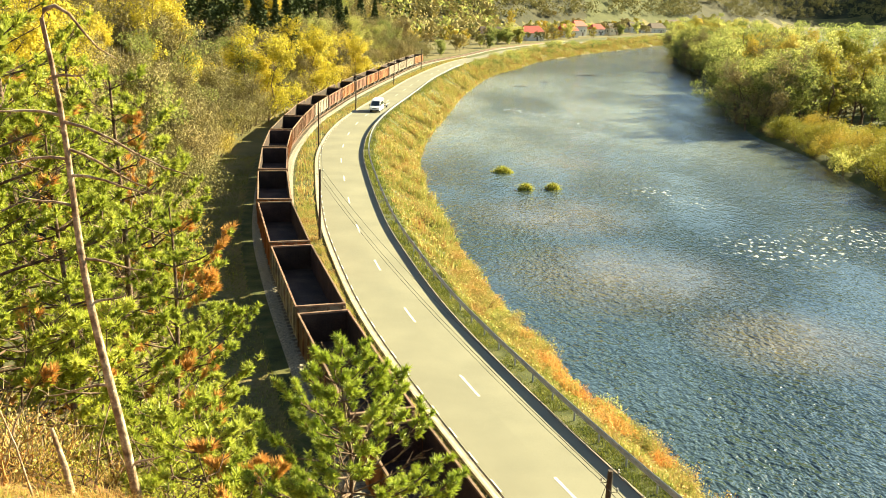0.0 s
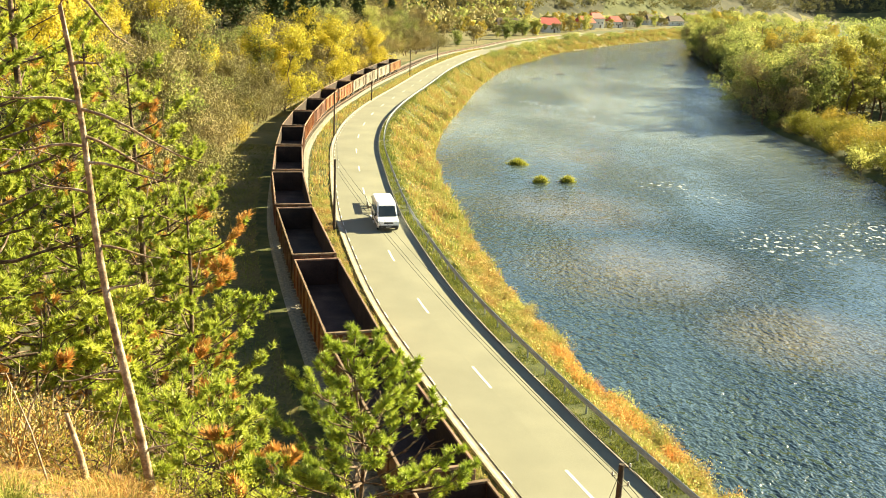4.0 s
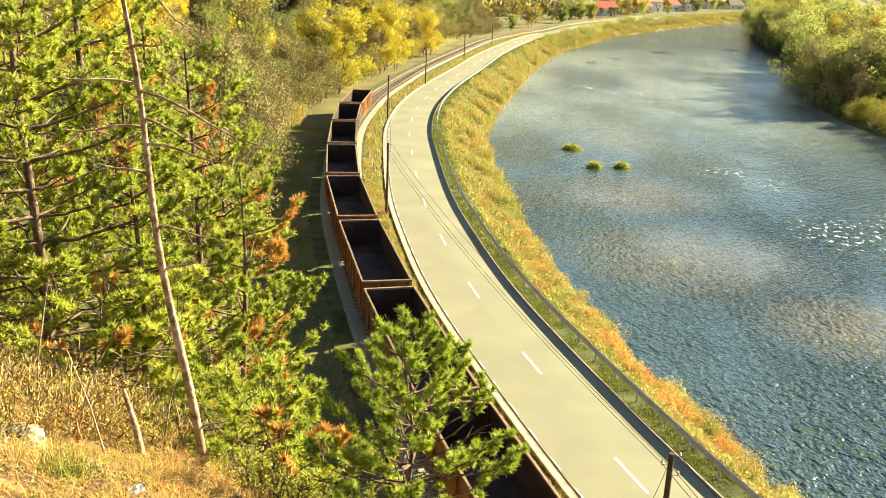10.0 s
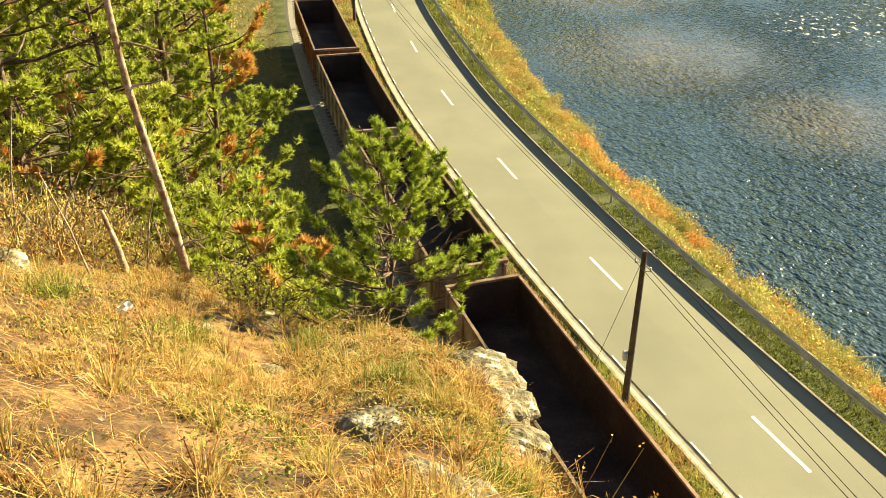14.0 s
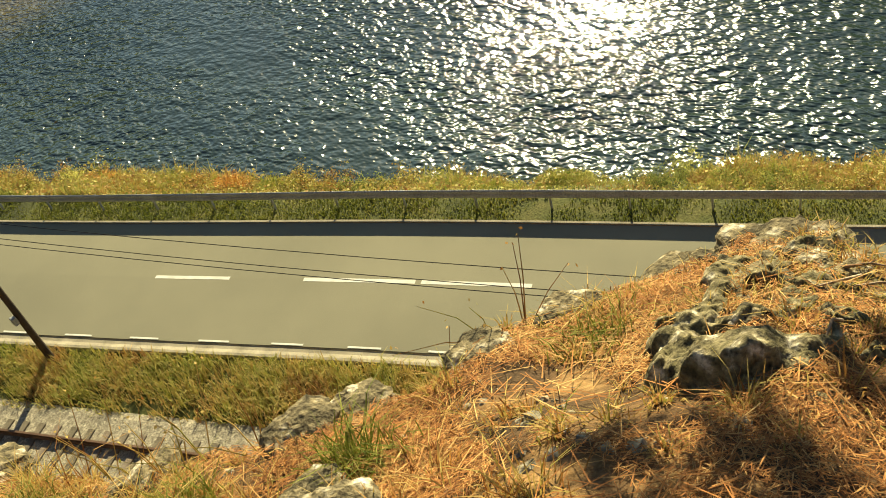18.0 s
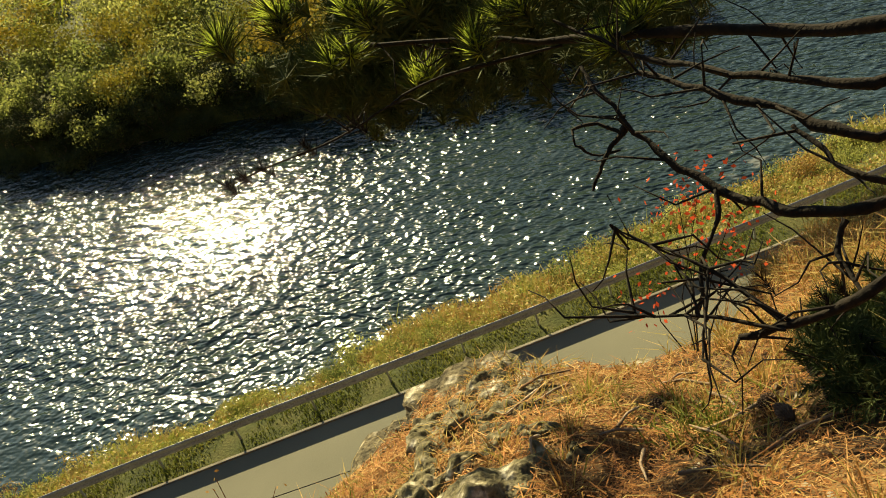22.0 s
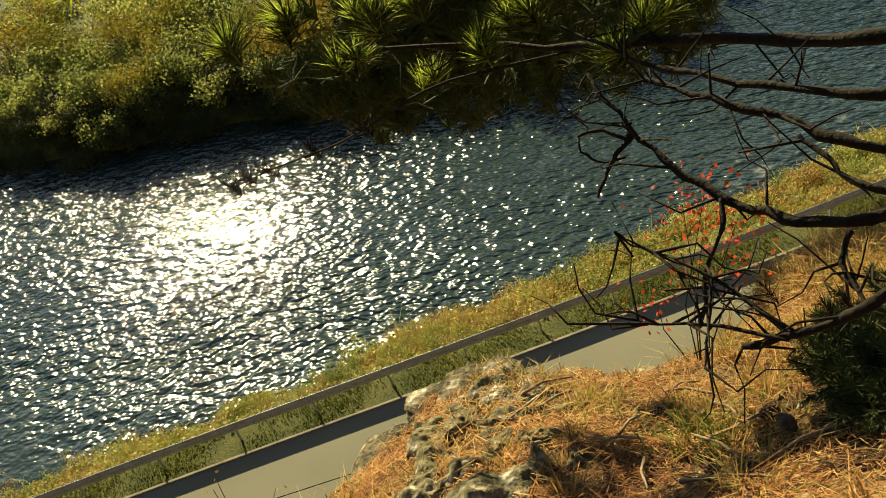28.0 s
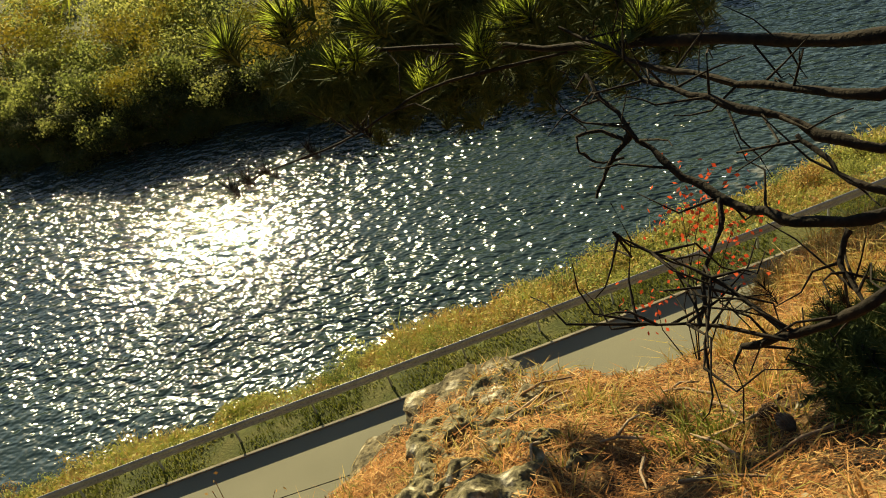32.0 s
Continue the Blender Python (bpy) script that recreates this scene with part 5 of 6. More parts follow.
        spots.append((float(x), float(y), k, 0.75 if yy > 20 else float(rng.uniform(0.3, 0.62))))
    for s in np.arange(s_of(ROAD, 305), s_of(ROAD, 660), 2.0):
        x, y = ROAD.at(s, rng.uniform(4.6, 9.0))
        spots.append((float(x), float(y), int(rng.choice([0, 1, 1])), 1.7))
    for _ in range(9):
        x, y = ROAD.at(s_of(ROAD, rng.uniform(-17, -5)), rng.uniform(5.6, 9))
        spots.append((float(x), float(y), 2, 0.8))
    grove(low, spots, rng, smin=0.6, smax=1.2)


east_bank()


# ---- distant woods as one mass of small crowns each
def far_woods(name, x0, x1, y0, y1, n, keep, mat, seed, label, size=2.2, tall=9, m=22):
    rng = np.random.default_rng(seed)
    x, y = rng.uniform(x0, x1, n), rng.uniform(y0, y1, n)
    d, _ = ROAD.near(x, y)
    u, _ = RAIL.near(x, y)
    fb, _ = FARBANK.near(x, y)
    ok = keep(x, y, d, u, fb)
    x, y = x[ok], y[ok]
    z = land(x, y)[0]
    h = tall * rng.uniform(0.6, 1.2, len(x))
    C = np.stack([np.repeat(x, m) + rng.normal(size=len(x) * m) * 1.7, np.repeat(y, m) + rng.normal(size=len(x) * m) * 1.7,
                  np.repeat(z, m) + np.repeat(h, m) * rng.uniform(0.15, 1, len(x) * m) ** 0.7], -1)
    V, F = leaf_quads(C, size * rng.uniform(0.5, 1.3, len(C)), rng)
    thing_mesh(name, mesh_np(name, V, F), mat, label=label, category="woodland", kind="stuff")


far_woods("brown_hill_woods", -260, 30, 60, 760, 5200, lambda x, y, d, u, fb: (u < -36) & (u > -240), M_LEAF_BROWN, 51, "brown autumn woods on the valley side")
far_woods("green_hill_woods", -260, 30, 60, 760, 2400, lambda x, y, d, u, fb: (u < -40) & (u > -240), M_LEAF_GREEN, 52, "olive green woods on the valley side")
far_woods("dark_hill_woods", -200, 10, 180, 640, 1500, lambda x, y, d, u, fb: (u < -55) & (vnoise(x / 45, y / 45, 4) > 0.55), M_CONIFER, 53, "dark spruce stand on the valley side", 1.9, 14)
far_woods("village_woods", -60, 500, 480, 1500, 15000, lambda x, y, d, u, fb: (u < -95) & (vnoise(x / 90, y / 90, 8) > 0.3) & ~((x / y > 0.19) & (x / y < 0.23) & (y > 1000)), M_LEAF_BROWN, 54, "autumn woods above the village", 1.5, 8, 40)
far_woods("valley_floor_woods", 70, 700, 60, 1300, 6500, lambda x, y, d, u, fb: (fb > 26) & (vnoise(x / 60, y / 60, 6) > 0.38), M_LEAF_GREEN, 55, "green riverside woods on the valley floor", 1.2, 11, 50)


def village_trees():
    rng = np.random.default_rng(58)
    G = "trees round the village"
    protos = [broadleaf("orchard_tree", 8, 7, M_LEAF_BROWN, 61, 1500, 0.55, "brown autumn garden tree", "tree", 3, 0.08, G),
              broadleaf("garden_tree", 8, 7, M_LEAF_GREEN, 62, 1500, 0.55, "olive green garden tree", "tree", 3, 0.08, G),
              broadleaf("golden_tree", 9, 6, M_LEAF_YELLOW, 63, 1500, 0.5, "golden autumn garden tree", "tree", 2, 0.08, G)]
    spots = []
    for _ in range(150):
        s = s_of(RAIL, rng.uniform(330, 740))
        x, y = RAIL.at(s, -rng.uniform(7, 110) if rng.uniform() < 0.8 else -rng.uniform(6, 14))
        if min(math.hypot(x - hx, y - hy) for hx, hy in HOUSES) > 9:
            spots.append((float(x), float(y), int(rng.choice([0, 0, 1, 2])), 0.85))
    grove(protos, spots, rng)


HOUSES = [polar(a_, d_) for a_, d_ in ((2.6, 500), (4.9, 500), (7.0, 560), (7.6, 590), (8.7, 610), (9.6, 635), (10.9, 690), (12.1, 700), (13.0, 790))]
village_trees()


# ---- village by the river bend
def house(x, y, w, dp, h, rot, roof_mat, label):
    z = zland(x, y)
    g = empty("house", pose(x, y, z, 0, 0, rot), label, "house", "village houses")
    bm = bmesh.new()
    box(bm, 0, 0, h / 2 - 0.5, w, dp, h + 1.0, 0.03)
    wall = part("wall", bm, M_PLASTER, g)
    bm = bmesh.new()
    rh = dp * 0.42
    e = 0.5
    pts = [(-w / 2 - e, -dp / 2 - e, h - 0.2), (w / 2 + e, -dp / 2 - e, h - 0.2), (w / 2 + e, dp / 2 + e, h - 0.2), (-w / 2 - e, dp / 2 + e, h - 0.2), (-w / 2 + 1, 0, h + rh), (w / 2 - 1, 0, h + rh)]
    v = [bm.verts.new(p) for p in pts]
    for f in ((0, 1, 5, 4), (2, 3, 4, 5), (1, 2, 5), (3, 0, 4), (3, 2, 1, 0)):
        bm.faces.new([v[i] for i in f])
    roof = part("roof", bm, roof_mat, g)
    bm = bmesh.new()
    box(bm, w * 0.2, dp * 0.12, h + rh * 0.9, 0.6, 0.6, 1.6, 0.02)
    part("chimney", bm, M_CONCRETE, roof)
    for sx in (-0.3, 0.0, 0.3):
        bm = bmesh.new()
        box(bm, sx * w, -dp / 2 - 0.02, h * 0.52, 1.0, 0.08, 1.2)
        win = part("window", bm, M_PAINT, g)
        bm = bmesh.new()
        box(bm, sx * w, -dp / 2 - 0.065, h * 0.52, 0.8, 0.02, 1.0)
        part("pane", bm, M_GLASS, win)
    for sy in (-0.2, 0.2):
        bm = bmesh.new()
        box(bm, -w / 2 - 0.02, sy * dp, h * 0.52, 0.08, 0.9, 1.2)
        part("window", bm, M_GLASS, g)
    bm = bmesh.new()
    box(bm, w * 0.16, -dp / 2 - 0.03, 1.0, 1.0, 0.1, 2.1)
    part("door", bm, M_ROOF_DARK, g)


for az, d, w, dp, h, rot, rm, lb in (
        (2.6, 500, 15, 8, 3.2, 15, M_ROOF_DARK, "low dark wooden barn beside the road"), (4.9, 500, 11, 8, 4.0, 20, M_ROOF_RED, "white house with a bright red roof"),
        (7.0, 560, 10, 8, 4.0, 30, M_ROOF_RED, "white house with a red roof and a gabled porch"), (7.6, 590, 9, 7, 6.0, 35, M_ROOF_RED, "tall pale house with a red roof"),
        (8.7, 610, 8, 7, 4.0, 25, M_ROOF_RED, "small pale house with a reddish roof"), (9.6, 635, 9, 7, 4.0, 30, M_ROOF_DARK, "pale house with a brown roof"),
        (10.9, 690, 12, 8, 4.0, 25, M_ROOF_DARK, "long low house with a dark roof"), (12.1, 700, 12, 8, 3.5, 25, M_ROOF_DARK, "long pale shed in the village"),
        (13.0, 790, 12, 9, 4.0, 30, M_ROOF_DARK, "far village house with a dark roof")):
    _x, _y = polar(az, d)
    house(_x, _y, w, dp, h, rot, rm, lb)

# ---- grass and plants of the banks and verges
def bank_plants():
    rng = np.random.default_rng(61)
    # river bank: tall golden, rusty and green clumps
    for name, y0, y1, n, hh, ww in (("bank_plants_near", -25, 75, 80000, 0.5, 0.05), ("bank_plants_far", 75, 640, 110000, 0.95, 0.1)):
        s = rng.uniform(s_of(ROAD, y0), s_of(ROAD, y1), n)
        sy = np.interp(s, ROAD.s, ROAD.C[:, 1])
        e = np.interp(sy, BANK_S, BANK_D)
        d = 4.35 + (e - 4.0) * rng.uniform(0, 1, n) ** 0.9
        x, y = ROAD.at(s, d)
        clump = fbm(x * 0.35, y * 0.35, 17)
        ok = rng.uniform(size=n) < 0.25 + 0.75 * smooth(0.3, 0.5, clump)
        x, y, d, clump, e = x[ok], y[ok], d[ok], clump[ok], e[ok]
        P = np.stack([x, y, land(x, y)[0] - 0.03], -1)
        h = hh * (0.45 + 1.6 * smooth(0.42, 0.75, clump)) * (0.65 + 0.6 * (d - 4.4) / (e - 4.4))
        thing_mesh(name, blade_mesh(name, P, h, ww, rng, 0.5), M_BANK, label="golden and rusty autumn plants on the river bank", category="bank plants", kind="stuff")
        # leafy tops
        k = rng.uniform(size=len(P)) < 0.6
        C = P[k] + np.stack([rng.normal(size=k.sum()) * 0.15, rng.normal(size=k.sum()) * 0.15, h[k] * rng.uniform(0.2, 1.05, k.sum())], -1)
        V, F = leaf_quads(C, (0.15 if y0 < 0 else 0.22) * rng.uniform(0.6, 1.4, len(C)), rng)
        thing_mesh(name.replace("plants", "leaves"), mesh_np(name, V, F), M_BANK, label="small yellow and rust leaves of the bank plants", category="bank plants", kind="stuff")


def verge_grass():
    rng = np.random.default_rng(62)
    for name, line, y0, y1, lo, hi, n, hh, ww, mat, lb in (
            ("river_verge_grass", ROAD, -25, 65, HALF + 0.22, 5.0, 50000, 0.12, 0.034, M_GREEN, "short green verge grass under the barrier"),
            ("river_verge_grass_far", ROAD, 65, 330, HALF + 0.25, 5.0, 40000, 0.2, 0.06, M_GREEN, "short green verge grass under the barrier"),
            ("track_verge_grass", ROAD, 5, 90, -5.2, -3.5, 34000, 0.3, 0.02, M_BANK, "rough yellowing grass between road and railway"),
            ("track_verge_grass_far", ROAD, 90, 330, -5.4, -3.4, 9000, 0.5, 0.08, M_BANK, "rough yellowing grass between road and railway"),
            ("track_verge_grass_near", ROAD, -25, 30, -5.7, -3.3, 34000, 0.36, 0.034, M_BANK, "rough yellowing grass between road and railway"),
            ("trackside_grass", RAIL, 20, 120, -9.5, -2.9, 30000, 0.16, 0.03, M_GREEN, "short grass on the flat strip beside the track")):
        s = rng.uniform(s_of(line, y0), s_of(line, y1), n)
        d = rng.uniform(lo, hi, n)
        x, y = line.at(s, d)
        c = fbm(x * 0.6, y * 0.6, 27)
        ok = rng.uniform(size=n) < smooth(0.2, 0.45, c)
        x, y, c = x[ok], y[ok], c[ok]
        z = land(x, y)[0]
        thing_mesh(name, blade_mesh(name, np.stack([x, y, z - 0.02], -1), hh * (0.4 + 1.6 * c), ww, rng, 0.5), mat, label=lb, category="grass", kind="stuff")


bank_plants()
verge_grass()


# ---- the slope in front of the camera
def slope_cover():
    rng = np.random.default_rng(63)

    def spots(n, a0, a1, dmin, dmax, power=0.7):
        az = rng.uniform(a0, a1, n)
        e = np.interp(az, SPUR_AZ, SPUR_E)
        d = dmin + (np.minimum(e + 0.35, dmax) - dmin) * rng.uniform(0, 1, n) ** power
        x, y = d * np.sin(np.radians(az)), d * np.cos(np.radians(az))
        return x, y, az, d

    # straw-coloured tufts
    tx, ty, az, d = spots(3000, -48, 114, 1.7, 15.5)
    keep = rng.uniform(size=len(tx)) < np.where(az < 15, 1, np.where(az > 88, 0.8, np.where(az > 84, 0.3, 0.16))) * (0.5 + 0.5 * smooth(0.36, 0.52, fbm(tx * 1.1, ty * 1.1, 37)))
    tx, ty, az = tx[keep], ty[keep], az[keep]
    m = rng.integers(26, 70, len(tx))
    big = np.repeat(rng.uniform(0.35, 1.0, len(tx)) + 0.9 * rng.uniform(0, 1, len(tx)) ** 4, m)
    a = rng.uniform(0, 2 * np.pi, m.sum())
    r = np.abs(rng.normal(size=len(a))) * 0.045 * big
    x, y, taz = np.repeat(tx, m) + np.cos(a) * r, np.repeat(ty, m) + np.sin(a) * r, np.repeat(az, m)
    P = np.stack([x, y, land(x, y)[0] - 0.02], -1)
    thing_mesh("grass_tussocks", blade_mesh("grass_tussocks", P, np.where(taz < 10, 0.17, np.where(taz > 84, 0.09, 0.1)) * big, 0.0075, rng, 0.85, a), M_GRASS_DRY,
               label="spiky straw-coloured grass tussocks on the slope", category="grass", kind="stuff")
    x, y, az, d = spots(66000, -48, 114, 1.7, 15.5)
    c = 0.55 * fbm(x * 1.1, y * 1.1, 37) + 0.45 * fbm(x * 4.0, y * 4.0, 38)
    ok = rng.uniform(size=len(x)) < smooth(0.43, 0.55, c) * np.where(az < 15, 1, np.where(az > 84, 0.9, 0.22))
    x, y, c, az = x[ok], y[ok], c[ok], az[ok]
    P = np.stack([x, y, land(x, y)[0] - 0.02], -1)
    thing_mesh("dry_grass", blade_mesh("dry_grass", P, np.where(az < 10, 0.11, np.where(az > 84, 0.13, 0.08)) * (0.3 + 1.5 * c), 0.008, rng, 1.2), M_GRASS_DRY,
               label="long straw-coloured dry grass on the slope", category="grass", kind="stuff")
    # lying pine needles and straw
    x, y, az, d = spots(150000, -40, 125, 1.2, 12)
    ok = (rng.uniform(size=len(x)) < smooth(0.36, 0.56, fbm(x * 1.7, y * 1.7, 53) + np.where(az > 78, 0.12, 0)))
    x, y = x[ok], y[ok]
    n = len(x)
    z = land(x, y)[0] + rng.uniform(0.0, 0.05, n)
    a, L = rng.uniform(0, 2 * np.pi, n), rng.uniform(0.03, 0.1, n)
    dx, dy = np.cos(a) * L, np.sin(a) * L
    z2 = land(x + dx, y + dy)[0] + rng.uniform(0.0, 0.05, n)
    w = 0.0023
    px, py = -np.sin(a) * w, np.cos(a) * w
    V = np.stack([np.stack([x - px, y - py, z], -1), np.stack([x + px, y + py, z], -1), np.stack([x + dx, y + dy, z2], -1)], 1).reshape(-1, 3)
    thing_mesh("needle_litter", mesh_np("needle_litter", V, np.arange(3 * n).reshape(-1, 3)), M_LITTER,
               label="fallen rusty pine needles and straw on the slope", category="litter", kind="stuff")
    # sparser litter on the rest of the knoll
    x, y, az, d = spots(45000, 125, 320, 0.5, 7)
    n = len(x)
    a, L = rng.uniform(0, 2 * np.pi, n), rng.uniform(0.05, 0.14, n)
    x2, y2 = x + np.cos(a) * L, y + np.sin(a) * L
    px, py = -np.sin(a) * 0.003, np.cos(a) * 0.003
    z, z2 = land(x, y)[0] + 0.01, land(x2, y2)[0] + 0.03
    V = np.stack([np.stack([x - px, y - py, z], -1), np.stack([x + px, y + py, z], -1), np.stack([x2, y2, z2], -1)], 1).reshape(-1, 3)
    thing_mesh("knoll_litter", mesh_np("knoll_litter", V, np.arange(3 * n).reshape(-1, 3)), M_LITTER, label="thin fallen needles on the knoll", category="litter", kind="stuff")
    # broken straw lying across the slope
    x, y, az, d = spots(1800, -40, 110, 1.3, 12)
    n = len(x)
    a, Ls = rng.uniform(0, 2 * np.pi, n), rng.uniform(0.1, 0.28, n)
    P0 = np.stack([x, y, land(x, y)[0] + rng.uniform(0.01, 0.06, n)], -1)
    x2, y2 = x + np.cos(a) * Ls, y + np.sin(a) * Ls
    P1 = np.stack([x2, y2, land(x2, y2)[0] + rng.uniform(0.01, 0.1, n)], -1)
    sd = np.stack([-np.sin(a), np.cos(a), 0 * a], -1) * 0.003
    V = np.stack([P0 - sd, P0 + sd, P1 + sd * 0.4, P1 - sd * 0.4], 1).reshape(-1, 3)
    thing_mesh("fallen_straw", mesh_np("fallen_straw", V, np.arange(4 * n).reshape(-1, 4)), M_LITTER,
               label="pale broken straw lying on the slope", category="litter", kind="stuff")
    # green tufts
    C = []
    for az, d in ((27, 2.6), (52, 2.9), (-6, 5.5), (-20, 6.5), (-28, 7.0), (3, 4.0), (-12, 7.2), (87.5, 2.55), (12, 3.0)):
        cx, cy = polar(az, d)
        m = 260
        C.append(np.stack([cx + rng.normal(size=m) * 0.09, cy + rng.normal(size=m) * 0.09], -1))
    C = np.vstack(C)
    P = np.stack([C[:, 0], C[:, 1], land(C[:, 0], C[:, 1])[0] - 0.02], -1)
    thing_mesh("green_tufts", blade_mesh("green_tufts", P, np.where(C[:, 0] > 1.5, 0.13, 0.22), 0.008, rng, 0.8), M_GREEN, label="tufts of green grass among the dry stalks", category="grass", kind="stuff")
    # low leafy weeds between the tufts
    for nm, mat, seed, m, lb in (("leafy_weeds", M_GREEN, 201, 9000, "low green weeds among the dry grass"), ("withered_weeds", M_LEAF_BROWN, 202, 7000, "withered brown weeds among the dry grass")):
        x, y, az, d = spots(m * 5, -45, 8, 2.4, 14)
        k = fbm(x * 1.6, y * 1.6, seed) > 0.56
        x, y = x[k], y[k]
        P = np.stack([x, y, land(x, y)[0] + rng.uniform(0, 0.09, len(x))], -1)
        V, F = leaf_quads(P, rng.uniform(0.014, 0.034, len(x)), rng)
        thing_mesh(nm, mesh_np(nm, V, F), mat, label=lb, category="weeds", kind="stuff")
    # dry weed stalks on the cliff edge
    lines, heads = [], []
    for az, d, h in ((9.5, 4.7, 0.9), (11, 4.5, 0.7), (12.5, 4.2, 0.8), (16, 3.8, 0.7), (8, 5.0, 0.6), (14, 4.0, 0.5), (34, 3.6, 0.6), (37, 3.6, 0.5), (31, 3.5, 0.45), (46, 3.9, 0.5), (20, 3.5, 0.45), (43, 3.7, 0.4)):
        x, y = polar(az, min(d, float(np.interp(az, SPUR_AZ, SPUR_E))))
        z = zland(x, y)
        for b in range(4):
            e = np.array([x + rng.normal() * 0.16, y + rng.normal() * 0.12 + 0.12, z + 0.62 * h * rng.uniform(0.6, 1)])
            lines.append((np.stack([[x, y, z - 0.05], [(x + e[0]) / 2 + 0.02, (y + e[1]) / 2, z + (e[2] - z) * 0.55], e]), np.array([0.004, 0.003, 0.0015])))
            heads += [e + rng.normal(size=3) * 0.02 for _ in range(2)]
    V, F = tubes(lines, 4)
    thing_mesh("weed_stalks", mesh_np("weed_stalks", V, F), M_GRASS_DRY, label="thin pale dry weed stalks on the cliff edge", category="weeds", kind="stuff")
    V, F = leaf_quads(np.array(heads), 0.025, rng)
    thing_mesh("weed_heads", mesh_np("weed_heads", V, F), M_GRASS_DRY, label="small dry seed heads of the weeds", category="weeds", kind="stuff")


slope_cover()


def rock(az, d, size, seed, squash=0.6, lift=0.0, label="weathered pale limestone lump in the dry grass"):
    d = min(d, float(np.interp(az, SPUR_AZ, SPUR_E)) - 0.12)
    x, y = polar(az, d)
    bm = bmesh.new()
    bmesh.ops.create_icosphere(bm, subdivisions=4, radius=1.0)
    off = Vector((seed * 3.1, seed * 1.7, 0))
    for v in bm.verts:
        n = v.co.normalized()
        k = 1 + 0.45 * noise.noise(n * 1.1 + off) + 0.2 * abs(noise.noise(n * 3.7 + off)) + 0.1 * noise.noise(n * 9 + off)
        k = k + 0.07 * abs(noise.noise(n * 21 + off))
        v.co = n * k * size
        v.co.z *= squash
    me = bpy.data.meshes.new("rock")
    bm.to_mesh(me)
    bm.free()
    ob = thing_mesh("rock", me, M_ROCK, label=label, category="rock", group="rocks on the slope")
    ob.matrix_basis = pose(x, y, zland(x, y) + lift - 0.4 * size * squash - (0.05 if az > 55 else 0), 8 * math.sin(seed), 8 * math.cos(seed), seed * 47)
    return ob


ROCKS = [(0.3, 6.75, 0.38, 0.5), (1.8, 6.3, 0.3, 0.55), (3.2, 5.95, 0.24, 0.55), (-30.9, 8.3, 0.25, 0.8), (-15.0, 6.4, 0.1, 0.5), (-19.0, 7.2, 0.08, 0.5), (-9.0, 6.6, 0.1, 0.5), (-14.5, 8.8, 0.2, 0.6), (-4.0, 3.7, 0.15, 0.35), (-0.5, 3.55, 0.2, 0.34), (3.0, 3.65, 0.17, 0.36), (-7.5, 4.6, 0.2, 0.3), (20.7, 2.4, 0.2, 0.3), (24, 3.2, 0.2, 0.35),
         (29, 3.35, 0.18, 0.35), (41, 3.4, 0.18, 0.3), (50, 3.65, 0.18, 0.3), (22.5, 2.2, 0.2, 0.35), (61.0, 3.7, 0.26, 0.24), (69.5, 3.5, 0.24, 0.16),
         (73.2, 3.35, 0.14, 0.25), (79.3, 3.1, 0.12, 0.25), (66, 4.15, 0.2, 0.35), (11, 4.3, 0.2, 0.4), (83, 3.85, 0.14, 0.3), (59, 2.7, 0.12, 0.3)]
for k, (az, d, sz, sq) in enumerate(ROCKS):
    rock(az, d, sz, k + 1, sq)


def small_stones():
    rng = np.random.default_rng(71)
    V, F, base = [], [], 0
    for _ in range(330):
        az = rng.uniform(-30, 100)
        e = float(np.interp(az, SPUR_AZ, SPUR_E))
        d = rng.uniform(1.8, e)
        x, y = polar(az, d)
        if vnoise(np.array([x * 1.5]), np.array([y * 1.5]), 41)[0] < 0.45:
            continue
        z = zland(x, y)
        r = rng.uniform(0.012, 0.05)
        p = rng.normal(size=(6, 3)) * 0.2 + np.array([[1, 0, 0], [-1, 0, 0], [0, 1, 0], [0, -1, 0], [0, 0, 0.6], [0, 0, -0.6]])
        V.append(p * r + [x, y, z - r * 0.1])
        F.append(base + np.array([[0, 2, 4], [2, 1, 4], [1, 3, 4], [3, 0, 4], [2, 0, 5], [1, 2, 5], [3, 1, 5], [0, 3, 5]]))
        base += 6
    me = mesh_np("small_stones", np.vstack(V), np.vstack(F))
    me.polygons.foreach_set("use_smooth", np.zeros(len(me.polygons), bool))
    thing_mesh("small_stones", me, M_BALLAST, label="scattered pale limestone chips on the slope", category="stones", kind="stuff")


small_stones()


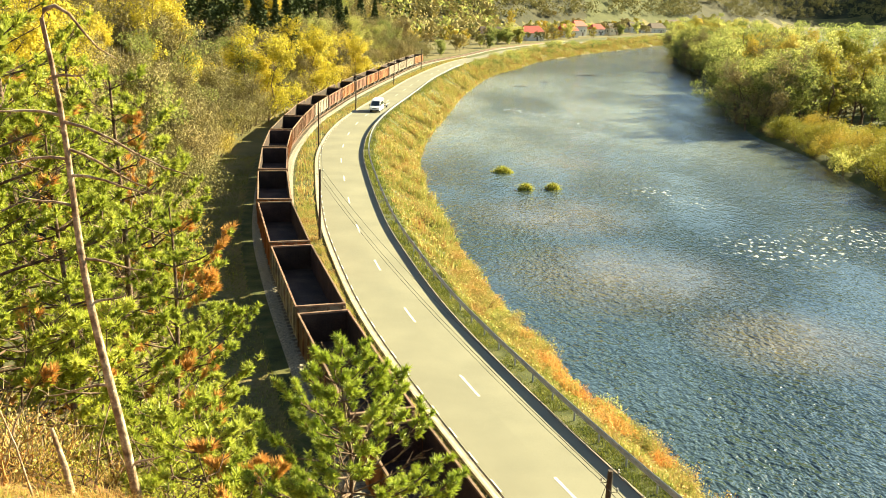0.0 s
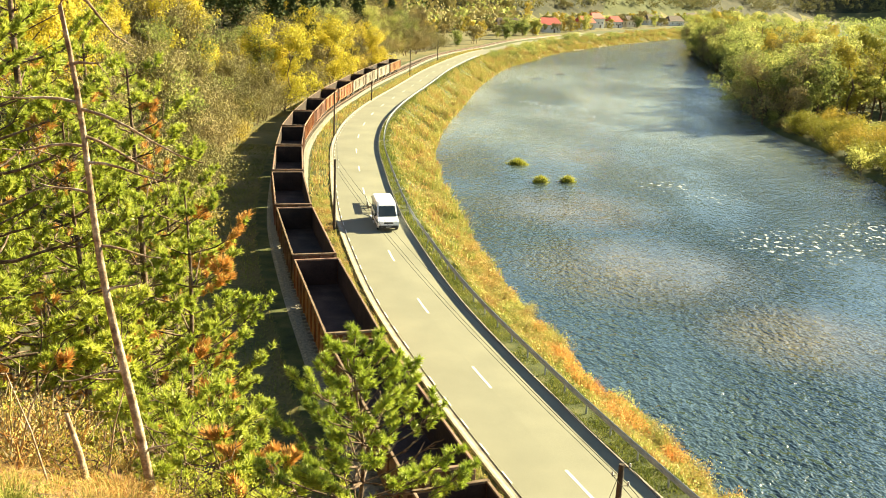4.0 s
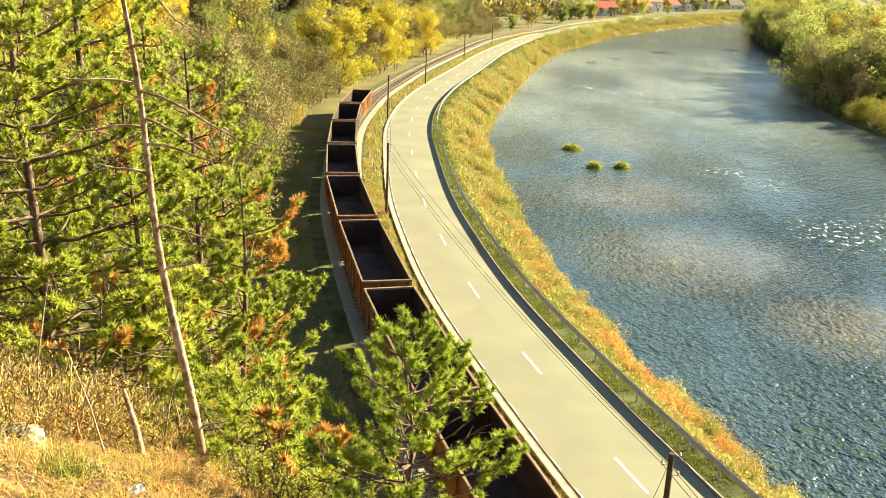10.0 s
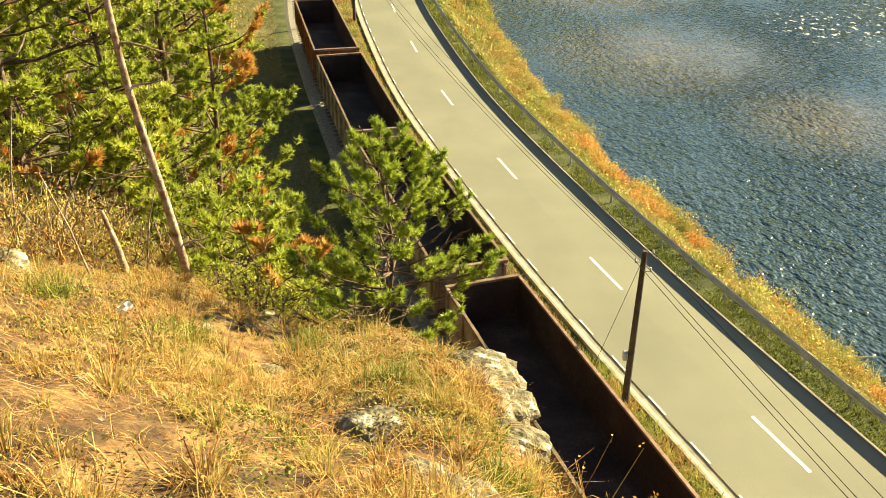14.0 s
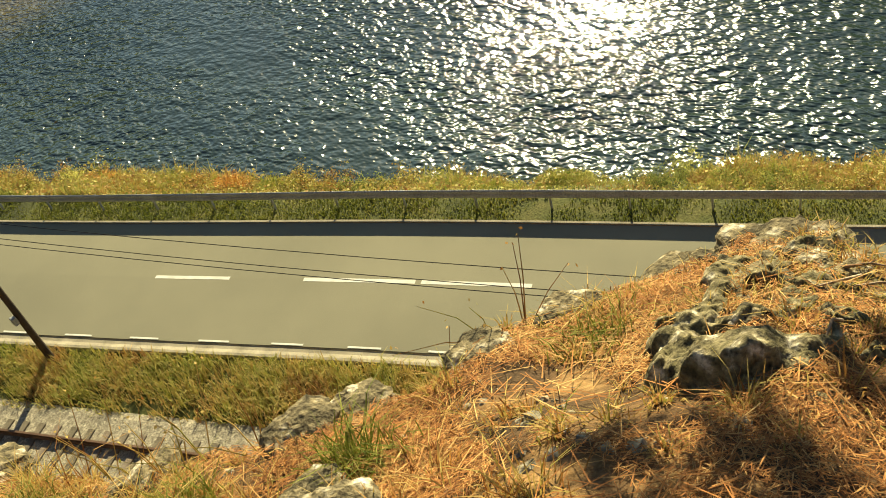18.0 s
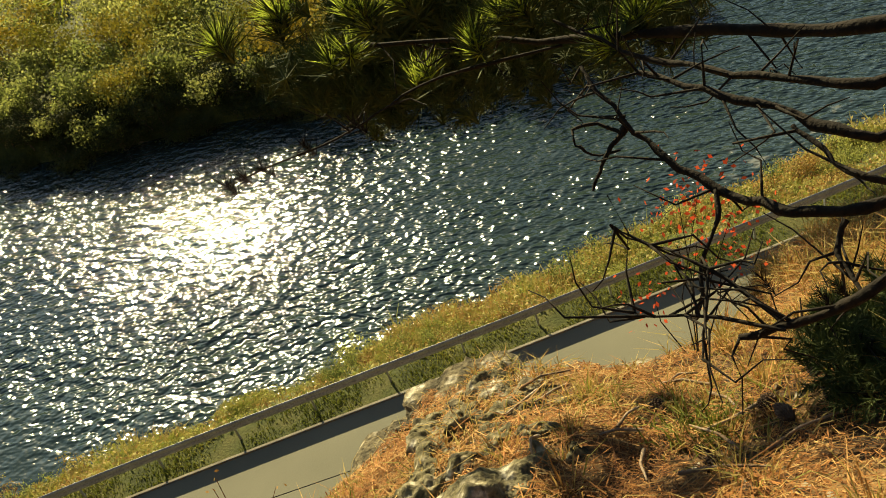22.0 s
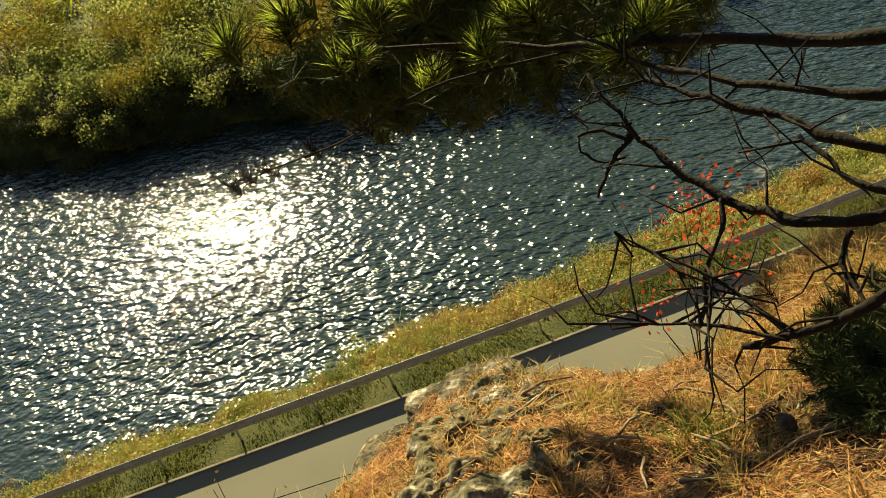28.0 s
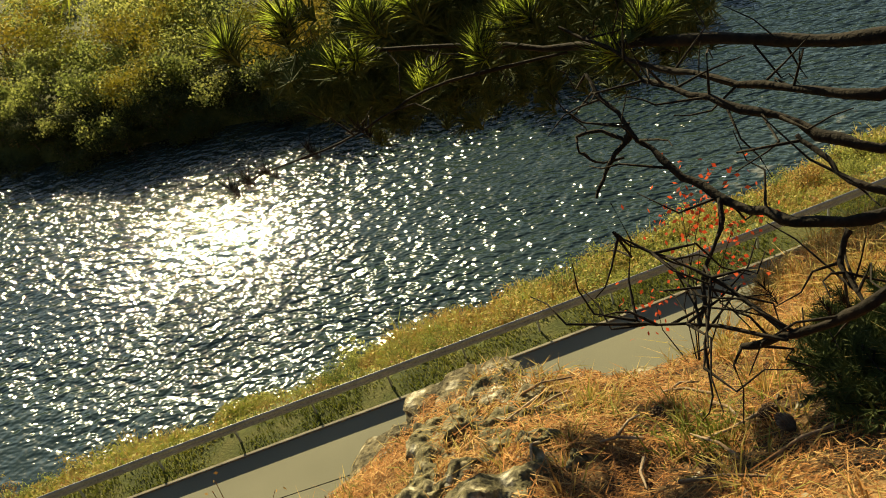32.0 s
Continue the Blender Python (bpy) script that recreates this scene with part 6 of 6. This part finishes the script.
# ---- the old pine beside the camera: bare dark branches and overhanging tufts
def old_pine():
    rng = np.random.default_rng(81)
    tx, ty = polar(114, 3.7)
    z0 = zland(tx, ty) - 0.2
    g = empty("old_pine", pose(0, 0, 0), "old pine with dark bare lower branches and overhanging needle tufts", "pine")
    t = np.linspace(0, 1, 8)
    P = np.stack([tx + 0.1 * np.sin(t * 4), ty + 0 * t, z0 + 6.5 * t], -1)
    V, F = tubes([(P, 0.13 * (1 - 0.5 * t))], 10)
    thing_mesh("trunk", mesh_np("trunk", V, F, True), M_BARK, g)
    root = lambda z: (tx, ty, z)
    BR = [
        ([root(17.7), (2.61, -0.57, 17.89), (2.73, -0.33, 17.84), (2.86, -0.17, 17.82), (3.01, -0.01, 17.85), (3.1, 0.11, 17.9), (3.27, 0.24, 17.99), (3.38, 0.34, 18.08), (3.52, 0.4, 18.14)], 0.018, 0.005, 6),
        ([(3.27, 0.24, 17.98), (3.23, 0.31, 17.92), (3.18, 0.37, 17.86), (3.12, 0.41, 17.79)], 0.009, 0.005, 0),
        ([(3.25, 0.25, 17.95), (3.29, 0.37, 18.01), (3.28, 0.46, 18.0), (3.25, 0.46, 17.94), (3.21, 0.38, 17.89), (3.22, 0.28, 17.9)], 0.006, 0.004, 0),
        ([root(18.3), (3.44, -0.75, 18.11), (3.64, -0.44, 18.06), (3.93, 0.0, 18.02), (4.17, 0.54, 17.93), (4.4, 1.14, 17.98), (4.47, 1.66, 18.02)], 0.024, 0.008, 5),
        ([root(18.2), (3.0, -0.66, 18.12), (3.25, -0.38, 18.07), (3.49, -0.09, 18.04), (3.8, 0.2, 18.0), (4.14, 0.55, 18.08)], 0.016, 0.006, 5),
        ([root(18.0), (2.73, -0.6, 18.07), (2.9, -0.42, 18.09), (3.06, -0.22, 18.12), (3.2, -0.03, 18.14), (3.42, 0.17, 18.12)], 0.016, 0.007, 5),
        ([root(17.9), (2.49, -0.55, 18.07), (2.64, -0.46, 18.07), (2.74, -0.39, 18.11), (2.83, -0.33, 18.14)], 0.013, 0.006, 2),
        ([root(17.6), (2.1, -0.46, 18.06), (2.11, -0.36, 17.97), (2.13, -0.2, 17.89), (2.19, -0.06, 17.81)], 0.014, 0.008, 4),
        ([(2.13, -0.2, 17.89), (2.31, -0.06, 17.94), (2.42, 0.1, 17.99), (2.5, 0.24, 18.02), (2.53, 0.3, 18.06)], 0.006, 0.002, 6),
        ([(2.12, -0.19, 17.89), (2.25, 0.04, 17.87), (2.29, 0.21, 17.84), (2.35, 0.32, 17.85)], 0.005, 0.002, 5),
        ([(2.94, -0.06, 17.84), (2.82, -0.05, 17.77), (2.74, 0.04, 17.66), (2.57, 0.04, 17.56), (2.43, 0.07, 17.48)], 0.007, 0.003, 4),
        ([(4.17, 0.54, 17.93), (3.96, 1.2, 17.99), (3.93, 1.46, 17.88), (3.85, 1.71, 17.81), (3.76, 2.0, 17.8), (3.655, 2.28, 17.77)], 0.0055, 0.003, 3),
        ([(2.54, -0.44, 17.94), (2.48, -0.39, 17.86), (2.31, -0.44, 17.83)], 0.008, 0.005, 4),
    ]
    for pts, r1, r2, twigs in BR:
        r1, r2, twigs = r1 * 1.45, r2 * 1.3, twigs * 2
        P = np.array(pts, float)
        q = np.linspace(0, len(P) - 1, len(P) * 3)
        S = np.stack([np.interp(q, np.arange(len(P)), P[:, c]) for c in range(3)], -1)
        S[1:-1] = (S[:-2] + 2 * S[1:-1] + S[2:]) / 4
        S[1:-1] += rng.normal(size=S[1:-1].shape) * r1 * 0.25
        lines = [(S, np.linspace(r1, r2, len(S)) * (1 + 0.15 * rng.normal(size=len(S))))]
        for _ in range(twigs):
            i = rng.integers(len(S) // 3, len(S))
            c = S[i]
            k = rng.uniform(0.12, 0.4)
            d = rng.normal(size=3) * [0.5, 0.8, 0.6]
            e = c + d / np.linalg.norm(d) * k
            mid = (c + e) / 2 + rng.normal(size=3) * 0.05
            lines.append((np.stack([c, (c + mid) / 2, mid, (mid + e) / 2 + rng.normal(size=3) * 0.02, e]), np.linspace(0.006, 0.002, 5)))
        V, F = tubes(lines, 6)
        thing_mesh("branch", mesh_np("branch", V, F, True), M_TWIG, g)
    # overhanging needles: dense mass of shoots coloured shade-dark, a few tufts coloured sunlit above
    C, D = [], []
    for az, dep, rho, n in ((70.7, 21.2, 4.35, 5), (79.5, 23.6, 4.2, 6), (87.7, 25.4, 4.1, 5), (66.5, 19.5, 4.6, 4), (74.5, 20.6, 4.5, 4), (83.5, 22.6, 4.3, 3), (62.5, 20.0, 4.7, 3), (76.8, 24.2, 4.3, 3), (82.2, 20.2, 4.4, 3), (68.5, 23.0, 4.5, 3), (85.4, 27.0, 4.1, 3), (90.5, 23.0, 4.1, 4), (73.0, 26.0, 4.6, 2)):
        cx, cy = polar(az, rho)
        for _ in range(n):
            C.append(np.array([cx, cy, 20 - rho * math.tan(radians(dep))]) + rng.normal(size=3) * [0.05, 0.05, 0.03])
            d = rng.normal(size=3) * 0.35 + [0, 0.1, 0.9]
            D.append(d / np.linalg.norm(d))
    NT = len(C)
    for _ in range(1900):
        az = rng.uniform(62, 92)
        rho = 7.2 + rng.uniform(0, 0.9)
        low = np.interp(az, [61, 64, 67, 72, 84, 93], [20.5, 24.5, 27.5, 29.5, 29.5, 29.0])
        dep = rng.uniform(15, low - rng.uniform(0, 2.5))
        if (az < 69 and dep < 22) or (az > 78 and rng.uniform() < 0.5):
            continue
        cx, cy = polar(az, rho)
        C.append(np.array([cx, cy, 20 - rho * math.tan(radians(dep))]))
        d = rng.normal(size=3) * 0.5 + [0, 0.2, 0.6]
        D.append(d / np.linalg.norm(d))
    # limbs that carry the overhanging needles
    for z_, far in ((19.2, (6.9, 2.9, 17.75)), (19.6, (7.3, 1.5, 17.6))):
        B = np.array([root(z_), (4.6, -0.3, z_ + 0.15), (5.9, 0.6, z_ - 0.35), far])
        q = np.linspace(0, 3, 14)
        S = np.stack([np.interp(q, np.arange(4), B[:, c]) for c in range(3)], -1)
        V, F = tubes([(S, np.linspace(0.05, 0.012, 14))], 6)
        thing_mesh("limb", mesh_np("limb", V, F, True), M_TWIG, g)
    # a higher bough, out of view, added so its shade falls on the knoll
    B = np.array([root(19.4), (3.9, -0.2, 19.5), (4.3, 1.2, 19.35), (4.6, 2.6, 19.25), (4.7, 3.3, 19.2)])
    q = np.linspace(0, 4, 20)
    S = np.stack([np.interp(q, np.arange(5), B[:, c]) for c in range(3)], -1)
    lines, K, KD = [(S, np.linspace(0.045, 0.012, 20))], [], []
    for _ in range(26):
        c = S[rng.integers(14, 20)]
        e = c + rng.normal(size=3) * [0.42, 0.36, 0.2]
        lines.append((np.stack([c, (c + e) / 2 + [0, 0, 0.03], e]), np.array([0.008, 0.006, 0.004])))
        for w_ in (1.0, 0.7, 0.45):
            K.append(c + (e - c) * w_ + rng.normal(size=3) * 0.03)
            d = (e - c) / np.linalg.norm(e - c) + [0, 0, 0.3]
            KD.append(d / np.linalg.norm(d))
    V, F = tubes(lines, 5)
    thing_mesh("bough", mesh_np("bough", V, F, True), M_TWIG, g)
    V, F = needles(np.array(K), np.array(KD), rng, 46, 0.13, 0.011, 1.1, 0.15)
    thing_mesh("bough_foliage", mesh_np("bough_foliage", V, F), M_NEEDLE, g)
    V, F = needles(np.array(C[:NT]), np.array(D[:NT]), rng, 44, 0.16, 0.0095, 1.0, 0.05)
    thing_mesh("tuft_foliage", mesh_np("tuft_foliage", V, F), M_NEEDLE_SUNLIT, g, "needle tufts in a lighter sunlit green")
    # the dark conifer colour carries the shade inside this crown
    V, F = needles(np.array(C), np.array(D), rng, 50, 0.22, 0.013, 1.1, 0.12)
    thing_mesh("foliage", mesh_np("foliage", V, F), M_CONIFER, g, "needles coloured dark for the crown's shade")
    C = np.array([(2.18, -0.3, 17.97), (2.31, -0.15, 17.94), (2.25, -0.36, 17.93)])
    V, F = needles(C, np.array([(0, 0.4, 0.9)] * 3), rng, 50, 0.07, 0.003)
    # tufts hanging against the glitter, their backlit darkness put into the colour
    C = np.array([(3.69, 2.19, 17.81), (3.83, 1.87, 17.83), (3.73, 2.08, 17.8), (3.66, 2.27, 17.78), (3.9, 1.6, 17.86)])
    V2, F2 = needles(C, np.array([(-0.2, 0.5, 0.84)] * 5), rng, 44, 0.1, 0.008, 1.3)
    V, F = np.vstack([V, V2]), np.vstack([F, F2 + len(V)])
    thing_mesh("withered_foliage", mesh_np("withered_foliage", V, F), M_TWIG, g, "withered brown needles and tufts coloured as dark silhouettes")


old_pine()


# ---- a red-leaved shrub on the cliff edge
def red_shrub():
    rng = np.random.default_rng(83)
    x, y = polar(88, 3.4)
    z = zland(x, y)
    g = empty("red_shrub", pose(x, y, z), "thin shrub with a few bright red autumn leaves", "shrub")
    lines, tips = [], []
    for a, r in ((88.4, 36.4), (90, 36), (92.2, 37.5), (89.5, 38.5), (85.4, 42.1), (91, 39.5)):
        d = 3.55
        e = np.array([d * math.sin(radians(a)) - x, d * math.cos(radians(a)) - y, 20 - d * math.tan(radians(r)) - z])
        lines.append((np.stack([[0, 0, -0.1], e * 0.5 + rng.normal(size=3) * 0.05, e]), np.array([0.004, 0.003, 0.0015])))
        tips += [e + rng.normal(size=3) * 0.1 for _ in range(42)]
    V, F = tubes(lines, 5)
    thing_mesh("stem", mesh_np("stem", V, F, True), M_TWIG, g)
    V, F = leaf_quads(np.array(tips), 0.03, rng)
    thing_mesh("foliage", mesh_np("foliage", V, F), M_LEAF_RED, g)


red_shrub()


# ---- islets and driftwood in the river
def islet(x, y, r, seed):
    rng = np.random.default_rng(seed)
    n = 700
    a, q = rng.uniform(0, 2 * np.pi, n), np.abs(rng.normal(size=n)) * r * 0.5
    P = np.stack([x + np.cos(a) * q * 1.5, y + np.sin(a) * q, np.full(n, WATER - 0.05)], -1)
    thing_mesh("grass_islet", blade_mesh("grass_islet", P, 0.9 * np.exp(-((q / r) ** 2) * 1.5) + 0.1, 0.1, rng, 0.8), M_ISLET, label="small tuft of green grass standing in the shallow river", category="islet", group="grass islets", kind="stuff")


islet(8.3, 133.1, 1.1, 1), islet(10.6, 120.7, 0.7, 2), islet(14.2, 121.5, 0.7, 3)
for x, y, ln, rot in ((75.4, 319, 4, 20), (73.8, 343, 6, 5), (47, 319, 8, 0), (20.8, 272, 4, 15), (29.1, 287.7, 3, -20)):
    g = empty("driftwood", pose(x, y, WATER, 0, 0, rot), "dark driftwood log stranded in the shallow river", "driftwood", "driftwood")
    V, F = tubes([(np.array([(-ln / 2, 0, -0.05), (-ln * 0.2, 0.2, 0.0), (ln * 0.1, 0.3, 0.02), (ln / 2, -0.1, 0.0)]), np.array([0.09, 0.12, 0.12, 0.05]))], 8)
    thing_mesh("log", mesh_np("log", V, F, True), M_BARK, g)
    for q in range(5):
        bm = bmesh.new()
        cyl(bm, (ln * (q / 9 - 0.3), 0.1, 0.0), (ln * (q / 9 - 0.3) + 0.7 * math.sin(q * 5), 0.9 * math.cos(q * 3), 0.4 + 0.3 * math.sin(q * 7)), 0.06, 0.02, 5)
        part("branch", bm, M_BARK, g)


# ---- tall reeds at the water's edge
def reed_clump(y0, d, h, r, seed, mat=None, label="tall rusty orange reeds at the water's edge"):
    rng = np.random.default_rng(seed)
    x, y = ROAD.at(s_of(ROAD, y0), d)
    x, y = float(x), float(y)
    z = zland(x, y)
    g = empty("reed_clump", pose(x, y, z), label, "reeds", "reed clumps on the river bank")
    n = int(420 * r)
    a, q = rng.uniform(0, 2 * np.pi, n), np.sqrt(rng.uniform(0, 1, n)) * r
    P = np.stack([np.cos(a) * q, np.sin(a) * q, 0 * a - 0.1], -1)
    P[:, 2] += land(P[:, 0] + x, P[:, 1] + y)[0] - z
    hh = h * (1 - 0.45 * (q / r) ** 2)
    thing_mesh("stem_mass", blade_mesh("stem_mass", P, hh, 0.03, rng, 0.32, a), mat or M_REED, g, kind="stuff")
    top = np.stack([np.cos(a) * q * 1.35, np.sin(a) * q * 1.35, P[:, 2] + hh * rng.uniform(0.5, 1.0, n)], -1)
    V, F = leaf_quads(top, 0.13 * rng.uniform(0.6, 1.4, n), rng, 0.3)
    thing_mesh("plume_mass", mesh_np("plume_mass", V, F), mat or M_REED, g, "feathery pale seed plumes", kind="stuff")


RR = np.random.default_rng(95)
for k, y0 in enumerate((59, 56.5, 53.2, 51.4, 49.8, 48.2, 46.8, 44.5, 42.5, 40.8, 38.6, 36.2, 34, 31.5, 29.8, 27.5)):
    orange = 43 < y0 < 55
    reed_clump(y0, RR.uniform(7.6, 9.6), RR.uniform(1.0, 1.6), RR.uniform(0.7, 1.15) if orange else RR.uniform(0.45, 0.8), 300 + k, None if orange or k % 3 == 0 else M_BANK,
               "tall rusty orange reeds at the water's edge" if orange or k % 3 == 0 else "tall golden weeds at the water's edge")
for k, (y0, d, h) in enumerate(((24.6, 8.0, 1.0), (23.2, 7.8, 0.8), (21.4, 8.1, 1.15), (20.2, 7.9, 1.1), (18.9, 8.0, 0.7), (14.6, 8.4, 1.0), (13.9, 8.6, 0.9), (9.4, 8.8, 0.6), (4.6, 9.2, 0.9))):
    reed_clump(y0, d, h, RR.uniform(0.4, 0.65), 330 + k, M_BANK, "tall golden weeds at the water's edge")


# ---- the limestone outcrop on the knoll
def outcrop():
    az, d = np.meshgrid(np.linspace(55, 80, 130), np.linspace(1.95, 3.75, 160))
    lip = 2.16 + 0.2 * (fbm(az * 0.16, az * 0, 61) - 0.47) + 0.02 * np.abs(az - 64)
    x, y = d * np.sin(np.radians(az)), d * np.cos(np.radians(az))
    side = smooth(55.5, 59, az + 2 * vnoise(d * 4, az * 0, 62)) * smooth(79.5, 75, az + 2 * vnoise(d * 5, az * 0, 63))
    top = smooth(lip, lip + 0.09, d) * (1 - 0.9 * smooth(2.3, 2.95, d)) * (1 - 0.75 * smooth(65, 70, az)) * side
    pits = smooth(0.55, 0.75, vnoise(x * 9, y * 9, 64)) * 0.06 + smooth(0.55, 0.7, vnoise(x * 21, y * 21, 65)) * 0.015
    rough = 0.11 * (fbm(x * 3.5, y * 3.5, 66, 5) - 0.47) + 0.09 * (fbm(x * 9, y * 9, 69) - 0.47) + 0.07 * np.abs(fbm(x * 16, y * 16, 67) - 0.47)
    bare = smooth(0.4, 0.5, fbm(x * 2.2, y * 2.2, 68) + 0.12 * top)
    z = land(x, y)[0] + 0.16 * top + (rough - pits * bare) * np.minimum(1, side * 2) - 0.07 * (1 - side) - 0.15 * (1 - bare) * smooth(2.35, 2.6, d) - 0.06 * smooth(lip, lip - 0.08, d) + 0.015
    n, k = x.shape
    i = (np.arange(n - 1)[:, None] * k + np.arange(k - 1)[None, :]).ravel()
    thing_mesh("rock_outcrop", mesh_np("rock_outcrop", np.stack([x, y, z], -1).reshape(-1, 3), np.stack([i, i + k, i + k + 1, i + 1], -1), True), M_OUTCROP,
               label="pitted mossy limestone outcrop with pale lichen on the knoll", category="rock", group="rocks on the slope")


outcrop()
for k in range(16):
    rock(RR.uniform(62, 78), RR.uniform(2.6, 3.5), RR.uniform(0.03, 0.075), 60 + k, 0.45, 0.075, "small pale limestone chip lying on the outcrop")


# ---- what lies on the knoll: twigs, cones and a scrap of paper
for k in range(14):
    _x, _y = polar(RR.uniform(70, 97), RR.uniform(2.2, 3.3))
    _a, _l = RR.uniform(0, 6.3), RR.uniform(0.12, 0.3)
    _P = [(_x + _l * q * math.cos(_a), _y + _l * q * math.sin(_a) + 0.02 * math.sin(3 * q + k)) for q in (0, 0.5, 1)]
    stick("fallen_twig", [(px, py, zland(px, py) + 0.045 + 0.02 * (i == 1)) for i, (px, py) in enumerate(_P)], 0.009, "pale broken twig lying on the pine needles")


def pine_cone(az, d, turn):
    x, y = polar(az, d)
    bm = bmesh.new()
    for i in range(9):
        f = i / 8
        r = 0.026 * math.sin(0.5 + 2.4 * f)
        for j in range(8):
            a = j * 0.785 + i * 0.42
            bmesh.ops.create_cone(bm, cap_ends=True, segments=4, radius1=0.011, radius2=0.003, depth=0.016,
                                  matrix=Matrix.Translation((r * math.cos(a), r * math.sin(a), 0.07 * f)) @ Euler((0, 1.2 - 0.5 * f, a)).to_matrix().to_4x4())
    cyl(bm, (0, 0, -0.004), (0, 0, 0.07), 0.016, 0.008, 8)
    ob = part("pine_cone", bm, M_BARK, None)
    tagged(ob, "open brown pine cone lying among the needles", "pine cone", "pine cones on the knoll")
    ob.matrix_basis = pose(x, y, zland(x, y) + 0.045, 80, 0, turn)


for _az, _d, _t in ((92.5, 2.62, 20), (95.0, 2.45, 130), (88.0, 2.3, 250), (83.5, 2.8, 310), (97.0, 2.75, 75)):
    pine_cone(_az, _d, _t)
_x, _y = polar(-24.0, 6.75)
bm = bmesh.new()
bmesh.ops.create_grid(bm, x_segments=5, y_segments=4, size=0.5)
for v in bm.verts:
    v.co = Vector((v.co.x * 0.13, v.co.y * 0.08, 0.02 * noise.noise(v.co * 5.1)))
bmesh.ops.solidify(bm, geom=bm.faces[:], thickness=0.002)
scrap = tagged(part("paper_scrap", bm, M_WHITE, None), "small crumpled white scrap of paper in the dry grass", "litter")
scrap.matrix_basis = pose(_x, _y, zland(_x, _y) + 0.06, 12, -18, 35)


# ---- dry shrubs on the near slope
def slope_shrubs():
    rng = np.random.default_rng(91)
    G = "dry shrubs on the slope"
    protos = [broadleaf("dry_shrub", 1.5, 1.5, M_GRASS_DRY, 71, 420, 0.055, "thin dry shrub with rusty leaves", "shrub", 7, 0.1, G, M_GRASS_DRY, twigs=160),
              broadleaf("leafy_shrub", 1.2, 1.4, M_ISLET, 72, 700, 0.06, "low yellow-green shrub on the slope", "shrub", 8, 0.1, G),
              broadleaf("rusty_shrub", 1.3, 1.6, M_REED, 73, 520, 0.055, "twiggy shrub with orange autumn leaves", "shrub", 8, 0.1, G, M_GRASS_DRY, twigs=220)]
    spots = []
    for az, d, k in ((-31, 8.6, 0), (-28, 9.4, 0), (-33, 9.8, 0), (-25, 10.2, 0), (-30, 10.8, 1), (-17.5, 9.8, 1), (-15, 9.3, 1), (-21.5, 10.4, 0), (-23.8, 9.8, 1), (-34, 7.6, 1), (-12.8, 9.0, 1), (-27, 11.5, 0), (-19, 11.3, 1), (-16.2, 9.2, 1), (-14.0, 9.5, 1)):
        spots.append((*polar(az, d), k))
    for _ in range(30):
        spots.append((*polar(rng.uniform(-36, -23.5), rng.uniform(9.5, 15)), int(rng.choice([0, 0, 2, 2, 1]))))
    grove(protos, spots, rng, smin=0.35, smax=0.62, sink=0.05)


slope_shrubs()


# ---- dark junipers added for the patch of shade beside the old pine
def juniper(az, d, h, wd, seed):
    rng = np.random.default_rng(seed)
    x, y = polar(az, d)
    z = zland(x, y)
    g = empty("juniper_bush", pose(x, y, z), "dark juniper bush added for the shade on the rocky slope", "bush", "junipers on the slope")
    lines, C, D = [], [], []
    for _ in range(46):
        a, f = rng.uniform(0, 2 * np.pi), rng.uniform(0.2, 1)
        e = np.array([np.cos(a) * wd * 0.5 * f, np.sin(a) * wd * 0.5 * f, h * rng.uniform(0.25, 1) * (1.15 - 0.5 * f)])
        lines.append((np.stack([[0, 0, -0.05], e * 0.5 + rng.normal(size=3) * 0.04, e]), np.array([0.008, 0.005, 0.002])))
        for q in (0.55, 0.75, 0.9, 1.0):
            C.append(e * q + rng.normal(size=3) * 0.05)
            D.append(e / np.linalg.norm(e))
    V, F = tubes(lines, 4)
    thing_mesh("stem", mesh_np("stem", V, F, True), M_TWIG, g)
    V, F = needles(np.array(C), np.array(D), rng, 40, 0.07, 0.006, 1.3)
    thing_mesh("foliage", mesh_np("foliage", V, F), M_CONIFER, g)


for az, d, h, wd, sd in ((101, 2.7, 0.14, 0.55, 5), (105, 2.6, 0.18, 0.7, 6), (99.5, 3.1, 0.12, 0.5, 7), (103, 3.2, 0.16, 0.7, 8)):
    juniper(az, d, h, wd, sd)
sleepers()


# ---- what moves
def motions():
    """The train and the minibus with its trailer both run towards decreasing s."""
    for k, wagon in enumerate(WAGONS):
        rows = []
        for t in np.arange(0, 33.0, 1.0):
            s = 1132.4 - 15.95 * t - 6.6 - 14.45 * k
            (xa, ya), (xb, yb) = RAIL.at(s + 4.5), RAIL.at(s - 4.5)
            rows.append((float(t), pose((xa + xb) / 2, (ya + yb) / 2, RAIL_TOP, 0, 0, math.degrees(math.atan2(yb - ya, xb - xa)))))
        walk(wagon, rows)
    for ob, back, reach in ((VAN, 0.0, 1.9), (TRAILER, 6.4, 1.5)):
        rows = []
        for t in np.arange(0, 33.0, 1.0):
            s = 1006.9 - 22.7 * t + back
            (xa, ya), (xb, yb) = ROAD.at(s + reach, 0.85), ROAD.at(s - reach, 0.85)
            rows.append((float(t), pose((xa + xb) / 2, (ya + yb) / 2, 0.03, 0, 0, math.degrees(math.atan2(yb - ya, xb - xa)))))
        walk(ob, rows)


motions()
